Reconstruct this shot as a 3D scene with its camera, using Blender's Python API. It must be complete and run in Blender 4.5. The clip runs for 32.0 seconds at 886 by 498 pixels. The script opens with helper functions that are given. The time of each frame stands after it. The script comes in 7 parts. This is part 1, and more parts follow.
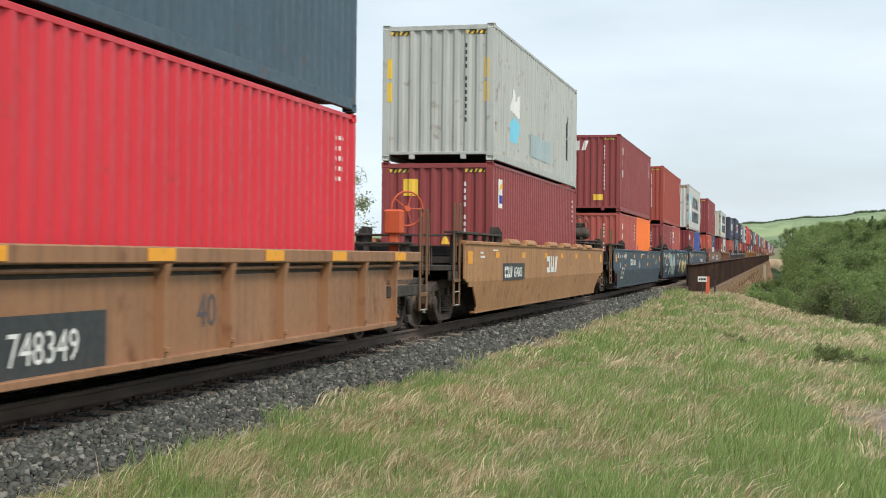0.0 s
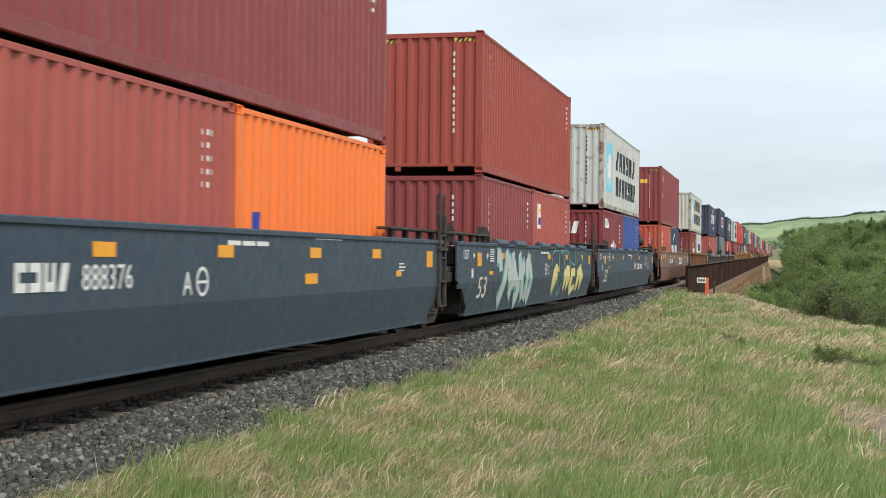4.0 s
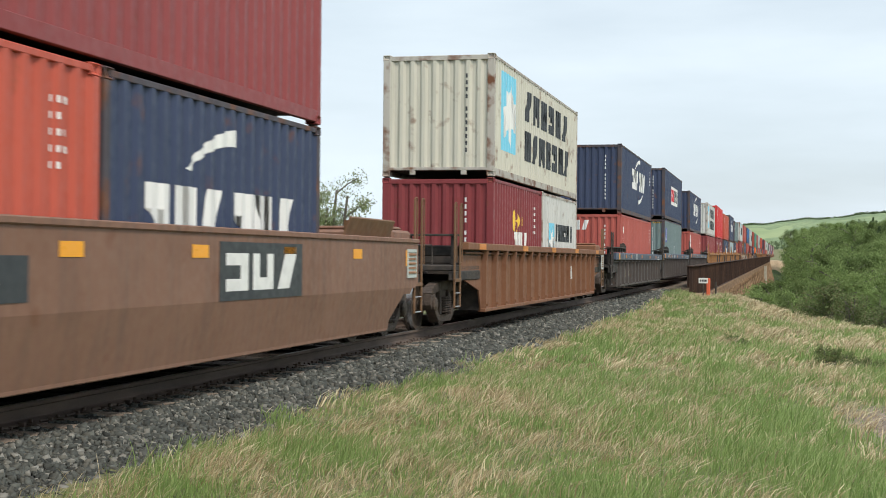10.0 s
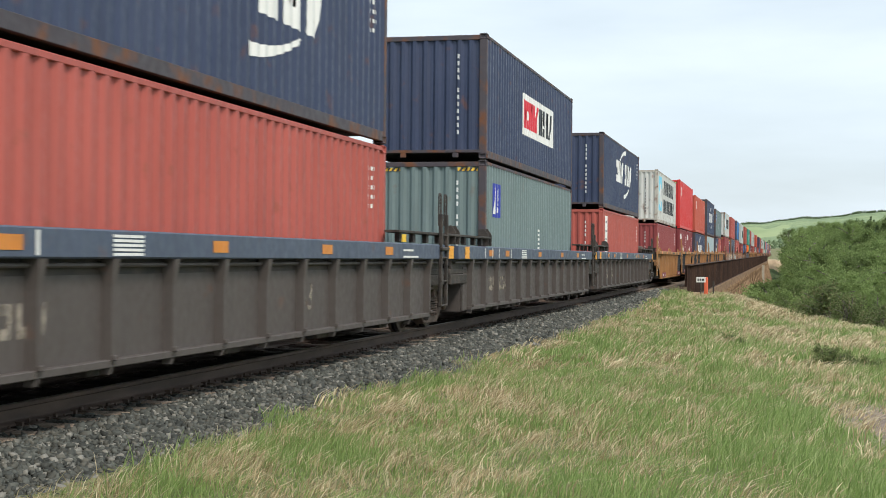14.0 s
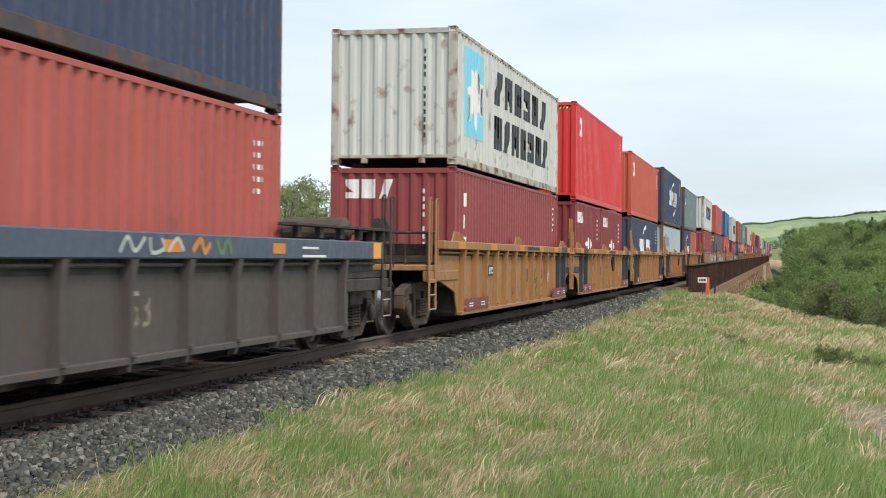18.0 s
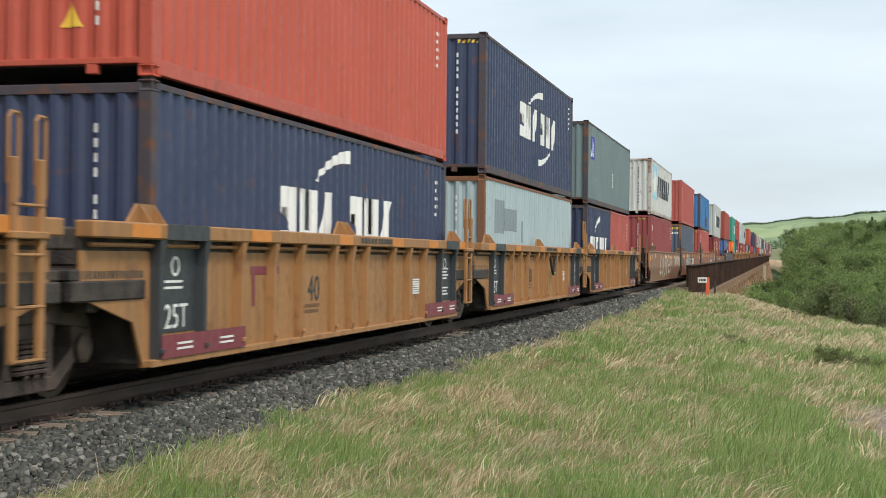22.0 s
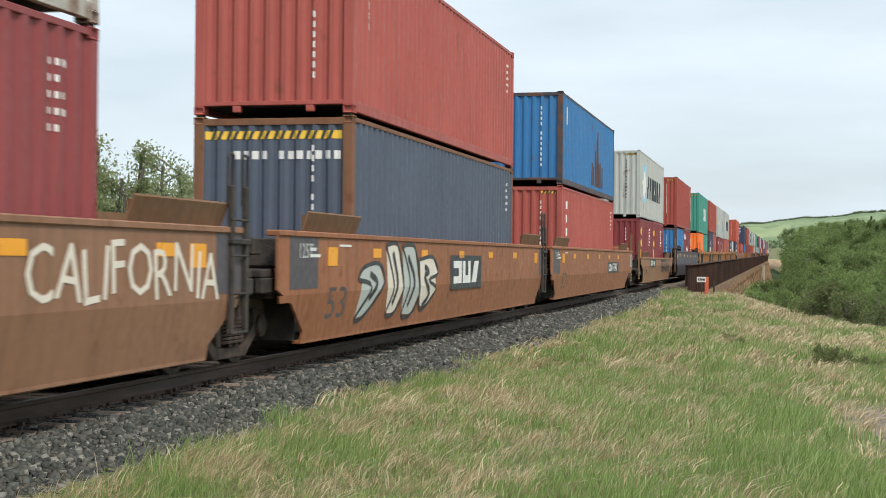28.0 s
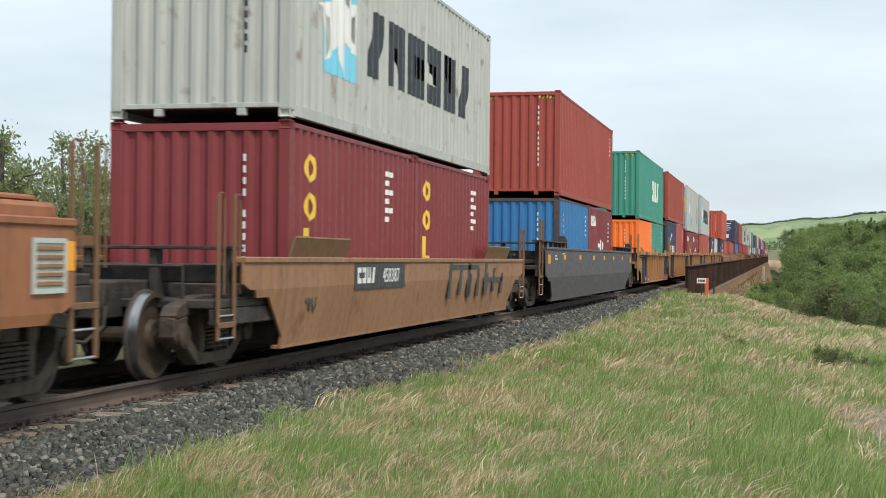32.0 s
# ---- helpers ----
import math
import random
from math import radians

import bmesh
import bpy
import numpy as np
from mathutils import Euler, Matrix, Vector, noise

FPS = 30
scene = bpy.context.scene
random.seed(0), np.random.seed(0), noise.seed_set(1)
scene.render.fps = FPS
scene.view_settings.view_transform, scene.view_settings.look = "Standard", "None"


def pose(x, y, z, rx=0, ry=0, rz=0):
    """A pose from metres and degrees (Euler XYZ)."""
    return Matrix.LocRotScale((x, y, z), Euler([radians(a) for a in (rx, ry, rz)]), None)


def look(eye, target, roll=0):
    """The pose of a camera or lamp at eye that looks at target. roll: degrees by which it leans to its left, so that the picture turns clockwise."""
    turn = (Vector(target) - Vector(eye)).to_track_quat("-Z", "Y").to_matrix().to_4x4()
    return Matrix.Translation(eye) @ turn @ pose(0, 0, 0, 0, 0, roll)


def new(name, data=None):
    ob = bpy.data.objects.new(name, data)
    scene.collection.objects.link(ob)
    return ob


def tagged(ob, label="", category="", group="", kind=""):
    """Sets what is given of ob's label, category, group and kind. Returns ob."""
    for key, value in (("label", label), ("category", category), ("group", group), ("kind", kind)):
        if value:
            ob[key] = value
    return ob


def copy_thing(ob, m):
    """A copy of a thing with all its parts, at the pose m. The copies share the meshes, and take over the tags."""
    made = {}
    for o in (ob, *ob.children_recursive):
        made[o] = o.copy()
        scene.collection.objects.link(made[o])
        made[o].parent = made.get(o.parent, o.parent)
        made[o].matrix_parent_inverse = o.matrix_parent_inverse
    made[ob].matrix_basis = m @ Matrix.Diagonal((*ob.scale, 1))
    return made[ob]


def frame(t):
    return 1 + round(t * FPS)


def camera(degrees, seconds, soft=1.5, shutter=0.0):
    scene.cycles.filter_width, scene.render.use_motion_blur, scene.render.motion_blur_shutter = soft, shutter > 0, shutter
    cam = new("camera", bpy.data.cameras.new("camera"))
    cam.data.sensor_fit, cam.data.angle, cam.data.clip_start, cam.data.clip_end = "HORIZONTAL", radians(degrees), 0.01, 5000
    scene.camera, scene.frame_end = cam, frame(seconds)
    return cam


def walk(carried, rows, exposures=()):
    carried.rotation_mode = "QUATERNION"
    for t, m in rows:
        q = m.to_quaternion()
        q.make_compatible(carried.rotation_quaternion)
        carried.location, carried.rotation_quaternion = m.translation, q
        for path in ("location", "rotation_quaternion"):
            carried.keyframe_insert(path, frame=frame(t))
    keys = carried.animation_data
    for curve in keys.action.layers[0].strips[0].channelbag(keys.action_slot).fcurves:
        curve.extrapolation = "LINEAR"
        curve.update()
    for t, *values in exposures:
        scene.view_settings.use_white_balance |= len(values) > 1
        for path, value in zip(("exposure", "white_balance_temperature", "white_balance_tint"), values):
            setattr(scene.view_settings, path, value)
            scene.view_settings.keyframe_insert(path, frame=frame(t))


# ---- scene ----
SPEED = 10.993         # metres a second, towards the camera
EYE = Vector((7.156, 0.0, 1.291))
cam = camera(34.93, 32.0, soft=0.8, shutter=0.22)
# seconds, and the small sway of the picture to the right and downwards
SHAKE = [(0, 0.4, -1.9), (0.5, 0.4, -1.9), (1, 0.4, -1.9), (1.5, 0.4, -0.4), (2, -1.2, -1.9), (2.5, -1.2, -5.0), (3, -1.2, -5.5), 
         (3.5, -1.2, -1.9), (5.5, -0.4, 1.4), (6, 0.4, 1.2), (6.5, 0.4, -0.2), (7, 0.4, 0.4), (7.5, 0.4, 0.0), (8, 0.4, -0.4), 
         (8.5, 0.4, 1.0), (9, 0.9, 1.5), (9.5, 1.9, 1.5), (10, 1.9, 0.6), (10.5, 1.9, -0.4), (11, 0.4, 0.6), (11.5, -1.2, 1.2), 
         (12, -1.2, 1.4), (12.5, -1.2, -0.4), (13, -2.3, -1.9), (13.5, -2.7, -0.4), (14, -2.1, -0.9), (14.5, -2.3, -1.9), 
         (16.5, 0.4, -0.4), (17, 0.2, 1.2), (17.5, 0.4, 1.2), (18, 0.4, -0.4), (18.5, 0.4, 1.2), (19, 0.4, 2.3), (19.5, 0.6, 2.7), 
         (20, 0.4, 1.2), (20.5, 0.4, -0.4), (21, 1.9, 0.8), (21.5, 1.9, 1.2), (22, 0.4, -0.4), (22.5, 0.4, 1.2), (23, 0.4, 2.5), 
         (23.5, 0.4, 1.2), (24, 1.9, -0.4), (24.5, 1.9, -1.9), (25, 1.9, -0.9), (25.5, 3.2, 1.2), (27.5, 0.2, -1.9), (28, -1.2, -1.3), 
         (28.5, -1.2, 1.2), (29, -1.2, -0.2), (29.5, -1.2, -0.4), (30, -1.2, 1.4), (30.5, -1.2, 2.7), (31, -1.2, 1.2), (31.5, -1.2, -0.4), 
         (32, -1.2, 0.8)]


def grade(y):
    """Height of the rails: level beside the camera, then a slight climb over the bridge."""
    return 0.0046 * 6.0 * math.log1p(math.exp(min(60.0, (y - 60.0) / 6.0))) if y < 400 else 0.0046 * (y - 60.0)


def aim(dx, dy):
    yaw, rise = 0.23715 + dx / 2492, 0.00608 + dy / 2492
    way = Vector((-math.sin(yaw) * math.cos(rise), math.cos(yaw) * math.cos(rise), math.sin(rise)))
    return look(EYE, EYE + way, 0.54)


walk(cam, [(t, aim(dx, dy)) for t, dx, dy in SHAKE], [(0, 0.0), (13, 0.0), (14, 0.08), (18.5, 0.08), (20, 0.0), (32, 0.0)])

# ---------------------------------------------------------------- sky and sun
SUN_UP, SUN_ROUND = radians(51), radians(133)   # height, and turn clockwise from +y
world = bpy.data.worlds.new("world")
scene.world = world
world.use_nodes = True
wn, wl = world.node_tree.nodes, world.node_tree.links
wn.clear()
w_out = wn.new("ShaderNodeOutputWorld")
w_sky = wn.new("ShaderNodeTexSky")
w_sky.sky_type, w_sky.sun_disc = "NISHITA", False
w_sky.sun_elevation, w_sky.sun_rotation, w_sky.dust_density = SUN_UP, SUN_ROUND, 2.0
w_bg = wn.new("ShaderNodeBackground")
w_bg.inputs["Strength"].default_value = 0.10
w_cloud = wn.new("ShaderNodeBackground")
w_cloud.inputs["Color"].default_value = (0.80, 0.91, 0.99, 1)
w_cloud.inputs["Strength"].default_value = 1.08
w_mix = wn.new("ShaderNodeMixShader")
w_tc = wn.new("ShaderNodeTexCoord")
w_map = wn.new("ShaderNodeMapping")
w_map.inputs["Scale"].default_value = (1.0, 1.0, 4.5)
w_noise = wn.new("ShaderNodeTexNoise")
w_noise.inputs["Scale"].default_value, w_noise.inputs["Detail"].default_value = 2.6, 6
w_ramp = wn.new("ShaderNodeMapRange")
w_ramp.inputs["From Min"].default_value, w_ramp.inputs["From Max"].default_value = 0.34, 0.66
w_ramp.inputs["To Min"].default_value, w_ramp.inputs["To Max"].default_value = 0.66, 1.0
wl.new(w_tc.outputs["Generated"], w_map.inputs["Vector"])
wl.new(w_map.outputs["Vector"], w_noise.inputs["Vector"])
wl.new(w_noise.outputs["Fac"], w_ramp.inputs["Value"])
wl.new(w_ramp.outputs["Result"], w_mix.inputs["Fac"])
wl.new(w_sky.outputs["Color"], w_bg.inputs["Color"])
wl.new(w_bg.outputs["Background"], w_mix.inputs[1])
wl.new(w_cloud.outputs["Background"], w_mix.inputs[2])
wl.new(w_mix.outputs["Shader"], w_out.inputs["Surface"])

sun = new("sun", bpy.data.lights.new("sun", "SUN"))
sun.data.energy, sun.data.angle, sun.data.color = 2.85, radians(12), (1.0, 0.93, 0.84)
to_sun = Vector((math.sin(SUN_ROUND) * math.cos(SUN_UP), math.cos(SUN_ROUND) * math.cos(SUN_UP), math.sin(SUN_UP)))
sun.matrix_world = look(to_sun * 200, (0, 0, 0))


# ---------------------------------------------------------------- materials
def nodes_of(name):
    m = bpy.data.materials.new(name)
    m.use_nodes = True
    nt = m.node_tree
    return m, nt.nodes, nt.links, nt.nodes["Principled BSDF"]


def shifted(n, l, scale, amount=37.0):
    """Object coordinates, moved by a random step for each object and stretched."""
    tc, info, mp, add = n.new("ShaderNodeTexCoord"), n.new("ShaderNodeObjectInfo"), n.new("ShaderNodeMapping"), n.new("ShaderNodeVectorMath")
    mul = n.new("ShaderNodeMath")
    mul.operation, mul.inputs[1].default_value = "MULTIPLY", amount
    l.new(info.outputs["Random"], mul.inputs[0])
    l.new(tc.outputs["Object"], add.inputs[0])
    l.new(mul.outputs[0], add.inputs[1])
    l.new(add.outputs[0], mp.inputs["Vector"])
    mp.inputs["Scale"].default_value = scale
    return mp.outputs["Vector"]


def noise_of(n, l, vec, scale, detail=4.0, lo=0.35, hi=0.65, a=0.0, b=1.0):
    t, r = n.new("ShaderNodeTexNoise"), n.new("ShaderNodeMapRange")
    t.inputs["Scale"].default_value, t.inputs["Detail"].default_value = scale, detail
    l.new(vec, t.inputs["Vector"])
    for key, value in zip(("From Min", "From Max", "To Min", "To Max"), (lo, hi, a, b)):
        r.inputs[key].default_value = value
    l.new(t.outputs["Fac"], r.inputs["Value"])
    return r.outputs["Result"]


def blend(n, l, fac, a, b, kind="MIX"):
    m = n.new("ShaderNodeMix")
    m.data_type, m.blend_type = "RGBA", kind
    for sock, value in ((m.inputs["Factor"], fac), (m.inputs["A"], a), (m.inputs["B"], b)):
        if isinstance(value, (int, float)):
            sock.default_value = value
        elif isinstance(value, tuple):
            sock.default_value = (*value, 1)
        else:
            l.new(value, sock)
    return m.outputs["Result"]


def relief(n, l, bsdf, height, strength, distance=0.01):
    b = n.new("ShaderNodeBump")
    b.inputs["Strength"].default_value, b.inputs["Distance"].default_value = strength, distance
    l.new(height, b.inputs["Height"])
    l.new(b.outputs["Normal"], bsdf.inputs["Normal"])


def paint(name, rgb, rust=0.2, rough=0.5, fade=0.35, dirt=0.3):
    """Weathered steel paint: faded patches, streaks that run down, grime and rust."""
    m, n, l, bsdf = nodes_of(name)
    vec = shifted(n, l, (1, 1, 1))
    run = shifted(n, l, (5, 5, 0.35))
    pale = tuple(min(1, c * 1.22 + 0.025) for c in rgb)
    col = blend(n, l, noise_of(n, l, vec, 0.7, 5, 0.3, 0.7, 0, fade), rgb, pale)
    col = blend(n, l, noise_of(n, l, run, 1.6, 5, 0.45, 0.75, 0, dirt), col, tuple(c * 0.45 + 0.02 for c in rgb))
    spots = noise_of(n, l, vec, 3.1, 8, 0.66 - rust * 0.18, 0.78 - rust * 0.12, 0, min(1, 0.35 + rust))
    col = blend(n, l, spots, col, (0.16, 0.06, 0.025))
    l.new(col, bsdf.inputs["Base Color"])
    r = noise_of(n, l, vec, 9, 3, 0.3, 0.7, rough - 0.1, rough + 0.15)
    l.new(r, bsdf.inputs["Roughness"])
    relief(n, l, bsdf, noise_of(n, l, vec, 5, 6), 0.25, 0.006)
    return m


def surface(name, a, b, scale=4.0, rough=0.8, metal=0.0, bump=0.4, depth=0.01, stretch=(1, 1, 1), fine=None):
    m, n, l, bsdf = nodes_of(name)
    vec = shifted(n, l, stretch)
    col = blend(n, l, noise_of(n, l, vec, scale, 6), a, b)
    if fine:
        col = blend(n, l, noise_of(n, l, vec, scale * 9, 4, 0.4, 0.7, 0, 0.6), col, fine)
    l.new(col, bsdf.inputs["Base Color"])
    bsdf.inputs["Roughness"].default_value, bsdf.inputs["Metallic"].default_value = rough, metal
    relief(n, l, bsdf, noise_of(n, l, vec, scale * 5, 6), bump, depth)
    return m


def scattered(name, colours, rough=0.7, patch=None, through_light=0.0, by_object=False):
    """Each loose piece of a mesh takes one of the colours by chance; patch: size in metres of large lighter and darker areas."""
    m, n, l, bsdf = nodes_of(name)
    geo, ramp = n.new("ShaderNodeNewGeometry"), n.new("ShaderNodeValToRGB")
    l.new(geo.outputs["Random Per Island"], ramp.inputs["Fac"])
    el = ramp.color_ramp.elements
    while len(el) < len(colours):
        el.new(0.5)
    for i, c in enumerate(colours):
        el[i].position = i / (len(colours) - 1)
        el[i].color = (*c, 1)
    info, tint = n.new("ShaderNodeObjectInfo"), n.new("ShaderNodeHueSaturation")
    shade = n.new("ShaderNodeMapRange")
    shade.inputs["To Min"].default_value, shade.inputs["To Max"].default_value = 0.72, 1.25
    l.new(info.outputs["Random"], shade.inputs["Value"])
    l.new(ramp.outputs["Color"], tint.inputs["Color"])
    if by_object:
        l.new(shade.outputs["Result"], tint.inputs["Value"])
    col = tint.outputs["Color"]
    if patch:
        vec = shifted(n, l, (1, 1, 1))
        col = blend(n, l, noise_of(n, l, vec, 1 / patch, 3, 0.3, 0.7, 0, 0.55), col, tuple(c * 0.5 for c in colours[0]))
    l.new(col, bsdf.inputs["Base Color"])
    bsdf.inputs["Roughness"].default_value = rough
    if through_light:
        bsdf.inputs["Specular IOR Level"].default_value = 0.25
        tr, mx = n.new("ShaderNodeBsdfTranslucent"), n.new("ShaderNodeMixShader")
        l.new(col, tr.inputs["Color"])
        mx.inputs["Fac"].default_value = through_light
        l.new(bsdf.outputs["BSDF"], mx.inputs[1])
        l.new(tr.outputs["BSDF"], mx.inputs[2])
        l.new(mx.outputs["Shader"], n["Material Output"].inputs["Surface"])
    return m


def faded(name, rgb, bare):
    """Thin worn spray paint; bare: how much of the ground shows through it."""
    m, n, l, bsdf = nodes_of(name)
    vec = shifted(n, l, (1, 1, 1))
    l.new(blend(n, l, noise_of(n, l, vec, 3, 4), rgb, tuple(c * 0.75 for c in rgb)), bsdf.inputs["Base Color"])
    bsdf.inputs["Roughness"].default_value = 0.6
    clear, mx = n.new("ShaderNodeBsdfTransparent"), n.new("ShaderNodeMixShader")
    l.new(noise_of(n, l, vec, 5.5, 7, bare - 0.16, bare + 0.16, 1.0, 0.08), mx.inputs["Fac"])
    l.new(bsdf.outputs["BSDF"], mx.inputs[1])
    l.new(clear.outputs["BSDF"], mx.inputs[2])
    l.new(mx.outputs["Shader"], n["Material Output"].inputs["Surface"])
    return m


PAINT = {
    "bright_red": paint("bright_red_paint", (0.62, 0.025, 0.04), 0.05, 0.4, 0.2, 0.12),
    "scarlet": paint("scarlet_paint", (0.60, 0.03, 0.03), 0.05, 0.4, 0.2, 0.12),
    "maroon": paint("maroon_paint", (0.25, 0.045, 0.045), 0.12, 0.5, 0.4, 0.3),
    "dark_maroon": paint("dark_maroon_paint", (0.21, 0.03, 0.034), 0.1, 0.5, 0.3, 0.2),
    "brick": paint("brick_red_paint", (0.39, 0.082, 0.062), 0.16, 0.55, 0.45, 0.35),
    "rust_red": paint("rust_red_paint", (0.34, 0.06, 0.04), 0.2, 0.6, 0.35, 0.35),
    "orange_red": paint("orange_red_paint", (0.48, 0.085, 0.048), 0.12, 0.5, 0.3, 0.25),
    "orange": paint("orange_paint", (0.95, 0.20, 0.03), 0.03, 0.45, 0.2, 0.15),
    "brake_red": paint("faded_red_orange_paint", (0.58, 0.10, 0.035), 0.1, 0.55, 0.3, 0.4),
    "navy": paint("navy_paint", (0.030, 0.044, 0.095), 0.24, 0.5, 0.4, 0.4),
    "blue": paint("blue_paint", (0.03, 0.17, 0.40), 0.25, 0.5, 0.25, 0.25),
    "royal": paint("royal_blue_paint", (0.035, 0.08, 0.30), 0.06, 0.45, 0.25, 0.2),
    "slate": paint("slate_paint", (0.075, 0.095, 0.135), 0.15, 0.55, 0.4, 0.4),
    "teal_grey": paint("blue_grey_paint", (0.06, 0.10, 0.135), 0.15, 0.55, 0.4, 0.4),
    "grey_green": paint("grey_green_paint", (0.15, 0.205, 0.205), 0.08, 0.55, 0.35, 0.3),
    "pale_grey": paint("pale_blue_grey_paint", (0.36, 0.45, 0.47), 0.08, 0.5, 0.35, 0.3),
    "white": paint("grey_white_paint", (0.57, 0.57, 0.54), 0.38, 0.5, 0.25, 0.4),
    "silver": paint("silver_white_paint", (0.47, 0.48, 0.45), 0.26, 0.5, 0.25, 0.4),
    "cream": paint("cream_white_paint", (0.58, 0.56, 0.47), 0.38, 0.55, 0.25, 0.3),
    "worn_navy": paint("worn_dark_post_paint", (0.06, 0.05, 0.06), 0.9, 0.6, 0.3, 0.4),
    "worn_white": paint("worn_white_paint", (0.46, 0.43, 0.38), 0.95, 0.6, 0.25, 0.4),
    "green": paint("sea_green_paint", (0.05, 0.27, 0.20), 0.06, 0.5, 0.3, 0.25),
    "yellow": paint("yellow_wagon_paint", (0.34, 0.168, 0.060), 0.35, 0.6, 0.3, 0.6),
    "tan": paint("faded_yellow_paint", (0.39, 0.19, 0.075), 0.4, 0.6, 0.5, 0.7),
    "tan_brown": paint("tan_wagon_paint", (0.295, 0.145, 0.068), 0.42, 0.6, 0.5, 0.6),
    "wagon_navy": paint("wagon_blue_paint", (0.035, 0.055, 0.085), 0.08, 0.5, 0.25, 0.3),
    "grime_brown": paint("grimy_brown_paint", (0.205, 0.105, 0.066), 0.3, 0.6, 0.55, 0.5),
    "wagon_brown": paint("wagon_brown_paint", (0.295, 0.109, 0.043), 0.42, 0.6, 0.6, 0.6),
    "dull_brown": paint("dull_brown_paint", (0.26, 0.128, 0.068), 0.4, 0.6, 0.6, 0.6),
    "wagon_rust": paint("rust_brown_paint", (0.205, 0.090, 0.043), 0.5, 0.7, 0.3, 0.45),
    "wagon_grey": paint("wagon_grey_paint", (0.075, 0.062, 0.056), 0.12, 0.65, 0.4, 0.3),
    "guide_brown": paint("grimy_guide_paint", (0.17, 0.088, 0.04), 0.3, 0.7, 0.4, 0.6),
    "rust_stain": paint("dark_rust_stain", (0.10, 0.05, 0.035), 0.6, 0.8, 0.4, 0.5),
    "patch_grey": paint("grey_patch_paint", (0.22, 0.27, 0.29), 0.05, 0.55, 0.3, 0.3),
    "chord_blue": paint("chord_blue_paint", (0.065, 0.085, 0.13), 0.15, 0.5, 0.35, 0.35),
    "plum": paint("plum_paint", (0.085, 0.075, 0.085), 0.1, 0.55, 0.3, 0.3),
}
STEEL_DARK = surface("grimy_dark_steel", (0.03, 0.027, 0.025), (0.075, 0.06, 0.05), 5, 0.7, 0.2)
STEEL_BROWN = surface("rusty_cast_steel", (0.05, 0.037, 0.030), (0.10, 0.072, 0.056), 6, 0.75, 0.15)
STEEL_BRIGHT = surface("worn_bright_steel", (0.55, 0.55, 0.56), (0.40, 0.39, 0.38), 9, 0.3, 0.9, 0.1)
TREAD_STEEL = surface("shiny_wheel_tread", (0.55, 0.55, 0.55), (0.30, 0.29, 0.28), 5, 0.25, 0.95, 0.1)
WHEEL_STEEL = surface("brown_wheel_steel", (0.05, 0.038, 0.03), (0.10, 0.07, 0.05), 7, 0.6, 0.3)
RAIL_STEEL = surface("rusty_rail_steel", (0.075, 0.055, 0.045), (0.13, 0.092, 0.07), 6, 0.75, 0.2, 0.4, 0.004, (1, 0.2, 1))
RAIL_TOP = surface("polished_rail_top", (0.36, 0.35, 0.34), (0.25, 0.24, 0.23), 8, 0.32, 0.9, 0.1, 0.002, (1, 0.2, 1))
TIE_WOOD = surface("weathered_tie_wood", (0.11, 0.08, 0.06), (0.30, 0.24, 0.18), 7, 0.95, 0, 0.9, 0.012, (0.3, 3, 3))
GIRDER_RUST = surface("brown_rusty_girder", (0.038, 0.022, 0.017), (0.09, 0.048, 0.03), 1.3, 0.85, 0.1, 0.5, 0.01, (1, 1, 0.3))
TIMBER = surface("weathered_trestle_timber", (0.20, 0.12, 0.07), (0.40, 0.26, 0.15), 2.0, 0.95, 0, 0.8, 0.02, (4, 4, 0.5))
MARK_WHITE = paint("white_lettering", (0.80, 0.80, 0.77), 0.06, 0.5, 0.1, 0.3)
MARK_BLACK = paint("black_lettering", (0.035, 0.04, 0.045), 0.0, 0.5, 0.2, 0.1)
MARK_BLUE = paint("light_blue_mark", (0.20, 0.60, 0.78), 0.03, 0.45, 0.1, 0.15)
MARK_YELLOW = paint("yellow_mark", (0.85, 0.55, 0.06), 0.03, 0.5, 0.1, 0.2)
REFLECTOR = paint("orange_reflector", (0.90, 0.38, 0.02), 0.0, 0.35, 0.1, 0.1)
REFLECTOR_WORN = paint("worn_orange_reflector", (0.62, 0.22, 0.03), 0.1, 0.45, 0.2, 0.3)
MARK_PLUM = paint("plum_plate_paint", (0.20, 0.035, 0.05), 0.05, 0.5, 0.2, 0.2)
MARK_RED = paint("red_mark", (0.65, 0.03, 0.05), 0.02, 0.45, 0.1, 0.1)
MARK_GREEN = paint("green_scrawl", (0.12, 0.25, 0.07), 0.0, 0.5, 0.1, 0.1)
MARK_DEEP = paint("deep_blue_mark", (0.03, 0.05, 0.35), 0.0, 0.45, 0.1, 0.1)
FADED_GREEN = faded("faded_green_spray", (0.10, 0.25, 0.07), 0.50)
FADED_RED = faded("faded_red_spray", (0.45, 0.06, 0.07), 0.50)
FADED_BLUE = faded("faded_blue_spray", (0.08, 0.09, 0.35), 0.50)
FADED_PALE = faded("faded_pale_stencil", (0.46, 0.40, 0.33), 0.52)
SPRAY_CYAN = paint("cyan_spray", (0.13, 0.42, 0.42), 0.0, 0.5, 0.2, 0.1)
SPRAY_CREAM = paint("pale_yellow_spray", (0.75, 0.62, 0.24), 0.0, 0.5, 0.2, 0.1)
SPRAY_GREY = paint("pale_grey_spray", (0.48, 0.52, 0.49), 0.0, 0.5, 0.2, 0.1)
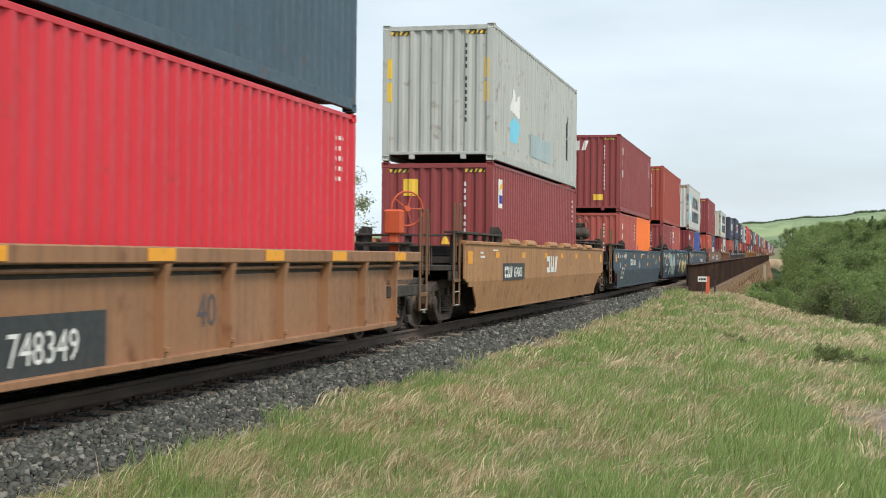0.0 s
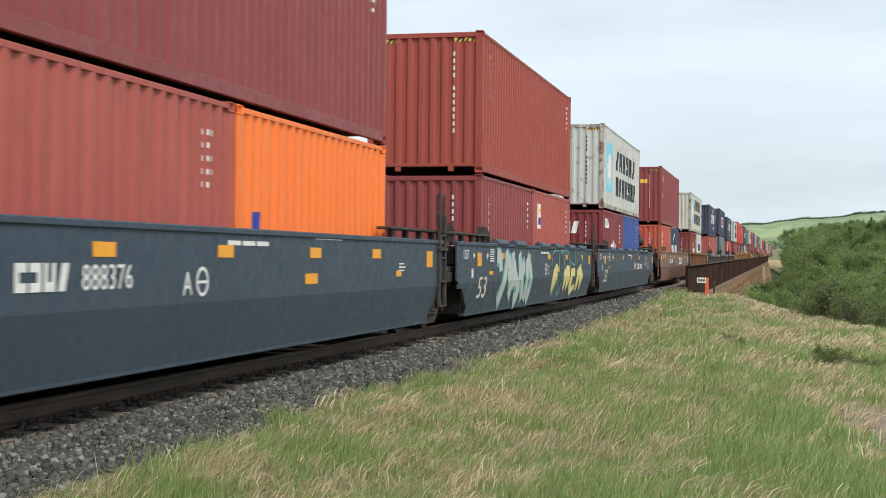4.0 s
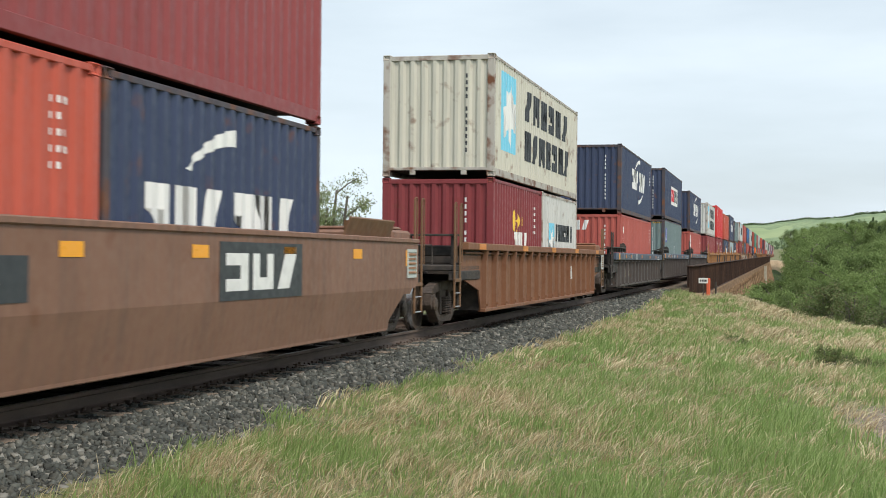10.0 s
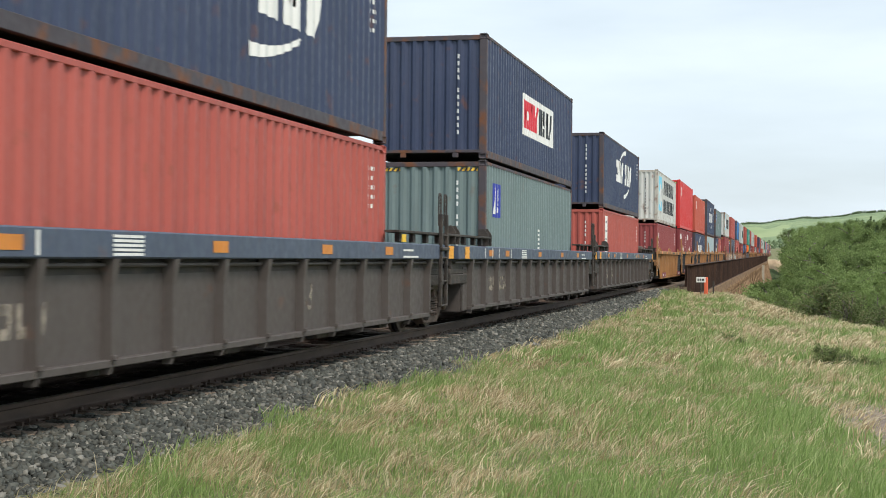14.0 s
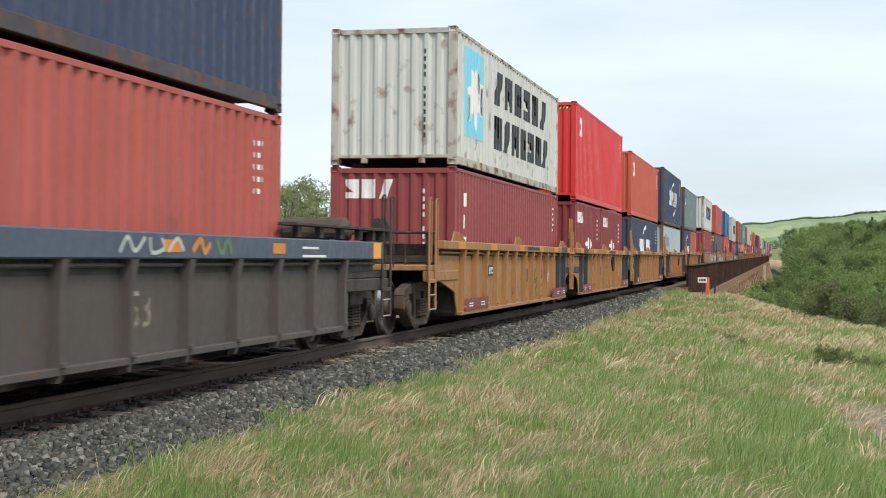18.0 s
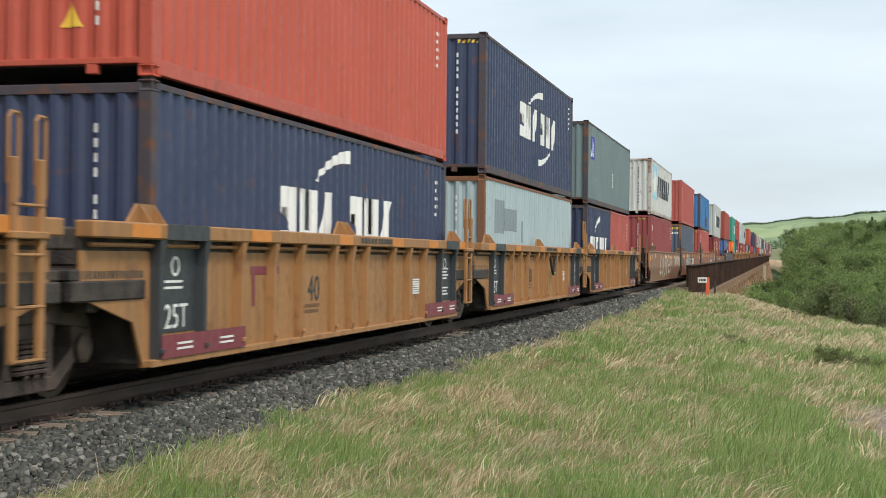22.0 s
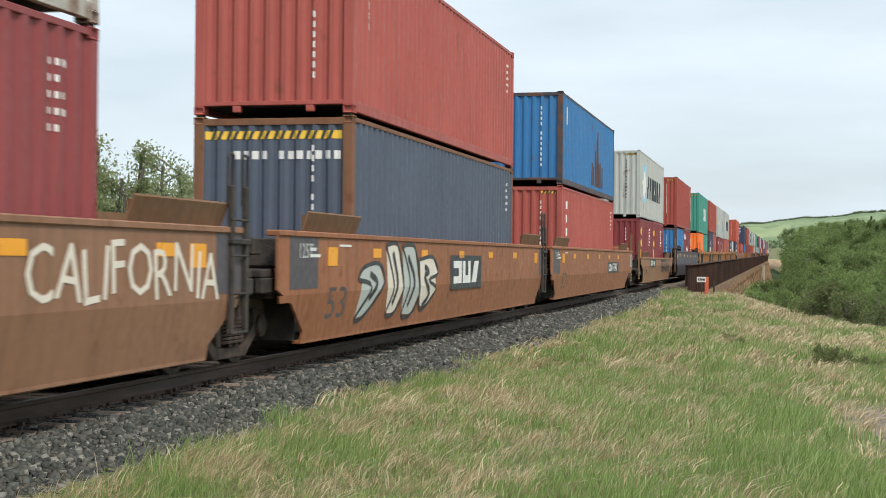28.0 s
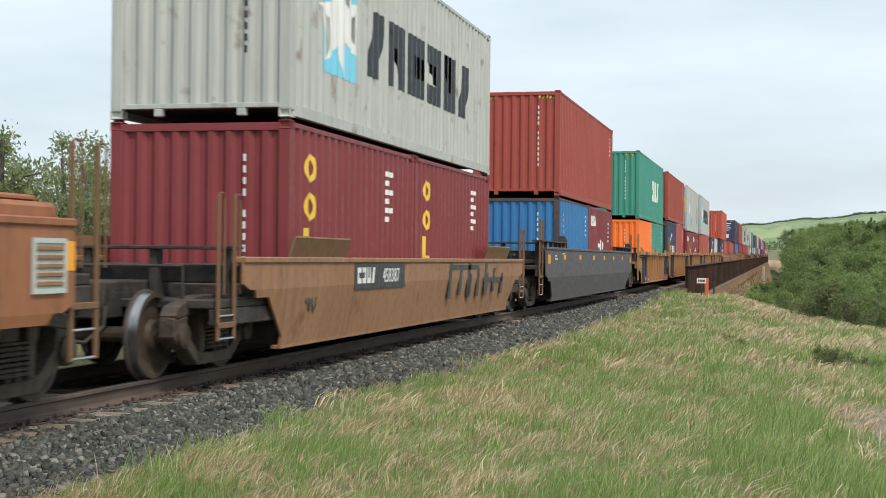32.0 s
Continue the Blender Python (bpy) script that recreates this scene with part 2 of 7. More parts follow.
SPRAY_WHITE = paint("off_white_spray", (0.74, 0.68, 0.58), 0.0, 0.5, 0.2, 0.1)


# ---------------------------------------------------------------- building helpers
def mesh_of(bm, name, smooth=False):
    bmesh.ops.recalc_face_normals(bm, faces=bm.faces)
    me = bpy.data.meshes.new(name)
    bm.to_mesh(me)
    bm.free()
    if smooth:
        me.shade_smooth()
    return me


def place(name, me, material, parent=None, label="", m=None):
    """An object on a mesh that others may share; its material sits on the object."""
    if not me.materials:
        me.materials.append(None)
    ob = new(name, me)
    ob.material_slots[0].link = "OBJECT"
    ob.material_slots[0].material = material
    if parent:
        ob.parent = parent
    if m is not None:
        ob.matrix_basis = m
    if label:
        ob["label"] = label
    return ob


def part(name, bm, material, parent=None, label="", smooth=False):
    return place(name, mesh_of(bm, name, smooth), material, parent, label)


def thing(name, m, label, category, group="", kind=""):
    ob = new(name)
    ob.empty_display_size = 0.3
    ob.matrix_basis = m
    return tagged(ob, label, category, group, kind)


def box(bm, x0, x1, y0, y1, z0, z1, bevel=0.0):
    vs = [bm.verts.new((x, y, z)) for x in (x0, x1) for y in (y0, y1) for z in (z0, z1)]
    fs = [bm.faces.new([vs[i] for i in f]) for f in ((0, 1, 3, 2), (4, 6, 7, 5), (0, 4, 5, 1), (2, 3, 7, 6), (0, 2, 6, 4), (1, 5, 7, 3))]
    if bevel:
        edges = list({e for f in fs for e in f.edges})
        bmesh.ops.bevel(bm, geom=edges, offset=bevel, segments=1, affect="EDGES")
    return bm


def boxes(*rows, bevel=0.0):
    bm = bmesh.new()
    for r in rows:
        box(bm, *r, bevel=bevel)
    return bm


def tube(bm, points, r, n=8):
    """A round bar along points."""
    rings = []
    for i, p in enumerate(points):
        p = Vector(p)
        a = Vector(points[max(0, i - 1)])
        b = Vector(points[min(len(points) - 1, i + 1)])
        d = (b - a).normalized()
        u = d.orthogonal().normalized() if i == 0 else (rings[-1][1] - d * rings[-1][1].dot(d)).normalized()
        w = d.cross(u)
        rings.append(([bm.verts.new(p + r * (math.cos(2 * math.pi * k / n) * u + math.sin(2 * math.pi * k / n) * w)) for k in range(n)], u))
    for (a, _), (b, _) in zip(rings, rings[1:]):
        for k in range(n):
            bm.faces.new((a[k], a[(k + 1) % n], b[(k + 1) % n], b[k]))
    bm.faces.new(rings[0][0][::-1])
    bm.faces.new(rings[-1][0])
    return bm


def lathe(bm, profile, axis="x", n=28, at=(0, 0, 0)):
    """Turn (along, radius) pairs about an axis."""
    rings = []
    for a, r in profile:
        ring = []
        for k in range(n):
            c, s = math.cos(2 * math.pi * k / n) * r, math.sin(2 * math.pi * k / n) * r
            p = {"x": (a, c, s), "y": (s, a, c), "z": (c, s, a)}[axis]
            ring.append(bm.verts.new(Vector(p) + Vector(at)))
        rings.append(ring)
    for a, b in zip(rings, rings[1:]):
        for k in range(n):
            bm.faces.new((a[k], a[(k + 1) % n], b[(k + 1) % n], b[k]))
    bm.faces.new(rings[0][::-1])
    bm.faces.new(rings[-1])
    return bm


def plate(bm, outline, x_at, thick):
    """A plate over an outline of (y, z), its face at x = x_at(z), its back that thickness behind it."""
    sign = 1 if x_at(0.9) > 0 else -1
    f = [bm.verts.new((x_at(z), y, z)) for y, z in outline]
    b = [bm.verts.new((x_at(z) - sign * thick, y, z)) for y, z in outline]
    bm.faces.new(f)
    bm.faces.new(b[::-1])
    n = len(outline)
    for i in range(n):
        bm.faces.new((f[i], f[(i + 1) % n], b[(i + 1) % n], b[i]))
    return bm


KEEP = {}


def kept(key, build):
    """One mesh for all alike parts."""
    if key not in KEEP:
        KEEP[key] = build()
    return KEEP[key]


def lettering(text, height):
    """A mesh of built-in font letters, flat in x-y, lower left corner at 0."""
    cu = bpy.data.curves.new("lettering", "FONT")
    cu.body, cu.size, cu.extrude, cu.resolution_u = text, height / 0.73, 0.0015, 2
    tmp = bpy.data.objects.new("lettering", cu)
    scene.collection.objects.link(tmp)
    me = bpy.data.meshes.new_from_object(tmp.evaluated_get(bpy.context.evaluated_depsgraph_get()))
    bpy.data.objects.remove(tmp)
    bpy.data.curves.remove(cu)
    me.materials.clear()
    return me


SIDE_ON = Matrix(((0, 0, 1, 0), (1, 0, 0, 0), (0, 1, 0, 0), (0, 0, 0, 1)))      # letters read along +y, facing +x


# ---------------------------------------------------------------- containers
WIDE = 2.438
GAP = 0.03


def waves(length, pitch, deep):
    """Breakpoints (along, depth) of a trapezoid corrugation from 0 to length."""
    n = max(2, round(length / pitch))
    p = length / n
    out = []
    for i in range(n):
        out += [(i * p, 0.0), (i * p + 0.28 * p, 0.0), (i * p + 0.5 * p, deep), (i * p + 0.78 * p, deep)]
    return out + [(length, 0.0)]


def depth_at(wave, a):
    for (a0, d0), (a1, d1) in zip(wave, wave[1:]):
        if a0 - 1e-6 <= a <= a1 + 1e-6:
            return d0 + (d1 - d0) * (a - a0) / max(1e-6, a1 - a0)
    return 0.0


POST = 0.13


def side_wave(length):
    return waves(length - 2 * POST, 0.285, 0.038)


END_WAVE = waves(WIDE - 2 * POST, 0.245, 0.045)


def wave_mesh(wave, low, high, name):
    """A corrugated sheet with a flat back: along = y from 0, face towards +x at x = 0, z from low to high."""
    bm = bmesh.new()
    f = [[bm.verts.new((-d, a, z)) for a, d in wave] for z in (low, high)]
    b = [[bm.verts.new((-0.055, a, z)) for a in (0, wave[-1][0])] for z in (low, high)]
    for i in range(len(wave) - 1):
        bm.faces.new((f[0][i], f[0][i + 1], f[1][i + 1], f[1][i]))
    bm.faces.new((b[0][0], b[1][0], b[1][1], b[0][1]))
    bm.faces.new(f[0][::-1] + [b[0][0], b[0][1]])
    bm.faces.new(f[1] + [b[1][1], b[1][0]])
    bm.faces.new((f[0][0], f[1][0], b[1][0], b[0][0]))
    bm.faces.new((f[0][-1], b[0][1], b[1][1], f[1][-1]))
    return mesh_of(bm, name)


def frame_mesh(length, tall):
    h, e = WIDE / 2, 0.012
    bm = bmesh.new()
    for x in (-1, 1):
        for y in (0.0, length):
            s = 1 if y == 0 else -1
            xa, xb = sorted((x * (h - 0.004), x * (h - 0.16)))
            ya, yb = sorted((y + s * 0.004, y + s * POST))
            box(bm, xa, xb, ya, yb, 0.11, tall - 0.11, 0.012)
        xa, xb = sorted((x * (h - e), x * (h - 0.09)))
        box(bm, xa, xb, 0.12, length - 0.12, 0.03, 0.185, 0.006)
        box(bm, xa, xb, 0.12, length - 0.12, tall - 0.085, tall - 0.02, 0.006)
    for y in (0.0, length):
        s = 1 if y == 0 else -1
        ya, yb = sorted((y + s * 0.008, y + s * 0.10))
        box(bm, -h + 0.15, h - 0.15, ya, yb, tall - 0.13, tall - 0.03, 0.006)
        if length > 7:      # gooseneck tunnel between two feet
            box(bm, -h + 0.15, h - 0.15, ya, yb, 0.13, 0.19, 0.004)
            for x in (-1, 1):
                xa, xb = sorted((x * 0.62, x * 0.50))
                box(bm, xa, xb, ya, yb, 0.03, 0.13, 0.01)
        else:
            box(bm, -h + 0.15, h - 0.15, ya, yb, 0.03, 0.19, 0.004)
    return mesh_of(bm, "frame")


def casting_mesh():
    bm = bmesh.new()
    box(bm, -0.081, 0.081, -0.089, 0.089, -0.059, 0.059, 0.01)
    for f in [f for f in bm.faces if f.calc_area() > 0.012 and abs(f.normal.z) < 0.5]:
        r = bmesh.ops.inset_region(bm, faces=[f], thickness=0.034)
        bmesh.ops.translate(bm, verts=f.verts, vec=-f.normal * 0.03)
    return mesh_of(bm, "corner_casting")


def roof_mesh(length, tall):
    bm = bmesh.new()
    w = waves(length - 0.2, 0.42, 0.02)
    lo = [[bm.verts.new((x, 0.1 + a, tall - 0.025 - d)) for a, d in w] for x in (-1.14, 1.14)]
    for i in range(len(w) - 1):
        bm.faces.new((lo[0][i], lo[1][i], lo[1][i + 1], lo[0][i + 1]))
    under = [bm.verts.new((x, y, tall - 0.07)) for x, y in ((-1.14, 0.1), (1.14, 0.1), (1.14, length - 0.1), (-1.14, length - 0.1))]
    bm.faces.new(under)
    return mesh_of(bm, "roof")


def decal(outlines, wave, name="marking", lift=0.0025):
    """Painted shapes that follow the corrugation. outlines: lists of (along, z)."""
    bm = bmesh.new()
    for o in outlines:
        bm.faces.new([bm.verts.new((0, a, z)) for a, z in o])
    bmesh.ops.triangulate(bm, faces=[f for f in bm.faces if len(f.verts) > 4])
    lo, hi = min(v.co.y for v in bm.verts), max(v.co.y for v in bm.verts)
    for a, _ in wave:
        if lo < a < hi:
            bmesh.ops.bisect_plane(bm, geom=bm.verts[:] + bm.edges[:] + bm.faces[:], plane_co=(0, a, 0), plane_no=(0, 1, 0))
    for v in bm.verts:
        v.co.x = lift - depth_at(wave, v.co.y)
    bmesh.ops.remove_doubles(bm, verts=bm.verts, dist=0.002)
    return mesh_of(bm, name)


def rect(a, z, w, h):
    return [(a, z), (a + w, z), (a + w, z + h), (a, z + h)]


def block_word(a, z, w, h, n, gap=0.22):
    """n plain notched blocks in a row, for a name that is not spelt."""
    out, step = [], w / n
    for i in range(n):
        ww = step * (1 - gap)
        k = (i * 7 + n * 3) % 5
        o = [[(0, 0), (0.32, 0), (0.32, 0.62), (0.68, 0.62), (0.68, 0), (1, 0), (1, 1), (0, 1)], [(0, 0), (1, 0), (1, 1), (0.68, 1), (0.68, 0.34), (0.32, 0.34), (0.32, 1), (0, 1)],
             [(0, 0), (1, 0), (1, 0.32), (0.36, 0.32), (0.36, 0.68), (1, 0.68), (1, 1), (0, 1)], [(0, 0), (0.62, 0), (1, 1), (0.38, 1)],
             [(0, 0), (1, 0), (1, 1), (0, 1), (0, 0.68), (0.64, 0.68), (0.64, 0.32), (0, 0.32)]][k]
        out.append([(a + i * step + ww * u, z + h * v) for u, v in o])
    return out


def code_column(a, z, n, w=0.046, h=0.09, gap=0.055):
    """A column of n small bars that reads downwards from z, a little gap after the fourth."""
    out = []
    for i in range(n):
        zz = z - i * (h + gap) - (0.12 if i > 3 else 0)
        out.append(rect(a, zz - h, w, h))
    return out


def star(a, z, r, n=7, inner=0.42, turn=0.3):
    return [(a + (r if i % 2 == 0 else r * inner) * math.sin(turn + math.pi * i / n), z + (r if i % 2 == 0 else r * inner) * math.cos(turn + math.pi * i / n)) for i in range(2 * n)]


def swoosh(a, z, w, h, flip=1):
    """A tapering arc like a wind-blown pennant."""
    up = [(a + w * t, z + flip * h * math.sin(t * 1.45) ** 0.8) for t in np.linspace(0, 1, 9)]
    dn = [(a + w * (0.06 + 0.94 * t), z + flip * (h * math.sin(t * 1.45) ** 0.8 - 0.04 * h - 0.42 * h * t * (1.1 - 0.3 * t))) for t in np.linspace(1, 0, 9)]
    return up + dn


def ring(a, z, r, t=0.25, n=16):
    return [[(a + r * math.cos(q) * k, z + r * math.sin(q) * k) for q, k in ((u, 1), (v, 1), (v, 1 - t), (u, 1 - t))]
            for u, v in [(2 * math.pi * i / n, 2 * math.pi * (i + 1) / n) for i in range(n)]]


def lean_frame_mesh(length, tall):
    bm = bmesh.new()
    bm.from_mesh(frame_mesh(length, tall))
    for x in (-1, 1):
        for y in (0.089, length - 0.089):
            for z in (0.059, tall - 0.059):
                cx = x * (WIDE / 2 - 0.081)
                box(bm, cx - 0.081, cx + 0.081, y - 0.089, y + 0.089, z - 0.059, z + 0.059)
    return mesh_of(bm, "frame")


def container(length, tall, colour, at, marks=(), label="", group="", end_colour=None, stacked=False, lean=False):
    """A shipping container with its front end at y = 0, resting at z = 0. marks: (face, key, material, outlines[, "letters"])."""
    c = thing("shipping_container", Matrix.Translation(at), label, "container", group)
    mat, posts = PAINT[colour], PAINT[end_colour or colour]
    k = (round(length, 2), round(tall, 2))
    wave = side_wave(length)
    wall = kept(("side", k), lambda: wave_mesh(wave, 0.18, tall - 0.08, "side_wall"))
    front = kept(("end", k), lambda: wave_mesh(END_WAVE, 0.18, tall - 0.12, "end_wall"))
    near_side = Matrix.Translation((WIDE / 2 - 0.014, POST, 0))
    far_side = pose(-WIDE / 2 + 0.014, length - POST, 0, 0, 0, 180)
    front_end = pose(-WIDE / 2 + POST, 0.014, 0, 0, 0, -90)
    rear_end = pose(WIDE / 2 - POST, length - 0.014, 0, 0, 0, 90)
    if lean:
        place("frame", kept(("lean_frame", k), lambda: lean_frame_mesh(length, tall)), posts, c)
    else:
        place("frame", kept(("frame", k), lambda: frame_mesh(length, tall)), posts, c)
    faces = {"side": (place("side_wall", wall, mat, c, "", near_side), wave), "front": (place("front_wall", front, mat, c, "", front_end), END_WAVE)}
    place("side_wall", wall, mat, c, "", far_side)
    place("rear_wall", front, mat, c, "", rear_end)
    place("roof", kept(("roof", k), lambda: roof_mesh(length, tall)), mat, c)
    if not lean:
        place("floor", kept(("floor", k), lambda: mesh_of(boxes((-1.13, 1.13, 0.1, length - 0.1, 0.12, 0.19)), "floor")), STEEL_DARK, c)
        cast = kept("casting", casting_mesh)
        for x in (-1, 1):
            for y in (0.089, length - 0.089):
                for z in (0.059, tall - 0.059):
                    place("corner_casting", cast, posts, c, "", Matrix.Translation((x * (WIDE / 2 - 0.081), y, z)))
                if stacked:
                    place("twist_lock", kept("lock", lambda: mesh_of(boxes((-0.05, 0.05, -0.06, 0.06, -GAP, 0.0), bevel=0.006), "twist_lock")), STEEL_DARK, c, "", Matrix.Translation((x * (WIDE / 2 - 0.081), y, 0)))
    for order, (face, key, material, outlines, *how) in enumerate(marks):
        lift = 0.0025 + 0.002 * order
        host, w = faces[face]
        if how:
            for i, o in enumerate(outlines):
                place("letter", kept(("letter", face, key, k, i, order), lambda: decal([o], w, "letter", lift)), material, host)
        else:
            ob = place("marking", kept(("mark", face, key, k, order), lambda: decal(outlines, w, "marking", lift)), material, host)
            if len(outlines) > 1 and not (key.startswith("ring") or key == "swoosh"):
                ob["kind"] = "stuff"
    return c


# Markings, by the kind of livery. On a side: along from the front end, z from the container's foot; on a front: along from the far side.
FW = WIDE - 2 * POST


def front_code(tall, white=MARK_WHITE, n=11):
    return [("front", "code", white, code_column(FW - 0.50, tall - 0.42, n))]


def side_small(length, tall, white=MARK_WHITE):
    a = length - 1.15
    return [("side", "small", white, [rect(a + 0.2 + 0.085 * j, tall - 0.42 - 0.14 * i, 0.034, 0.06) for i in range(5) for j in range(4 - (i * 2) % 3)])]


def livery(kind, length, tall):
    """The marks of a kind of livery."""
    out = front_code(tall, MARK_BLACK if kind in ("star_one", "star_two", "star_worn") else MARK_WHITE)
    if kind == "star_two":      # two rows of dark letters beside a light blue square with a white star
        out += [("side", kind, MARK_BLUE, [rect(0.75, 0.62, 1.75, 1.72)]), ("side", kind + "s", MARK_WHITE, [star(1.62, 1.48, 0.78)]),
                ("side", kind + "a", MARK_BLACK, block_word(3.5, 1.52, 6.9, 0.72, 6, 0.2), "letters"), ("side", kind + "b", MARK_BLACK, block_word(3.5, 0.58, 7.1, 0.70, 7, 0.2), "letters")]
    elif kind == "star_one":
        out += [("side", kind, MARK_BLUE, [rect(1.15, 0.75, 1.6, 1.62)]), ("side", kind + "s", MARK_WHITE, [star(1.95, 1.56, 0.9)]),
                ("side", kind + "a", MARK_BLACK, block_word(3.2, 0.95, 7.2, 1.0, 6, 0.2), "letters")]
    elif kind == "star_worn":
        out += [("side", kind, MARK_BLUE, [[(1.9, 0.55), (2.7, 0.55), (3.0, 1.0), (2.5, 1.15), (1.9, 1.0)]]), ("side", kind + "s", MARK_WHITE, [[(1.9, 1.25), (2.9, 1.15), (3.0, 1.75), (2.5, 1.5), (2.1, 1.9)]]),
                ("side", kind + "k", MARK_BLACK, [[(10.2, 0.7), (10.45, 0.7), (10.3, 1.3), (10.05, 1.25)], [(10.0, 1.35), (10.25, 1.3), (10.5, 1.9), (10.3, 1.95)]]),
                ("side", kind + "p", PAINT["pale_grey"], [rect(4.3, 0.4, 3.1, 0.55)]),
                ("front", kind + "y", MARK_YELLOW, [rect(-0.02, 1.25 + 0.5 * i, 0.10, 0.42) for i in (0, 1)] + [rect(FW - 0.08, 1.25 + 0.5 * i, 0.10, 0.42) for i in (0, 1)])]
    elif kind == "swoosh":      # white blocks between two white arcs
        out += [("side", kind, MARK_WHITE, block_word(3.9, 1.12, 2.3, 0.80, 3, 0.12) + block_word(6.6, 1.12, 2.5, 0.80, 3, 0.12), "letters"),
                ("side", kind + "u", MARK_WHITE, [swoosh(5.0, 1.98, 1.9, 0.46)]), ("side", kind + "d", MARK_WHITE, [swoosh(8.2, 1.02, -1.9, -0.46, 1)])] + side_small(length, tall)
    elif kind == "swoosh_low":
        out += [("side", kind, MARK_WHITE, block_word(3.5, 0.95, 2.2, 0.80, 3, 0.12) + block_word(6.3, 0.95, 2.3, 0.80, 3, 0.12), "letters"), ("side", kind + "u", MARK_WHITE, [swoosh(4.8, 1.88, 1.5, 0.50)])] + side_small(length, tall)
    elif kind == "swoosh_short":
        out += [("side", kind, MARK_WHITE, block_word(0.8, 0.80, 1.9, 0.80, 3, 0.12) + block_word(3.0, 0.80, 2.0, 0.80, 3, 0.12), "letters"), ("side", kind + "u", MARK_WHITE, [swoosh(1.7, 1.78, 1.4, 0.52)])]
    elif kind in ("lease", "lease_high"):       # three small white letters on the front and a few down the side
        z = tall - 0.60
        out += [("front", kind, MARK_WHITE, block_word(0.16, z, 1.0, 0.36, 3, 0.2), "letters"),
                ("side", kind, MARK_WHITE, [rect(0.62, tall - 0.72 - 0.42 * i, 0.26 - 0.06 * (i % 2), 0.26) for i in range(3)])] + side_small(length, tall)
        if tall > 2.8:
            out += [("front", "caution" + kind, MARK_YELLOW, [rect(1.30, 0.42, 0.36, 0.22) if kind == "lease" else rect(1.22, tall - 0.86, 0.36, 0.20)])]
    elif kind == "lease_low":
        out += [("side", kind, MARK_WHITE, [rect(0.62, tall - 0.5 - 0.16 * i, 0.07, 0.10) for i in range(6)])] + side_small(length, tall)
    elif kind == "stars":       # short boxes: white writing and a star pattern
        out += [("side", kind + "x", MARK_WHITE, block_word(0.4, tall - 0.62, 1.3, 0.32, 4, 0.2), "letters"), ("side", kind, MARK_WHITE, [star(2.45, 1.35, 0.26, 4, 0.5, 0), star(2.9, 1.35, 0.24, 4, 0.5, 0), star(3.4, 1.35, 0.22, 4, 0.5, 0), rect(2.3, 0.85, 0.28, 0.2), rect(2.95, 0.8, 0.4, 0.26)]
                 + [rect(4.7 + 0.1 * j, tall - 0.5 - 0.15 * i, 0.05, 0.07) for i in range(5) for j in range(5 - i % 2)])]
    elif kind == "stars_front":
        out = livery("stars", length, tall) + [("front", kind, MARK_WHITE, block_word(0.58, 1.76, 0.92, 0.42, 3, 0.08), "letters")]
    elif kind == "stars_yellow":
        out += [("side", kind, MARK_YELLOW, [star(2.3, 1.75, 0.25, 4, 0.5, 0), star(2.8, 1.75, 0.25, 4, 0.5, 0), star(2.6, 1.3, 0.25, 4, 0.5, 0), rect(3.2, 1.65, 0.2, 0.2)]), ("side", kind + "w", MARK_WHITE, block_word(2.3, 1.0, 1.7, 0.50, 3, 0.2) + [rect(4.7 + 0.1 * j, tall - 0.5 - 0.15 * i, 0.05, 0.07) for i in range(5) for j in range(5 - i % 2)])]
    elif kind == "box_logo":    # white panel with red and dark blocks
        out += [("side", kind, MARK_WHITE, [rect(4.05, 0.88, 4.6, 0.98)]), ("side", kind + "r", MARK_RED, block_word(4.25, 1.05, 2.1, 0.66, 4, 0.15), "letters"), ("side", kind + "b", MARK_BLACK, block_word(6.4, 1.05, 2.0, 0.66, 4, 0.15), "letters")]
    elif kind == "square_logo":
        out += [("side", kind, MARK_DEEP, [rect(0.62, tall - 1.15, 0.9, 0.72)]), ("side", kind + "w", MARK_WHITE, [[(0.8, tall - 1.08), (0.95, tall - 1.08), (1.05, tall - 0.5), (0.9, tall - 0.5)], rect(1.12, tall - 1.05, 0.25, 0.12), rect(1.15, tall - 0.9, 0.10, 0.36)]),
                ("side", kind + "t", MARK_WHITE, [rect(6.3, tall - 1.35 - 0.11 * i, 0.25, 0.06) for i in range(5)]), ("front", kind, MARK_YELLOW, [[(0.45, 0.95), (0.62, 0.95), (0.535, 1.12)], rect(0.47, 1.2, 0.14, 0.16)])]
    elif kind == "down_white":  # large letters down the side
        out += [("side", kind, MARK_WHITE, [rect(0.65, tall - 0.62 - 0.38 * i, 0.32 - 0.1 * (i % 2), 0.22) for i in range(5)] + [rect(0.65, tall - 0.68 - 0.38 * i, 0.09, 0.22) for i in range(5)])] + side_small(length, tall)
    elif kind == "down_yellow":
        a, z = 0.72, tall - 0.55
        out += [("side", kind, MARK_YELLOW, ring(a, z, 0.2, 0.38) + ring(a, z - 0.5, 0.2, 0.38) + [rect(a - 0.2, z - 1.2, 0.12, 0.42), rect(a - 0.2, z - 1.2, 0.38, 0.09), rect(a - 0.2, z - 1.75, 0.12, 0.42)]),
                ("side", kind + "w", MARK_WHITE, [rect(4.3, z + 0.1 - 0.14 * i, 0.35 - 0.08 * (i % 2), 0.08) for i in range(6)])]
    elif kind == "panel_white":
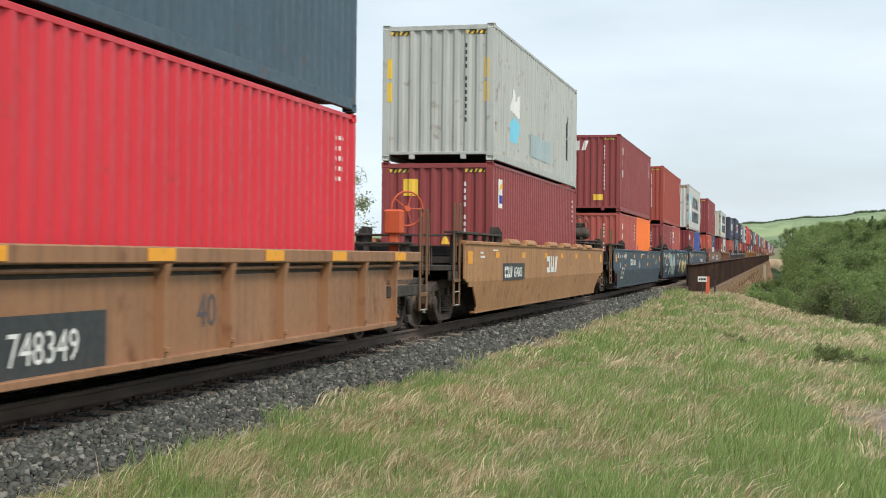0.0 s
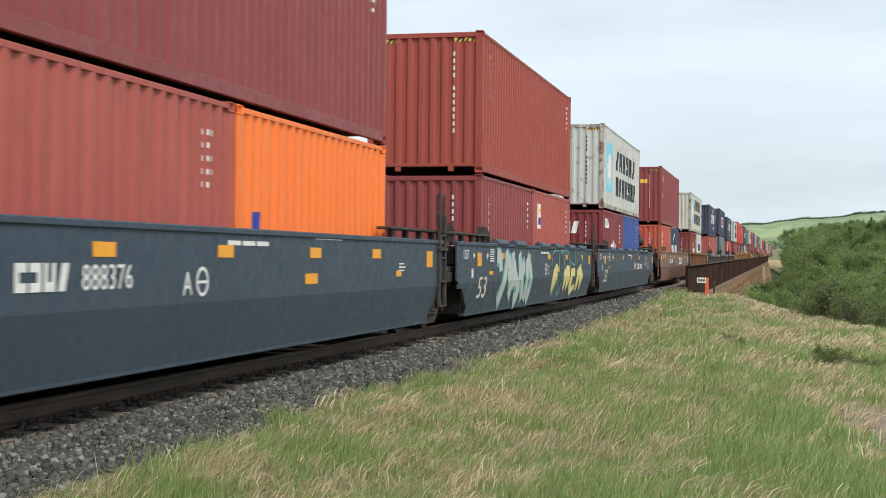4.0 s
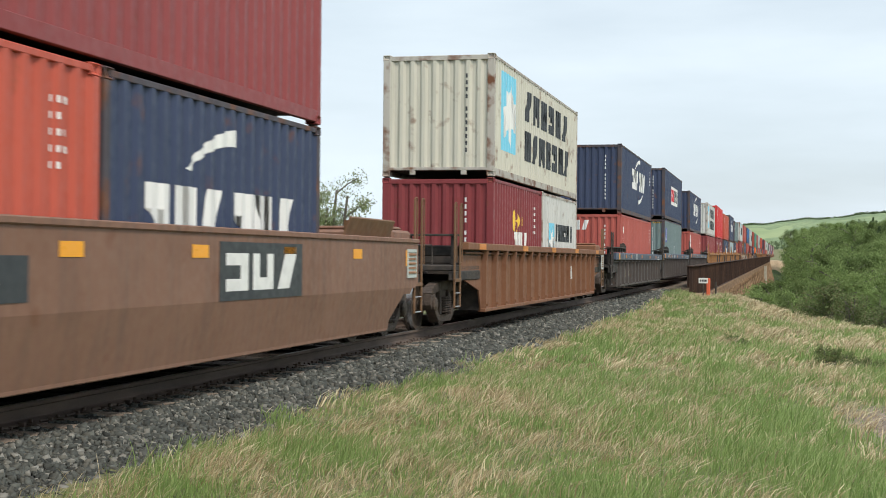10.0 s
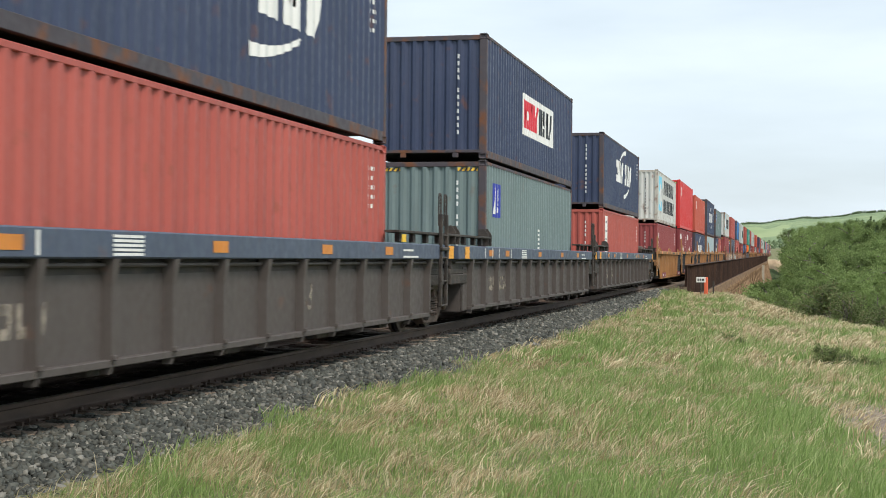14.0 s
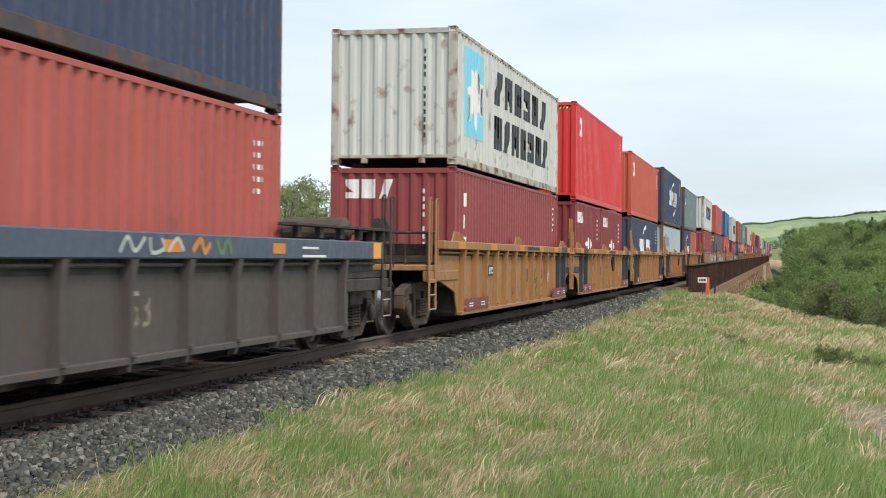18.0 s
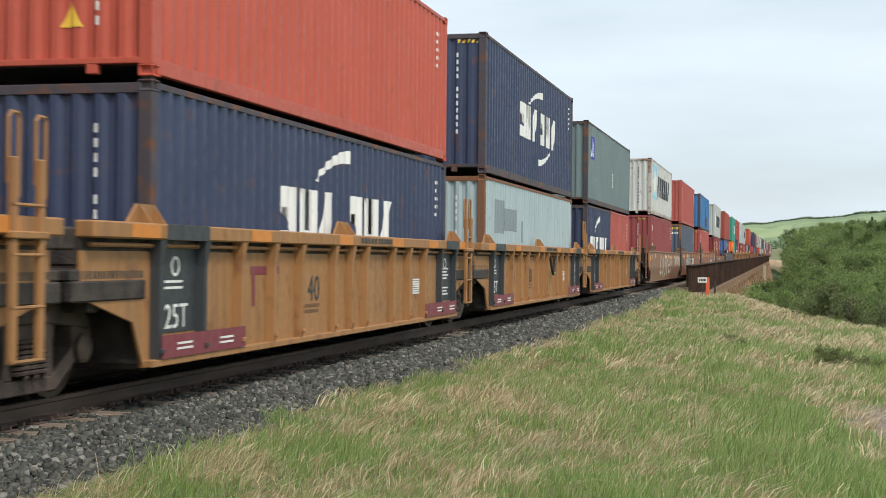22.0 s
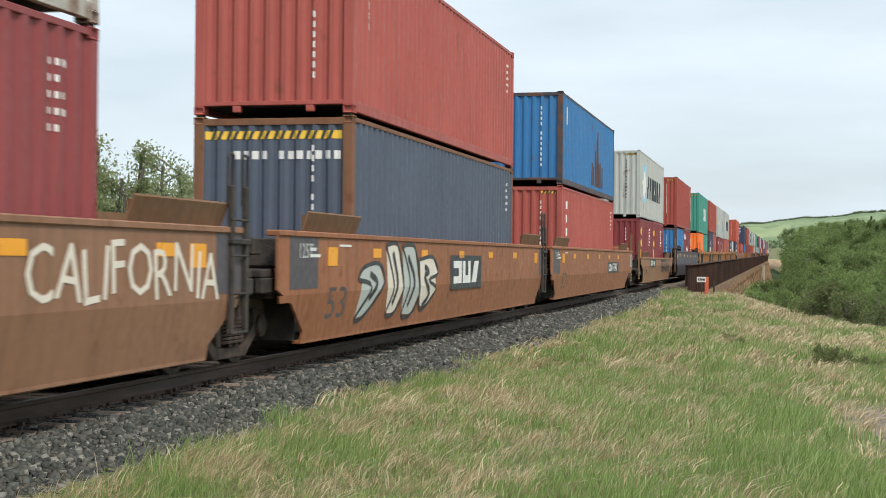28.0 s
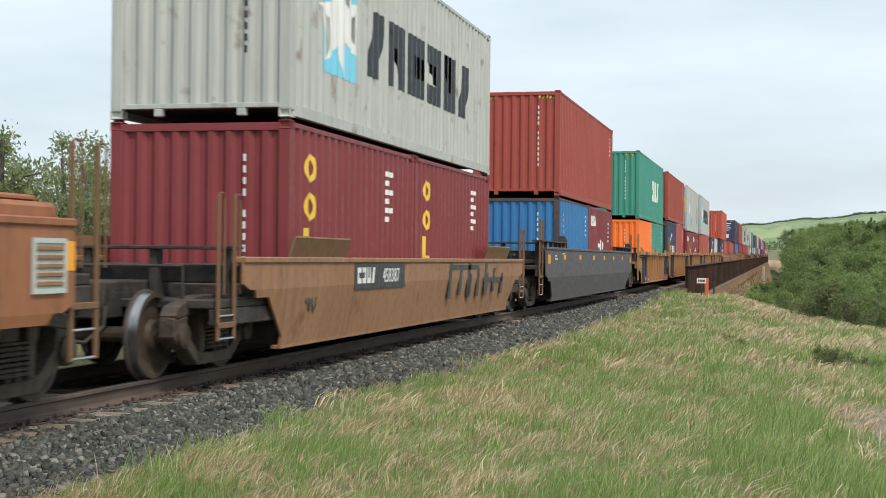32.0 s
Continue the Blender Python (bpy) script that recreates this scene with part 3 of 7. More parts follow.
        out += [("side", kind, MARK_WHITE, [rect(0.55, 0.62, 0.62, 1.75)]), ("side", kind + "b", MARK_BLACK, ring(0.86, 2.0, 0.2, 0.35) + ring(0.86, 1.4, 0.2, 0.35) + [rect(0.7, 0.85, 0.3, 0.1)])] + side_small(length, tall)
    elif kind == "corner_logo":
        out += [("side", kind, MARK_WHITE, [rect(0.65, tall - 0.95, 0.5, 0.55)]), ("side", kind + "r", MARK_RED, [rect(0.78, tall - 0.78, 0.12, 0.2), rect(0.95, tall - 0.9, 0.1, 0.25)]), ("front", kind, MARK_YELLOW, [[(1.3, 0.5), (1.55, 0.5), (1.425, 0.75)]])] + side_small(length, tall)
    elif kind == "stripe_logo":
        out += [("side", kind, MARK_WHITE, [rect(0.55, tall - 0.95, 0.42, 0.62)]), ("side", kind + "d", MARK_DEEP, [rect(0.58, tall - 0.85, 0.36, 0.18)]), ("side", kind + "y", MARK_YELLOW, [[(0.58, tall - 0.62), (0.94, tall - 0.5), (0.94, tall - 0.4), (0.58, tall - 0.52)]]),
                ("front", kind, MARK_YELLOW, [rect(0.35, tall - 0.72, 0.32, 0.36), [(1.18, 1.15), (1.38, 1.15), (1.28, 1.38)]])] + side_small(length, tall)
    elif kind == "blue_sign":       # deep blue sign and dark letters on orange
        out += [("side", kind, MARK_DEEP, [[(0.3, 0.55), (0.55, 0.55), (0.62, 1.4), (0.42, 1.4)], rect(0.3, 0.95, 0.5, 0.14)]), ("side", kind + "b", MARK_BLACK, block_word(1.3, 0.55, 3.4, 0.62, 6, 0.25), "letters")]
    elif kind == "white_short":
        out += [("side", kind, MARK_BLACK, block_word(2.05, 1.36, 3.2, 0.46, 6, 0.2), "letters"), ("side", kind + "l", MARK_BLACK, block_word(2.05, 0.74, 3.2, 0.44, 6, 0.2), "letters"), ("side", kind + "c", MARK_BLUE, [rect(0.95, 0.85, 0.9, 0.98)]), ("side", kind + "s", MARK_WHITE, [star(1.40, 1.32, 0.42)])]
    elif kind == "letters":
        out += [("side", kind, MARK_WHITE, block_word(6.0, 1.0, 3.6, 0.95, 3, 0.15), "letters")]
    elif kind == "column_white":
        out = [("front", kind, MARK_WHITE, [rect(0.5, tall - 0.5 - 0.28 * i, 1.3 - 0.2 * (i % 2), 0.10) for i in range(4)] + [rect(0.8, 0.6, 0.7, 0.5)])]
    elif kind == "patch":
        out += [("side", kind, PAINT["patch_grey"], [rect(1.0, 1.42, 1.0, 0.72)]), ("side", kind + "g", PAINT["patch_grey"], [rect(2.0, 1.50, 1.55, 0.48)]), ("side", kind + "s", PAINT["patch_grey"], [rect(4.1, 1.25, 0.16, 0.5)])]
    elif kind == "hazard":
        out += [("front", kind, MARK_YELLOW, [rect(0.05, tall - 0.33, FW - 0.1, 0.12)]), ("front", kind + "k", MARK_BLACK, [[(0.12 + 0.12 * i, tall - 0.33), (0.17 + 0.12 * i, tall - 0.33), (0.22 + 0.12 * i, tall - 0.21), (0.17 + 0.12 * i, tall - 0.21)] for i in range(16)]),
                ("front", kind + "w", MARK_WHITE, [rect(0.5 + 0.14 * i + 0.12 * (i > 3), tall - 0.62, 0.09, 0.12) for i in range(11)])] + side_small(length, tall)
    elif kind == "rust_patch":
        out += [("side", kind, PAINT["rust_stain"], [rect(6.0 + 0.17 * i, 0.30, 0.11 + 0.05 * (i % 2), 0.35 + 0.5 * abs(math.sin(i * 2.3)) + (1.0 if i in (8, 9) else 0.35 if 4 < i < 13 else 0)) for i in range(17)]), ("side", kind + "w", MARK_WHITE, [rect(0.62, tall - 0.85, 0.22, 0.5)])]
    else:
        out += side_small(length, tall)
    if tall > 2.8 and kind != "hazard":
        out += [("front", "corners", MARK_YELLOW, [rect(0.05, tall - 0.22, 0.42, 0.07), rect(FW - 0.47, tall - 0.22, 0.42, 0.07)]), ("front", "corners_k", MARK_BLACK, [[(a + 0.1 * i, tall - 0.22), (a + 0.05 + 0.1 * i, tall - 0.22), (a + 0.09 + 0.1 * i, tall - 0.15), (a + 0.04 + 0.1 * i, tall - 0.15)] for a in (0.08, FW - 0.44) for i in range(4)])]
    return out


# ---------------------------------------------------------------- bogies and wagons
WHEEL_R = 0.455
AXLES = (-0.89, 0.89)
WHEELSETS = []      # (object, place on its bogie)
MOVERS = []         # (thing, its place at the start)


def wheelset_mesh():
    bm = bmesh.new()
    for s in (-1, 1):
        prof = [(0.60, 0.11), (0.62, 0.14), (0.665, 0.16), (0.675, 0.36), (0.655, 0.385), (0.655, 0.478), (0.680, 0.484), (0.700, 0.462), (0.795, 0.452), (0.797, 0.40), (0.755, 0.375), (0.735, 0.30), (0.745, 0.17), (0.80, 0.15), (0.805, 0.10)]
        first = len(bm.faces)
        lathe(bm, [(s * a, r) for a, r in prof], "x", 36)
        bm.faces.ensure_lookup_table()
        for f in bm.faces[first + 36 * 7:first + 36 * 8]:     # the polished tread
            f.material_index = 1
    lathe(bm, [(-1.10, 0.075), (-0.62, 0.085), (0.62, 0.085), (1.10, 0.075)], "x", 12)
    for s in (-1, 1):
        lathe(bm, [(s * 1.02, 0.135), (s * 1.13, 0.135), (s * 1.15, 0.10), (s * 1.16, 0.04)], "x", 12)
    me = mesh_of(bm, "wheelset")
    me.materials.append(WHEEL_STEEL)
    me.materials.append(TREAD_STEEL)
    return me


def sideframe_mesh():
    """A cast side frame with an open middle for the springs; outline in (y, z)."""
    bm = bmesh.new()
    top_arm = [(0.32, 0.87), (0.27, 0.70), (0.62, 0.67), (0.98, 0.63), (1.07, 0.66), (0.98, 0.76), (0.62, 0.84)]
    axle_box = [(0.74, 0.665), (0.735, 0.44), (0.80, 0.35), (0.98, 0.35), (1.07, 0.44), (1.07, 0.655), (0.98, 0.625)]
    low_arm = [(0.74, 0.48), (0.79, 0.34), (0.46, 0.12), (0.38, 0.12), (0.38, 0.26), (0.46, 0.28)]
    column = [(0.27, 0.25), (0.385, 0.25), (0.42, 0.69), (0.27, 0.705)]
    for poly in [[(-0.385, 0.12), (0.385, 0.12), (0.385, 0.25), (-0.385, 0.25)], [(-0.32, 0.87), (-0.27, 0.70), (0.27, 0.70), (0.32, 0.87)]] + [[(k * y, z) for y, z in o] for o in (top_arm, axle_box, low_arm, column) for k in (1, -1)]:
        f = [bm.verts.new((0.09, y, z)) for y, z in poly]
        b = [bm.verts.new((-0.09, y, z)) for y, z in poly]
        bm.faces.new(f)
        bm.faces.new(b[::-1])
        for i in range(len(poly)):
            j = (i + 1) % len(poly)
            bm.faces.new((f[i], f[j], b[j], b[i]))
    bmesh.ops.recalc_face_normals(bm, faces=bm.faces)
    edges = [e for e in bm.edges if e.is_manifold and e.calc_face_angle(0) > 0.5]
    bmesh.ops.bevel(bm, geom=edges, offset=0.012, segments=1, affect="EDGES")
    return mesh_of(bm, "side_frame")


def spring_mesh():
    """Coil: a bar wound seven times."""
    bm = bmesh.new()
    pts = [(0.078 * math.cos(q), 0.078 * math.sin(q), 0.27 + 0.30 * q / (14 * math.pi)) for q in np.linspace(0, 14 * math.pi, 71)]
    tube(bm, pts, 0.019, 5)
    return mesh_of(bm, "spring")


def bogie(car, y):
    t = place("bogie", kept("bogie", lambda: mesh_of(boxes((-1.05, 1.05, -0.20, 0.20, 0.56, 0.74), (-0.35, 0.35, -0.25, 0.25, 0.70, 0.86), (-0.95, 0.95, -0.55, -0.48, 0.35, 0.45), (-0.95, 0.95, 0.48, 0.55, 0.35, 0.45), bevel=0.02), "bogie")), STEEL_BROWN, car, "rust-brown cast steel bogie", Matrix.Translation((0, y, 0)))
    for s in (-1, 1):
        place("side_frame", kept("sideframe", sideframe_mesh), STEEL_BROWN, t, "", Matrix.Translation((s * 1.0, 0, 0)))
        for yy in (-0.16, 0.0, 0.16):
            place("spring", kept("spring", spring_mesh), STEEL_BROWN, t, "", Matrix.Translation((s * 1.075, yy, 0)))
    for a in AXLES:
        w = place("wheelset", kept("wheelset", wheelset_mesh), WHEEL_STEEL, t, "steel wheel pair on its axle", Matrix.Translation((0, a, WHEEL_R)))
        WHEELSETS.append((w, (0, a, WHEEL_R)))
    return t


def grab(w, height, foot=0.0):
    """A bent grab iron, in the y-z plane."""
    bm = bmesh.new()
    tube(bm, [(0, 0, foot), (0, 0, height - 0.05), (0, 0.05, height), (0, w - 0.05, height), (0, w, height - 0.05), (0, w, foot)], 0.022, 6)
    return mesh_of(bm, "grab_iron")


def ladder(car, material, m):
    """Two flat stiles under a foot plate, with four rungs."""
    top = place("ladder", kept("ladder_plate", lambda: mesh_of(boxes((-0.05, 0.05, -0.02, 0.50, 0.10, 0.16), bevel=0.01), "ladder")), material, car, "", m)
    for y in (0.0, 0.40):
        place("stile", kept("ladder_stile", lambda: mesh_of(boxes((-0.03, 0.03, 0.0, 0.075, -0.85, 0.72), bevel=0.01), "stile")), material, top, "", Matrix.Translation((0, y, 0)))
    for z in (-0.83, -0.42, -0.02, 0.36):
        place("rung", kept("ladder_rung", lambda: mesh_of(tube(bmesh.new(), [(0.02, 0.0, 0), (0.02, 0.47, 0)], 0.015, 6), "rung")), material, top, "", Matrix.Translation((0, 0, z)))


def hand_wheel_mesh():
    bm = bmesh.new()
    pts = [(0, 0.28 * math.cos(q), 0.28 * math.sin(q)) for q in np.linspace(0, 2 * math.pi, 21)]
    tube(bm, pts, 0.016, 6)
    for k in range(5):
        q = 2 * math.pi * k / 5
        tube(bm, [(0, 0, 0), (0, 0.27 * math.cos(q), 0.27 * math.sin(q))], 0.011, 5)
    lathe(bm, [(-0.05, 0.05), (0.03, 0.05)], "x", 10)
    return mesh_of(bm, "hand_brake_wheel")


def end_fittings(car, s, y_end, mat, top, joint, near_gear, lean=False):
    """Draft sill, platform, grab irons, steps and coupler at one end; s: -1 near end, 1 far end."""
    def sp(*r):
        x0, x1, y0, y1, z0, z1 = r
        a, b = sorted((s * y0, s * y1))
        return (x0, x1, a, b, z0, z1)
    reach = y_end + (0.0 if joint else 1.15)
    place("draft_sill", kept(("sill", s, y_end, joint), lambda: mesh_of(boxes(sp(-0.33, 0.33, y_end - 1.9, reach, 0.62, 1.02), bevel=0.02), "draft_sill")), STEEL_DARK, car)
    deck = top - 0.42
    place("end_platform", kept(("plat", s, y_end, joint, top), lambda: mesh_of(boxes(sp(-1.40, 1.40, y_end - 1.5, y_end + (-0.12 if joint else 0.75), deck - 0.1, deck), sp(-1.42, -1.32, y_end - 1.5, y_end + (-0.12 if joint else 0.75), deck - 0.28, deck - 0.1), sp(1.32, 1.42, y_end - 1.5, y_end + (-0.12 if joint else 0.75), deck - 0.28, deck - 0.1), bevel=0.015), "end_platform")), mat if mat == PAINT["yellow"] and not joint else STEEL_DARK, car)
    if lean:
        return
    for key, rows in (("a", (y_end - 0.30, y_end - 0.05, top - 0.26, top - 0.06)), ("b", (y_end - 1.25, y_end - 0.95, top - 0.40, top - 0.05)), ("c", (y_end - 0.75, y_end - 0.55, 0.78, 0.98))):
        place("end_beam", kept(("beam", key, s, y_end, top), lambda: mesh_of(boxes(sp(-1.34, 1.34, *rows), bevel=0.02), "end_beam")), STEEL_DARK, car)
    if joint:
        if s > 0:
            ladder(car, mat if mat == PAINT["yellow"] else STEEL_DARK, Matrix.Translation((1.54, y_end - 1.12, 1.30)))
            for y in (0.0, 0.40):
                place("ladder_handle", kept("ladder_handle", lambda: mesh_of(tube(bmesh.new(), [(0, 0, 0), (0, 0, 0.5), (0, 0.04, 0.54), (0, 0.13, 0.54), (0, 0.15, 0.5), (0, 0.15, -0.1)], 0.016, 6), "ladder_handle")), mat if mat == PAINT["yellow"] else STEEL_DARK, car, "", Matrix.Translation((1.505, y_end - 1.10 + y, 1.82)))
        return
    bar_mat = mat if mat == PAINT["yellow"] else PAINT["guide_brown"] if mat != PAINT["wagon_grey"] else STEEL_DARK
    foot = max(-0.76, 0.40 - deck)
    for x in (-1.44, 1.44):
        ends = place("end_ladder", kept("end_ladder", lambda: mesh_of(boxes((-0.02, 0.02, -0.25, 0.25, -0.30, -0.24), bevel=0.006), "end_ladder")), bar_mat, car, "", Matrix.Translation((x, s * (y_end + 0.55), deck)))
        for y in (-0.25, 0.19):
            place("stile", kept(("end_stile", round(foot, 2)), lambda: mesh_of(boxes((-0.014, 0.014, 0.0, 0.06, foot, 1.10), bevel=0.005), "stile")), bar_mat, ends, "", Matrix.Translation((0, y, 0)))
            place("handle", kept("end_handle", lambda: mesh_of(tube(bmesh.new(), [(0, 0.03, 1.06), (0, 0.06, 1.12), (0, 0.16, 1.12), (0, 0.19, 1.07), (0, 0.19, 0.05)], 0.012, 6), "handle")), bar_mat, ends, "", Matrix.Translation((0, y, 0)))
        for z in (foot + 0.02, foot + 0.26):
            place("rung", kept("end_rung", lambda: mesh_of(tube(bmesh.new(), [(0, -0.24, 0), (0, 0.24, 0)], 0.013, 6), "rung")), STEEL_BRIGHT, ends, "worn bright rung", Matrix.Translation((0, 0, z)))
    board = place("walkway", kept("walkway", lambda: mesh_of(boxes((-1.38, 1.38, -0.14, 0.14, 0.53, 0.57), bevel=0.008), "walkway")), STEEL_DARK, car, "", Matrix.Translation((0, s * (y_end + 0.05), deck)))
    for x in (-1.26, -0.40, 0.40, 1.26):
        place("walkway_leg", kept("walkway_leg", lambda: mesh_of(boxes((-0.045, 0.045, -0.09, 0.09, 0.0, 0.53), bevel=0.008), "walkway_leg")), STEEL_DARK, board, "", Matrix.Translation((x, 0, 0)))
    place("hand_rail", kept(("rail", s), lambda: mesh_of(tube(bmesh.new(), [(-1.40, 0, 0), (-1.40, 0, 0.35), (1.0, 0, 0.35), (1.0, 0, 0)], 0.02, 6), "hand_rail")), STEEL_DARK, car, "", Matrix.Translation((0, s * (y_end + 0.68), deck)))
    place("coupler", kept(("coupler", s), lambda: mesh_of(boxes(sp(-0.11, 0.11, 0, 0.5, 0.76, 1.0), sp(-0.20, 0.16, 0.45, 0.72, 0.70, 1.04), bevel=0.03), "coupler")), STEEL_BROWN, car, "", Matrix.Translation((0, s * (reach - 0.02), 0)))
    place("air_hose", kept(("hose", s), lambda: mesh_of(tube(bmesh.new(), [(0.35, 0, 0.75), (0.38, s * 0.1, 0.55), (0.30, s * 0.35, 0.40), (0.12, s * 0.62, 0.45)], 0.022, 6), "air_hose")), STEEL_DARK, car, "", Matrix.Translation((0, s * reach, 0)))
    if near_gear is True:       # wheel behind a tank that lies across the end
        place("hand_brake_wheel", kept("handwheel", hand_wheel_mesh), STEEL_BROWN, car, "round hand brake wheel", pose(0.80, s * (y_end + 0.02), 2.30, 0, 0, 82))
        place("brake_stand", kept("stand_b", lambda: mesh_of(boxes((-0.06, 0.06, -0.05, 0.05, 0, 1.15), (-0.16, 0.16, -0.08, 0.08, 0.85, 1.28), bevel=0.03), "brake_stand")), STEEL_DARK, car, "", Matrix.Translation((0.80, s * (y_end + 0.12), deck)))
    elif near_gear:
        place("hand_brake_wheel", kept("handwheel", hand_wheel_mesh), near_gear if near_gear is not True else STEEL_DARK, car, "round hand brake wheel", pose(1.22, s * (y_end + 0.32), deck + 1.12, 0, 0, -50))
        place("brake_stand", kept("stand", lambda: mesh_of(boxes((-0.08, 0.08, -0.08, 0.08, 0, 1.0), (-0.15, 0.15, -0.12, 0.12, 0.70, 1.10), bevel=0.03), "brake_stand")), near_gear if near_gear is not True else STEEL_DARK, car, "", Matrix.Translation((1.05, s * (y_end + 0.15), deck)))


def air_tank_mesh():
    bm = bmesh.new()
    lathe(bm, [(-0.54, 0.05), (-0.52, 0.12), (-0.44, 0.185), (0.44, 0.185), (0.52, 0.12), (0.54, 0.05)], "y", 18)
    for y in (-0.3, 0.3):
        box(bm, -0.18, 0.18, y - 0.04, y + 0.04, -0.23, -0.12, 0.01)
    return mesh_of(bm, "air_tank")


SET_BACK = 0.35     # the boxes sit this much behind the middle of a well in an articulated set


def rib_mesh(s, high):
    """A pressed rib that widens to its head, with a foot bolt."""
    bm = bmesh.new()
    ring = []
    for z, w, x in ((0.24, 0.028, 1.47), (0.34, 0.032, 1.495), (high - 0.25, 0.038, 1.495), (high, 0.062, 1.525)):
        ring.append([bm.verts.new(p) for p in ((s * 1.39, -w - 0.012, z), (s * x, -w, z), (s * x, w, z), (s * 1.39, w + 0.012, z))])
    for a, b in zip(ring, ring[1:]):
        for k in range(4):
            bm.faces.new((a[k], a[(k + 1) % 4], b[(k + 1) % 4], b[k]))
    bm.faces.new(ring[0][::-1])
    bm.faces.new(ring[-1])
    x0, x1 = sorted((s * 1.49, s * 1.53))
    box(bm, x0, x1, -0.03, 0.03, 0.36, 0.41, 0.008)
    return mesh_of(bm, "rib")


def cap_mesh():
    """A rounded lid over the top chord."""
    bm = bmesh.new()
    lathe(bm, [(-0.60, 0.02), (-0.585, 0.09), (0.585, 0.09), (0.60, 0.02)], "y", 14)
    box(bm, -0.14, 0.10, -0.6, 0.6, -0.02, 0.01, 0.004)
    return mesh_of(bm, "chord_cap")


def gusset_mesh(s):
    bm = bmesh.new()
    for y in (-0.15, 0.15):
        a = [bm.verts.new(p) for p in ((s * 1.36, y + 0.12, 0), (s * 1.50, y + 0.12, 0), (s * 1.38, y + 0.12, 0.17))]
        b = [bm.verts.new(v.co + Vector((0, 0.02, 0))) for v in a]
        bm.faces.new(a)
        bm.faces.new(b[::-1])
        for i in range(3):
            bm.faces.new((a[i], a[(i + 1) % 3], b[(i + 1) % 3], b[i]))
    plate(bm, [(-0.26, 0), (0.30, 0), (0.30, 0.18), (-0.06, 0.18)], lambda z: s * 1.37, 0.03)
    return mesh_of(bm, "guide_gusset")


def board_mesh(s):
    """A narrow running board on short legs above the side, with a dark gusset at its end."""
    bm = bmesh.new()
    x0, x1 = sorted((s * 1.26, s * 1.50))
    box(bm, x0, x1, -2.1, 2.0, 0.16, 0.20, 0.006)
    for y in (-1.8, -0.95, -0.1, 0.75, 1.4):
        x2, x3 = sorted((s * 1.36, s * 1.44))
        box(bm, x2, x3, y - 0.07, y + 0.07, 0.02, 0.17, 0.006)
    for y in (1.70, 2.02):
        a = [bm.verts.new(p) for p in ((s * 1.30, y, 0.02), (s * 1.50, y, 0.02), (s * 1.50, y, 0.24), (s * 1.42, y, 0.36), (s * 1.30, y, 0.34))]
        b = [bm.verts.new(v.co + Vector((0, 0.03, 0))) for v in a]
        bm.faces.new(a)
        bm.faces.new(b[::-1])
        for i in range(5):
            bm.faces.new((a[i], a[(i + 1) % 5], b[(i + 1) % 5], b[i]))
    return mesh_of(bm, "running_board")


def hood_mesh(top):
    bm = boxes((-1.30, 1.42, -0.55, 0.45, top - 0.1, top + 0.16), (-1.30, 1.30, -0.45, 0.35, top + 0.16, top + 0.22), bevel=0.04)
    return mesh_of(bm, "end_hood")


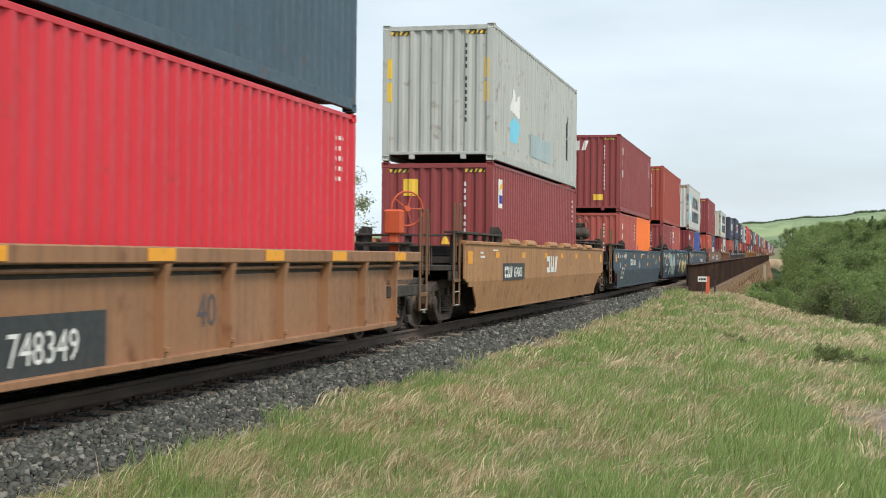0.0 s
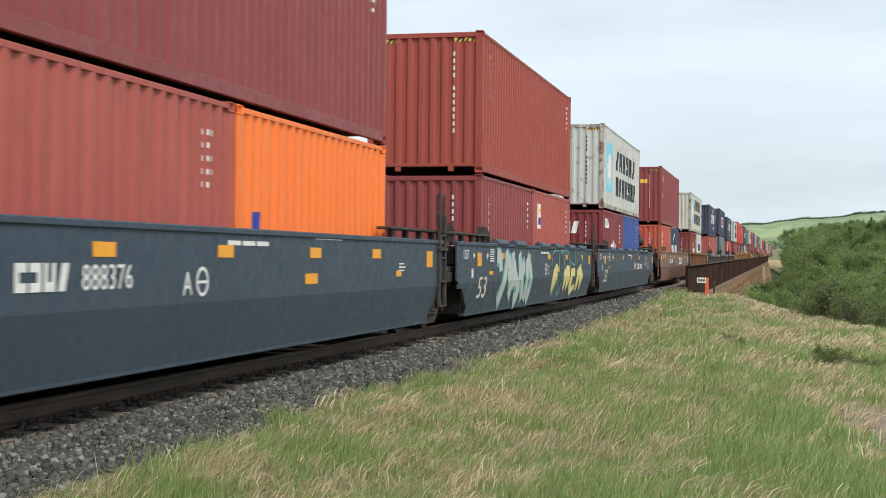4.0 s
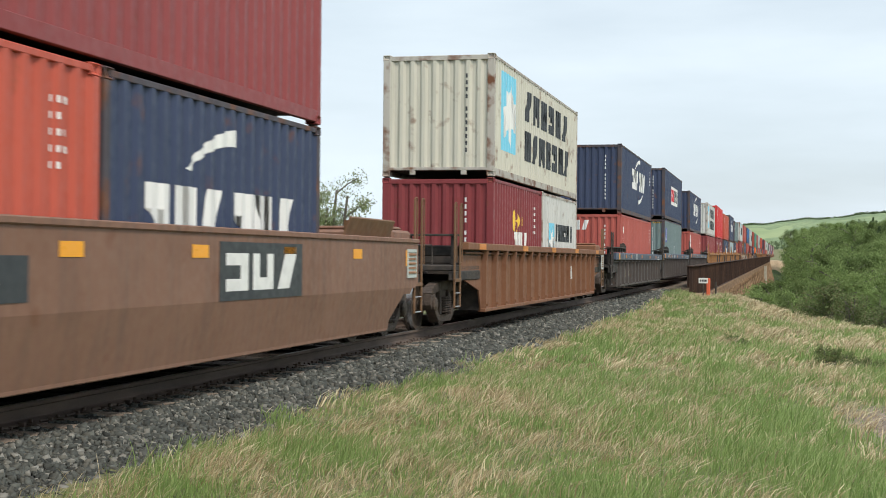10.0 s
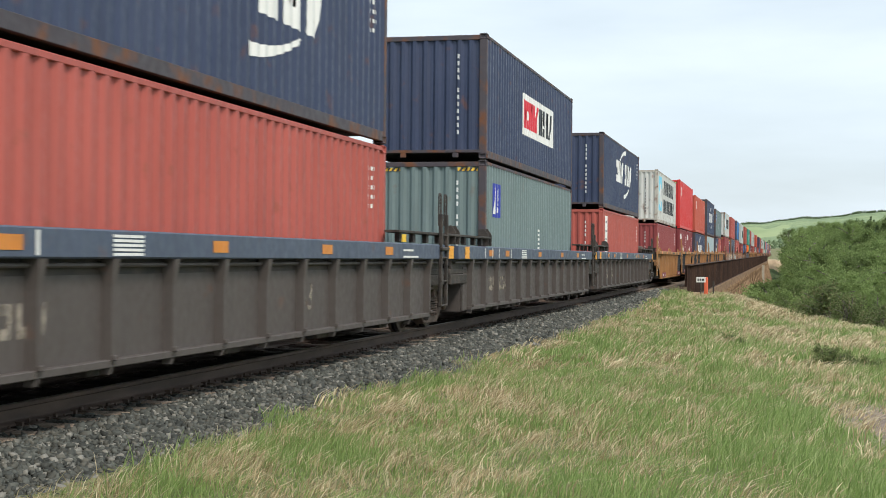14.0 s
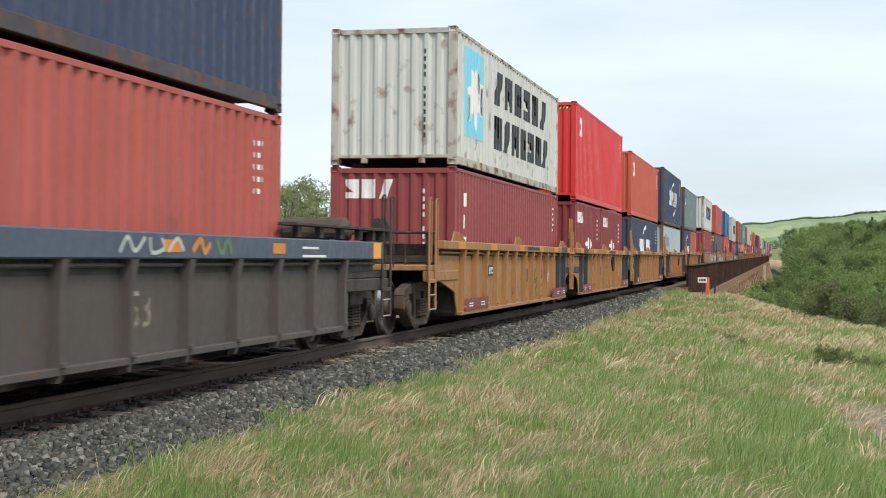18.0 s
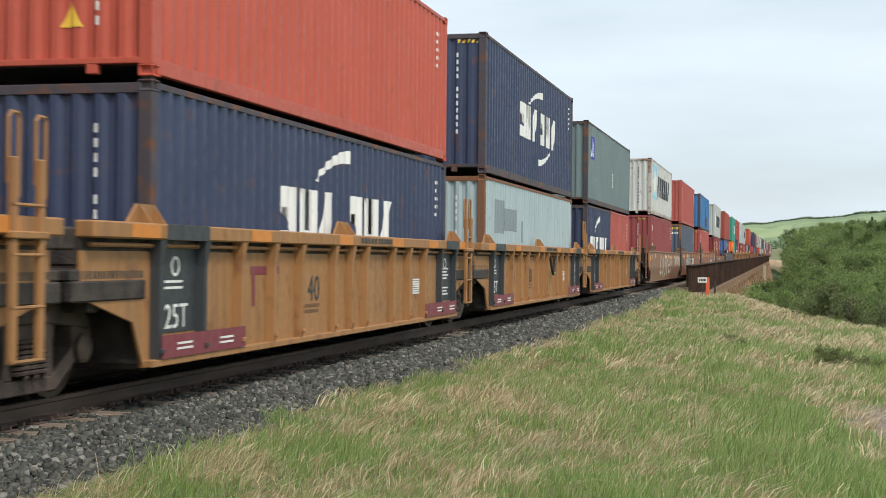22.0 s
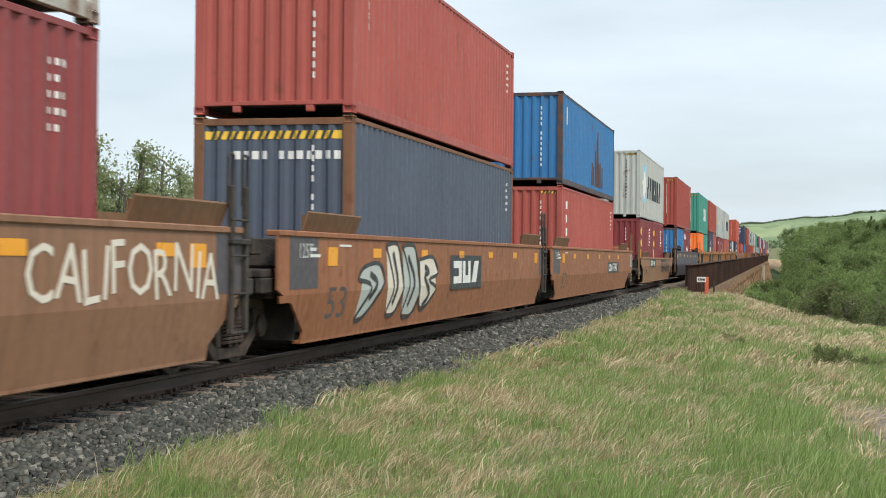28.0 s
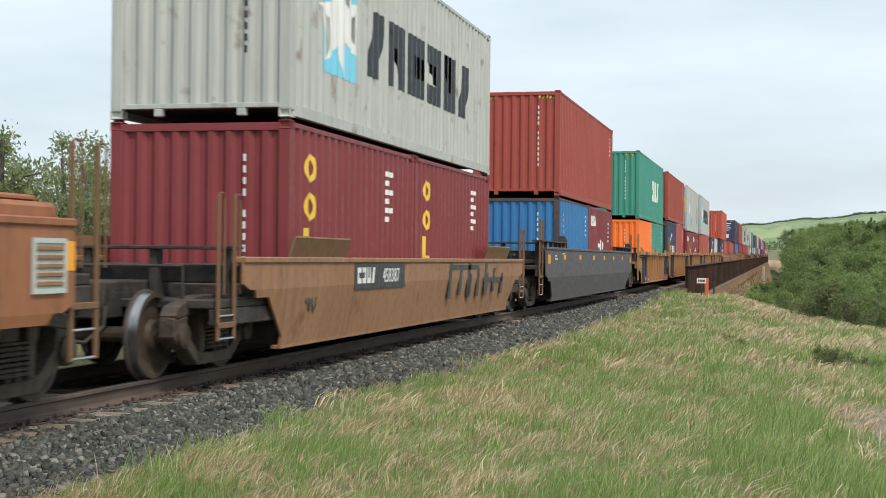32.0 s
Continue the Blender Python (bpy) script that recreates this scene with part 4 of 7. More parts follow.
def wagon(kind, centre, colour, near, far, label, group="", tank=False, brake=None, marks=(), caps=False, lean=False, hood=False, plain_near=False):
    """One well of a well wagon, its middle at y = centre. kind: smooth, ribbed40, ribbed53, blue_chord or low48; near, far: 'end' or 'joint'."""
    car = thing("well_wagon", Matrix.Translation((0, centre, 0)), label, "railway wagon", group)
    MOVERS.append((car, Vector((0, centre, 0))))
    mat = PAINT[colour]
    tug = SET_BACK if "joint" in (near, far) else 0.0
    half = {"smooth": 9.815, "ribbed53": 9.815, "blue_chord": 9.815, "ribbed40": 7.77, "low48": 8.1, "ribbed48": 8.6}[kind]
    top = {"smooth": 1.55, "ribbed53": 1.58, "blue_chord": 1.50, "ribbed40": 1.58, "low48": 1.25, "ribbed48": 1.36}[kind]
    if kind in ("smooth", "low48"):
        h = half
        fold = top - 0.73 if kind == "smooth" else 0.92
        xs = lambda z: 1.52 if z >= fold - 1e-6 else 1.52 - 0.10 * (fold - z) / (fold - 0.22)
        e = h + (-0.35 if near == "joint" else 0.25)
        g = h + (-0.75 if far == "joint" else 0.25)

        def side(sign):
            bm = bmesh.new()
            plate(bm, [(-e, fold + 0.07), (-e, top), (g, top), (g, fold + 0.07), (g - 0.2, fold), (-e + 0.2, fold)], lambda z: sign * 1.52, 0.03)
            inset = 1.45 if tug else 1.15
            ends = []
            for out in (min(e - 0.05, h - 0.10), min(g - 0.05, h - 0.10)):
                turn = min(h - inset + 0.6, out - 0.12)
                ends.append([(out, fold), (out - 0.06, fold - 0.09), (turn, fold - 0.09), (h - inset, 0.36), (h - inset, 0.22)])
            plate(bm, [(-y, z) for y, z in ends[0]] + ends[1][::-1], lambda z: sign * xs(z), 0.03)
            lo, hi = sorted((sign * 1.30, sign * 1.424))
            box(bm, lo, hi, -h + inset, h - inset, 0.20, 0.25, 0.01)
            return mesh_of(bm, "side_panel")
        if caps:
            for y in (-5.3, -3.2, 0.0, 2.3, 4.6, 6.6):
                for s in (-1, 1):
                    place("chord_cap", kept("cap", cap_mesh), mat, car, "", Matrix.Translation((s * 1.47, y, top + 0.04)))
        for s in (1, -1):
            place("side_panel", kept((kind, "side", s, near, far), lambda: side(s)), mat, car)
            place("top_chord", kept((kind, "chord", s, near, far), lambda: mesh_of(boxes((min(s * 1.37, s * 1.545), max(s * 1.37, s * 1.545), -e, g, top - 0.035, top + 0.035), bevel=0.012), "top_chord")), mat, car)
            for y in (-h + 2.55, h - 2.2):
                # flared guide plate above the chord
                def guide():
                    bm = bmesh.new()
                    f = [bm.verts.new(p) for p in ((s * 1.42, -1.1, 0.02), (s * 1.42, 1.1, 0.02), (s * 1.50, 1.14, 0.27), (s * 1.50, -1.06, 0.27))]
                    b = [bm.verts.new(v.co + Vector((-s * 0.02, 0, 0.02))) for v in f]
                    bm.faces.new(f)
                    bm.faces.new(b[::-1])
                    for i in range(4):
                        bm.faces.new((f[i], f[(i + 1) % 4], b[(i + 1) % 4], b[i]))
                    for yy in (-1.0, 0.0, 1.0):
                        w = [bm.verts.new(p) for p in ((s * 1.38, yy, 0.02), (s * 1.48, yy, 0.24), (s * 1.38, yy, 0.24))]
                        w2 = [bm.verts.new(v.co + Vector((0, 0.03, 0))) for v in w]
                        bm.faces.new(w)
                        bm.faces.new(w2[::-1])
                        for i in range(3):
                            bm.faces.new((w[i], w[(i + 1) % 3], w2[(i + 1) % 3], w2[i]))
                    return mesh_of(bm, "guide_plate")
                if colour in ("wagon_brown", "grime_brown", "dull_brown", "wagon_rust", "tan_brown"):
                    place("guide_plate", kept(("guide", s), guide), PAINT["guide_brown"], car, "", Matrix.Translation((0, y, top)))
                elif not lean:
                    place("running_board", kept(("board", s), lambda: board_mesh(s)), STEEL_DARK, car, "", Matrix.Translation((0, y - 0.25 + (-1.0 if y < 0 else 0.65), top)))
        place("bulkhead", kept((kind, "bulk"), lambda: mesh_of(boxes((-1.36, 1.36, -h + 1.35, -h + 1.39, 0.25, top - 0.3)), "bulkhead")), STEEL_DARK, car)
        place("bulkhead", kept((kind, "bulk2"), lambda: mesh_of(boxes((-1.36, 1.36, h - 1.39, h - 1.35, 0.25, top - 0.3)), "bulkhead")), STEEL_DARK, car)
        well = h - 1.5
    else:
        h = half
        y0 = -h + (0.28 if near == "joint" else -0.05)
        y1 = h - (0.28 if far == "joint" else -0.05)
        arch = {"ribbed40": 1.5, "ribbed53": 1.7, "blue_chord": 1.55, "ribbed48": 1.2}[kind]
        chord_h = {"blue_chord": 0.25, "ribbed53": 0.14, "ribbed40": 0.15, "ribbed48": 0.16}[kind]
        slot = {"ribbed40": 0.11, "ribbed53": 0.10, "blue_chord": 0.14, "ribbed48": 0.12}[kind]
        chord_mat = PAINT["chord_blue"] if kind == "blue_chord" else mat
        w0, w1 = -h + arch, h - arch
        for s in (1, -1):
            def panel():
                bm = bmesh.new()
                t = top - chord_h - slot
                up = 0.92
                if kind == "blue_chord":
                    plate(bm, [(w0 - 0.35, 0.30), (w1 + 0.35, 0.30), (w1 + 0.35, t), (w0 - 0.35, t)], lambda z: s * 1.40, 0.03)
                else:
                    plate(bm, [(w0, 0.24), (w1, 0.24), (w1 + 0.22, up - 0.25), (y1, up), (y1, t), (y0, t), (y0, up), (w0 - 0.22, up - 0.25)], lambda z: s * 1.40, 0.03)
                a, b = sorted((s * 1.34, s * 1.49))
                box(bm, a, b, w0, w1, 0.30 if kind == "blue_chord" else 0.24, 0.37 if kind == "blue_chord" else 0.31, 0.008)
                return mesh_of(bm, "side_panel")
            place("side_panel", kept((kind, "panel", s, near, far), panel), mat, car)
            a, b = sorted((s * 1.34, s * 1.53))
            place("top_chord", kept((kind, "chord", s, near, far), lambda: mesh_of(boxes((a, b, y0, y1, top - chord_h, top), bevel=0.015), "top_chord")), chord_mat, car)
            # Added dark strip in place of the shade behind the slot
            place("slot_plate", kept(("slotplate", kind, s, near, far), lambda: mesh_of(boxes((min(s * 1.350, s * 1.385), max(s * 1.350, s * 1.385), y0 + 0.02, y1 - 0.02, top - chord_h - 0.20, top - chord_h + 0.02)), "slot_plate")), STEEL_DARK, car)
            if kind == "ribbed40" and not lean:
                for y in (-6.3, -0.25, 6.2):
                    place("guide_gusset", kept(("gusset", s), lambda: gusset_mesh(s)), mat, car, "", Matrix.Translation((0, y, top)))
            if kind == "blue_chord" and not lean:
                place("running_board", kept(("board", s), lambda: board_mesh(s)), STEEL_DARK, car, "", Matrix.Translation((0, -h + 1.3, top)))
                place("running_board", kept(("board", s), lambda: board_mesh(s)), STEEL_DARK, car, "", Matrix.Translation((0, h - 1.5, top)))
            n = round((w1 - w0) / {"ribbed40": 1.12, "ribbed53": 1.04, "blue_chord": 1.25, "ribbed48": 1.62}[kind])
            rib = kept((kind, "rib", s), lambda: rib_mesh(s, top - chord_h))
            spots = [w0 + 0.06 + (w1 - w0 - 0.12) * i / n for i in range(n + 1)]
            if kind == "ribbed48":
                spots = [y for y in spots if not -4.7 < y < -1.75]
            if kind == "ribbed40":
                spots = [-6.1, -5.05, -4.05, -3.05] + ([-2.05, -1.0, 0.2, 1.16, 2.2, 3.19, 4.17, 5.12, 6.1] if plain_near else [-2.10, -0.80, -0.05, 0.63, 2.02, 2.95, 3.93, 5.05, 6.1])
            if s < 0 or lean:       # the side away from the camera, and wagons that stay far off
                place("rib", kept((kind, "ribs", s), lambda: mesh_of(boxes(*[(min(s * 1.39, s * 1.50), max(s * 1.39, s * 1.50), y - 0.045, y + 0.045, 0.24, top - chord_h) for y in spots]), "rib")), mat, car)["kind"] = "stuff"
            else:
                for y in spots:
                    place("rib", rib, MARK_BLACK if kind == "ribbed40" and 4.85 < abs(y) < 6.6 and not (plain_near and y < 0) else mat, car, "", Matrix.Translation((0, y, 0)))
            place("side_bar", kept((kind, "bar", s, near, far), lambda: mesh_of(tube(bmesh.new(), [(s * 1.43, y0 + 0.1, top - chord_h - 0.055), (s * 1.43, y1 - 0.1, top - chord_h - 0.055)], 0.022, 6), "side_bar")), mat, car)
        for y in (w0, w1):
            yy = y if kind != "blue_chord" else y + (0.33 if y > 0 else -0.33)
            place("bulkhead", kept((kind, "bulk", y), lambda: mesh_of(boxes((-1.36, 1.36, yy - 0.02, yy + 0.02, 0.28, top - 0.4)), "bulkhead")), mat if kind == "blue_chord" else STEEL_DARK, car)
        well = w1
    beam = kept((kind, "beam"), lambda: mesh_of(boxes((-1.33, 1.33, -0.22, 0.22, 0.22, 0.395), bevel=0.01), "floor_beam"))
    for y in (-6.0, -3.1, 0.0, 3.1, 6.0):
        if abs(y) < well:
            place("floor_beam", beam, STEEL_DARK, car, "", Matrix.Translation((0, y, 0)))
    end_fittings(car, -1, half, mat, top, near == "joint", None, lean)
    end_fittings(car, 1, half, mat, top, far == "joint", brake or (True if (tank and kind == "smooth") else None), lean)
    bogie(car, -half)
    if hood:
        hood_ob = place("end_hood", kept(("hood", top), lambda: hood_mesh(top)), mat, car, "", Matrix.Translation((0, half - 0.3, 0)))
        place("grille_frame", kept("grille_frame", lambda: mesh_of(boxes((1.525, 1.545, -0.30, 0.22, 0.98, 1.02), (1.525, 1.545, -0.30, 0.22, 1.38, 1.42), (1.525, 1.545, -0.30, -0.26, 1.02, 1.38), (1.525, 1.545, 0.18, 0.22, 1.02, 1.38), (1.520, 1.530, -0.27, 0.19, 1.01, 1.39)), "grille_frame")), SPRAY_GREY, hood_ob, "pale framed grille", Matrix.Translation((0, 0.15, 0)))
        for k in range(5):
            place("louvre", kept("louvre", lambda: mesh_of(boxes((1.528, 1.548, -0.25, 0.17, -0.018, 0.018), bevel=0.005), "louvre")), PAINT["tan_brown"], hood_ob, "", Matrix.Translation((0, 0.15, 1.06 + 0.07 * k)))
    if far != "joint":
        bogie(car, half)
    if tank:
        place("air_tank", kept("tank", air_tank_mesh), STEEL_BROWN if colour != "wagon_navy" else STEEL_DARK, car, "round air tank", pose(0.62, half - 0.30, 2.06 if kind == "smooth" else 1.66, 0, 0, 90))
        place("tank_shelf", kept("tank_shelf", lambda: mesh_of(boxes((-0.2, 1.40, -0.42, 0.42, 1.80, 1.84), (-0.1, 0.0, -0.3, 0.3, 1.0, 1.80), (1.15, 1.25, -0.3, 0.3, 1.0, 1.80), bevel=0.01), "tank_shelf")), STEEL_DARK, car, "", Matrix.Translation((0, half - 0.30, 0 if kind == "smooth" else -0.40)))
    sides = [c for c in car.children if c.name.split(".")[0] == "side_panel"]
    for key, material, me, y, z, x in marks:
        y += tug if kind != "ribbed40" else 0.0
        if isinstance(me, list):        # a word, letter by letter
            wide = 1.5 if key == "tilted" else 1.0
            for ch, a in me:
                lay = SIDE_ON if key != "tilted" else Matrix.Rotation(radians(9.5), 4, "Y") @ SIDE_ON @ Matrix.Scale(wide, 4, (1, 0, 0))
                place("letter", ch, material, sides[0], "", Matrix.Translation((x, y + wide * a, z)) @ lay)
        else:
            ob = place("reflector" if key == "refl" else "lettering", me, material, sides[0], "", Matrix.Translation((x, y, z)) @ SIDE_ON)
            if key != "refl" and len(me.polygons) > 2:
                ob["kind"] = "stuff"
    return car


def flat_shapes(key, outlines):
    """Flat painted shapes, in (along, up)."""
    def build():
        bm = bmesh.new()
        for o in outlines:
            f = bm.faces.new([bm.verts.new((a, z, 0.002)) for a, z in o])
            b = bm.faces.new([bm.verts.new((a, z, -0.002)) for a, z in o][::-1])
        return mesh_of(bm, "lettering")
    return kept(("flat", key), build)


def word(text, height):
    """The letters of a word, each with its place along it."""
    def build():
        out = []
        for i, ch in enumerate(text):
            if ch != " ":
                one, upto = lettering(ch, height), lettering(text[:i + 1], height)
                out.append((one, max(v.co.x for v in upto.vertices) - max(v.co.x for v in one.vertices)))
        return out
    return kept(("word", text, height), build)


def stroke(points, w):
    """A painted line of that width."""
    return ("line", points, w)


def ribbon(bm, points, w):
    """A strip of that width along points in (y, z), with mitred bends."""
    rows = []
    for i, p in enumerate(points):
        a, b = points[max(0, i - 1)], points[min(len(points) - 1, i + 1)]
        d = math.hypot(b[0] - a[0], b[1] - a[1])
        ny, nz = -(b[1] - a[1]) / d * w / 2, (b[0] - a[0]) / d * w / 2
        rows.append((bm.verts.new((0, p[0] + ny, p[1] + nz)), bm.verts.new((0, p[0] - ny, p[1] - nz))))
    for r, q in zip(rows, rows[1:]):
        bm.faces.new((r[0], r[1], q[1], q[0]))


def smooth_line(points, n=4):
    """Rounds a line off."""
    out = []
    for i in range(len(points) - 1):
        p = [Vector(points[min(max(i + k, 0), len(points) - 1)]) for k in (-1, 0, 1, 2)]
        for k in range(n):
            u = k / n
            out.append(tuple(0.5 * (2 * p[1] + (p[2] - p[0]) * u + (2 * p[0] - 5 * p[1] + 4 * p[2] - p[3]) * u * u + (3 * p[1] - p[0] - 3 * p[2] + p[3]) * u ** 3)))
    return out + [points[-1]]


def spray(car, material, outlines, lift=0.004, fold=0.82, name="graffiti"):
    """Paint sprayed on a wagon side, bent at its fold. outlines or strokes in (y, z), y from the middle of the load."""
    side = [c for c in car.children if c.name.split(".")[0] == "side_panel"][0]
    for i, o in enumerate(outlines):
        bm = bmesh.new()
        if o[0] == "line":
            ribbon(bm, [(y + SET_BACK, z) for y, z in smooth_line(o[1])], o[2])
        else:
            bm.faces.new([bm.verts.new((0, y + SET_BACK, z)) for y, z in o])
            bmesh.ops.triangulate(bm, faces=bm.faces[:])
        bmesh.ops.bisect_plane(bm, geom=bm.verts[:] + bm.edges[:] + bm.faces[:], plane_co=(0, 0, fold), plane_no=(0, 0, 1))
        for v in bm.verts:
            v.co.x = (1.52 if v.co.z >= fold else 1.52 - 0.10 * (fold - v.co.z) / (fold - 0.22)) + lift + 0.0006 * i
        part(name, bm, material, side)


# ---------------------------------------------------------------- the train
S, H = 2.591, 2.896
FLOOR = 0.40
L40, L20 = 12.192, 6.058
NAMES = {"bright_red": "bright red", "scarlet": "scarlet", "maroon": "dark red", "dark_maroon": "deep maroon", "brick": "brick red", "rust_red": "rust red", "orange_red": "orange red", "orange": "orange",
         "navy": "navy blue", "blue": "mid blue", "royal": "royal blue", "slate": "dark slate blue", "teal_grey": "dark blue-grey", "grey_green": "grey-green", "pale_grey": "pale blue-grey",
         "white": "grey-white", "silver": "silver-white", "cream": "cream-white", "green": "sea green"}
LOOK = {"star_two": "with dark letters and a blue square", "star_one": "with dark letters and a light blue square", "star_worn": "with worn and painted-over blue mark", "swoosh": "with white letters between two arcs",
        "swoosh_low": "with large white letters and an arc", "swoosh_short": "with white letters and an arc", "lease": "with three white letters on its front", "lease_high": "with a yellow label on its front", "lease_low": "with small white codes", "stars": "with white star marks",
        "stars_front": "with white letters on its front", "stars_yellow": "with yellow star marks", "box_logo": "with a white, red and black panel", "square_logo": "with a blue square mark", "down_white": "with white letters running down its side",
        "down_yellow": "with yellow letters running down its side", "panel_white": "with a tall white panel", "corner_logo": "with a small white corner mark", "stripe_logo": "with a small striped mark", "blue_sign": "with dark blue lettering",
        "white_short": "with dark letters and a blue star", "letters": "with large white letters", "column_white": "with white bars on its front", "patch": "with a painted-over patch", "hazard": "with a yellow and black striped header", "rust_patch": "with a large rusty patch", "": "with small white codes"}

# place of the front end, wagon kind, colour, near end, far end, boxes below (length, height, colour, marks), box on top, extras
UNITS = [
    (7.03, "ribbed48", "tan_brown", "end", "end", [(L40, H, "bright_red", "corner_logo")], (H, "teal_grey", ""), "u0"),
    (28.96, "smooth", "tan", "end", "end", [(L40, H, "maroon", "stripe_logo")], (H, "silver", "star_worn"), "u1"),
    (52.60, "smooth", "wagon_navy", "end", "joint", [(L20, S, "brick", "down_white"), (L20, S, "orange", "blue_sign")], (H, "maroon", "lease"), "u2"),
    (71.89, "smooth", "wagon_navy", "joint", "joint", [(L20, S, "maroon", "lease_low"), (L20, S, "brick", "stripe_logo")], (H, "rust_red", "lease_low"), "u3"),
    (91.83, "smooth", "wagon_navy", "joint", "end", [(L20, S, "dark_maroon", "stars_front"), (L20, S, "royal", "")], (H, "white", "star_two"), "u4"),
    (115.35, "smooth", "grime_brown", "end", "end", [(L20, S, "orange_red", "down_white"), (L20, S, "navy", "swoosh_short")], (H, "maroon", "lease_high"), "u5"),
    (138.88, "ribbed53", "wagon_rust", "end", "end", [(L20, S, "dark_maroon", "stars_yellow"), (L20, S, "white", "white_short")], (S, "cream", "star_two"), "u6"),
    (162.58, "blue_chord", "wagon_grey", "end", "joint", [(L40, S, "brick", "lease")], (S, "navy", "swoosh"), "u7"),
    (182.27, "blue_chord", "wagon_grey", "joint", "joint", [(L40, H, "grey_green", "square_logo")], (S, "navy", "box_logo"), "u8"),
    (201.84, "blue_chord", "wagon_grey", "joint", "end", [(L40, S, "brick", "panel_white")], (S, "navy", "swoosh"), "u9"),
    (223.34, "ribbed40", "yellow", "end", "joint", [(L40, S, "maroon", "lease")], (S, "white", "star_two"), "y10"),
    (238.91, "ribbed40", "yellow", "joint", "joint", [(L20, S, "dark_maroon", "stars_front"), (L20, S, "dark_maroon", "stars")], (H, "scarlet", "corner_logo"), "y11"),
    (254.40, "ribbed40", "yellow", "joint", "joint", [(L40, S, "navy", "swoosh_low")], (S, "orange_red", "corner_logo"), "y12"),
    (269.99, "ribbed40", "yellow", "joint", "joint", [(L40, S, "pale_grey", "patch")], (H, "navy", "swoosh"), "y13"),
    (285.50, "ribbed40", "yellow", "joint", "end", [(L20, S, "navy", "swoosh_short"), (L20, S, "brick", "")], (S, "grey_green", "square_logo"), "y14"),
    (307.09, "smooth", "dull_brown", "end", "joint", [(L40, H, "maroon", "lease")], (S, "white", "star_one"), "u15"),
    (326.92, "smooth", "wagon_brown", "joint", "joint", [(L40, H, "slate", "hazard")], (S, "brick", "lease_low"), "u16"),
    (346.42, "smooth", "wagon_brown", "joint", "end", [(L40, H, "brick", "down_white")], (S, "blue", "rust_patch"), "u17"),
    (368.27, "low48", "tan_brown", "end", "end", [(L20, S, "dark_maroon", "down_yellow"), (L20, S, "dark_maroon", "down_yellow")], (H, "silver", "star_one"), "u18"),
    (389.93, "smooth", "plum", "end", "end", [(L20, S, "blue", "lease_low"), (L20, S, "dark_maroon", "stars")], (H, "rust_red", ""), "u19"),
    (411.90, "ribbed40", "yellow", "end", "joint", [(L20, S, "orange", ""), (L20, S, "green", "")], (H, "green", "letters"), "y15"),
    (427.30, "ribbed40", "yellow", "joint", "joint", [(L20, H, "navy", "swoosh_short"), (L20, H, "brick", "")], (S, "rust_red", "lease_low"), "y16"),
    (442.90, "ribbed40", "yellow", "joint", "joint", [(L20, S, "dark_maroon", "stars"), (L20, S, "dark_maroon", "stars")], (H, "silver", "star_worn"), "y17"),
    (458.40, "ribbed40", "yellow", "joint", "joint", [(L40, S, "brick", "")], (H, "silver", "star_one"), "y18"),
    (473.90, "ribbed40", "yellow", "joint", "end", [(L20, S, "navy", "swoosh_short"), (L20, S, "white", "")], None, "y19"),
    (495.50, "smooth", "wagon_brown", "end", "end", [(L20, S, "navy", "swoosh_short"), (L20, S, "orange_red", "")], (H, "orange_red", "lease_low"), ""),
    (517.50, "smooth", "wagon_brown", "end", "end", [(L40, S, "brick", "lease_low")], None, ""),
    (536.20, "ribbed40", "yellow", "end", "end", [(L40, S, "blue", "")], (H, "navy", "column_white"), ""),
]
# farther back the mixed load goes on
REST = ["brick", "maroon", "white", "navy", "cream", "silver", "rust_red", "green", "royal", "pale_grey", "dark_maroon", "orange_red"]
TOPS = ["rust_red", "white", "silver", "white", "green", "navy", "brick", "silver", "royal", "maroon", "cream", "pale_grey", "brick", "navy", "grey_green", "maroon"]
for i in range(18):
    UNITS.append((555.0 + 21.4 * i, ("smooth", "ribbed53", "blue_chord")[i % 3], ("wagon_brown", "wagon_rust", "wagon_grey")[i % 3], "end", "end",
                  [(L40, S, REST[(5 * i + 1) % 12], "lease_low")], (S if i % 2 else H, TOPS[i % 16], ("", "star_two", "star_one", "")[i % 4] if TOPS[i % 16] in ("white", "silver", "cream") else ""), ""))

WAGON_NAMES = {"smooth": "smooth-sided well wagon", "ribbed53": "ribbed-side well wagon", "blue_chord": "ribbed grey well wagon with blue top beam", "ribbed40": "short ribbed well wagon", "low48": "low smooth-sided well wagon", "ribbed48": "ribbed-side well wagon"}
WAGON_COLOURS = {"tan_brown": "tan-brown", "tan": "faded yellow", "wagon_navy": "dark blue", "wagon_brown": "brown", "grime_brown": "grimy brown", "wagon_rust": "rust-brown", "wagon_grey": "grimy", "yellow": "weathered yellow", "dull_brown": "dull brown", "plum": "dark grey-brown"}


def reflector_row(places, w, h, z, x, material=None):
    me = flat_shapes(("refl", w, h), [rect(-w / 2, 0, w, h)])
    return [("refl", material or REFLECTOR, me, y, z, x) for y in places]


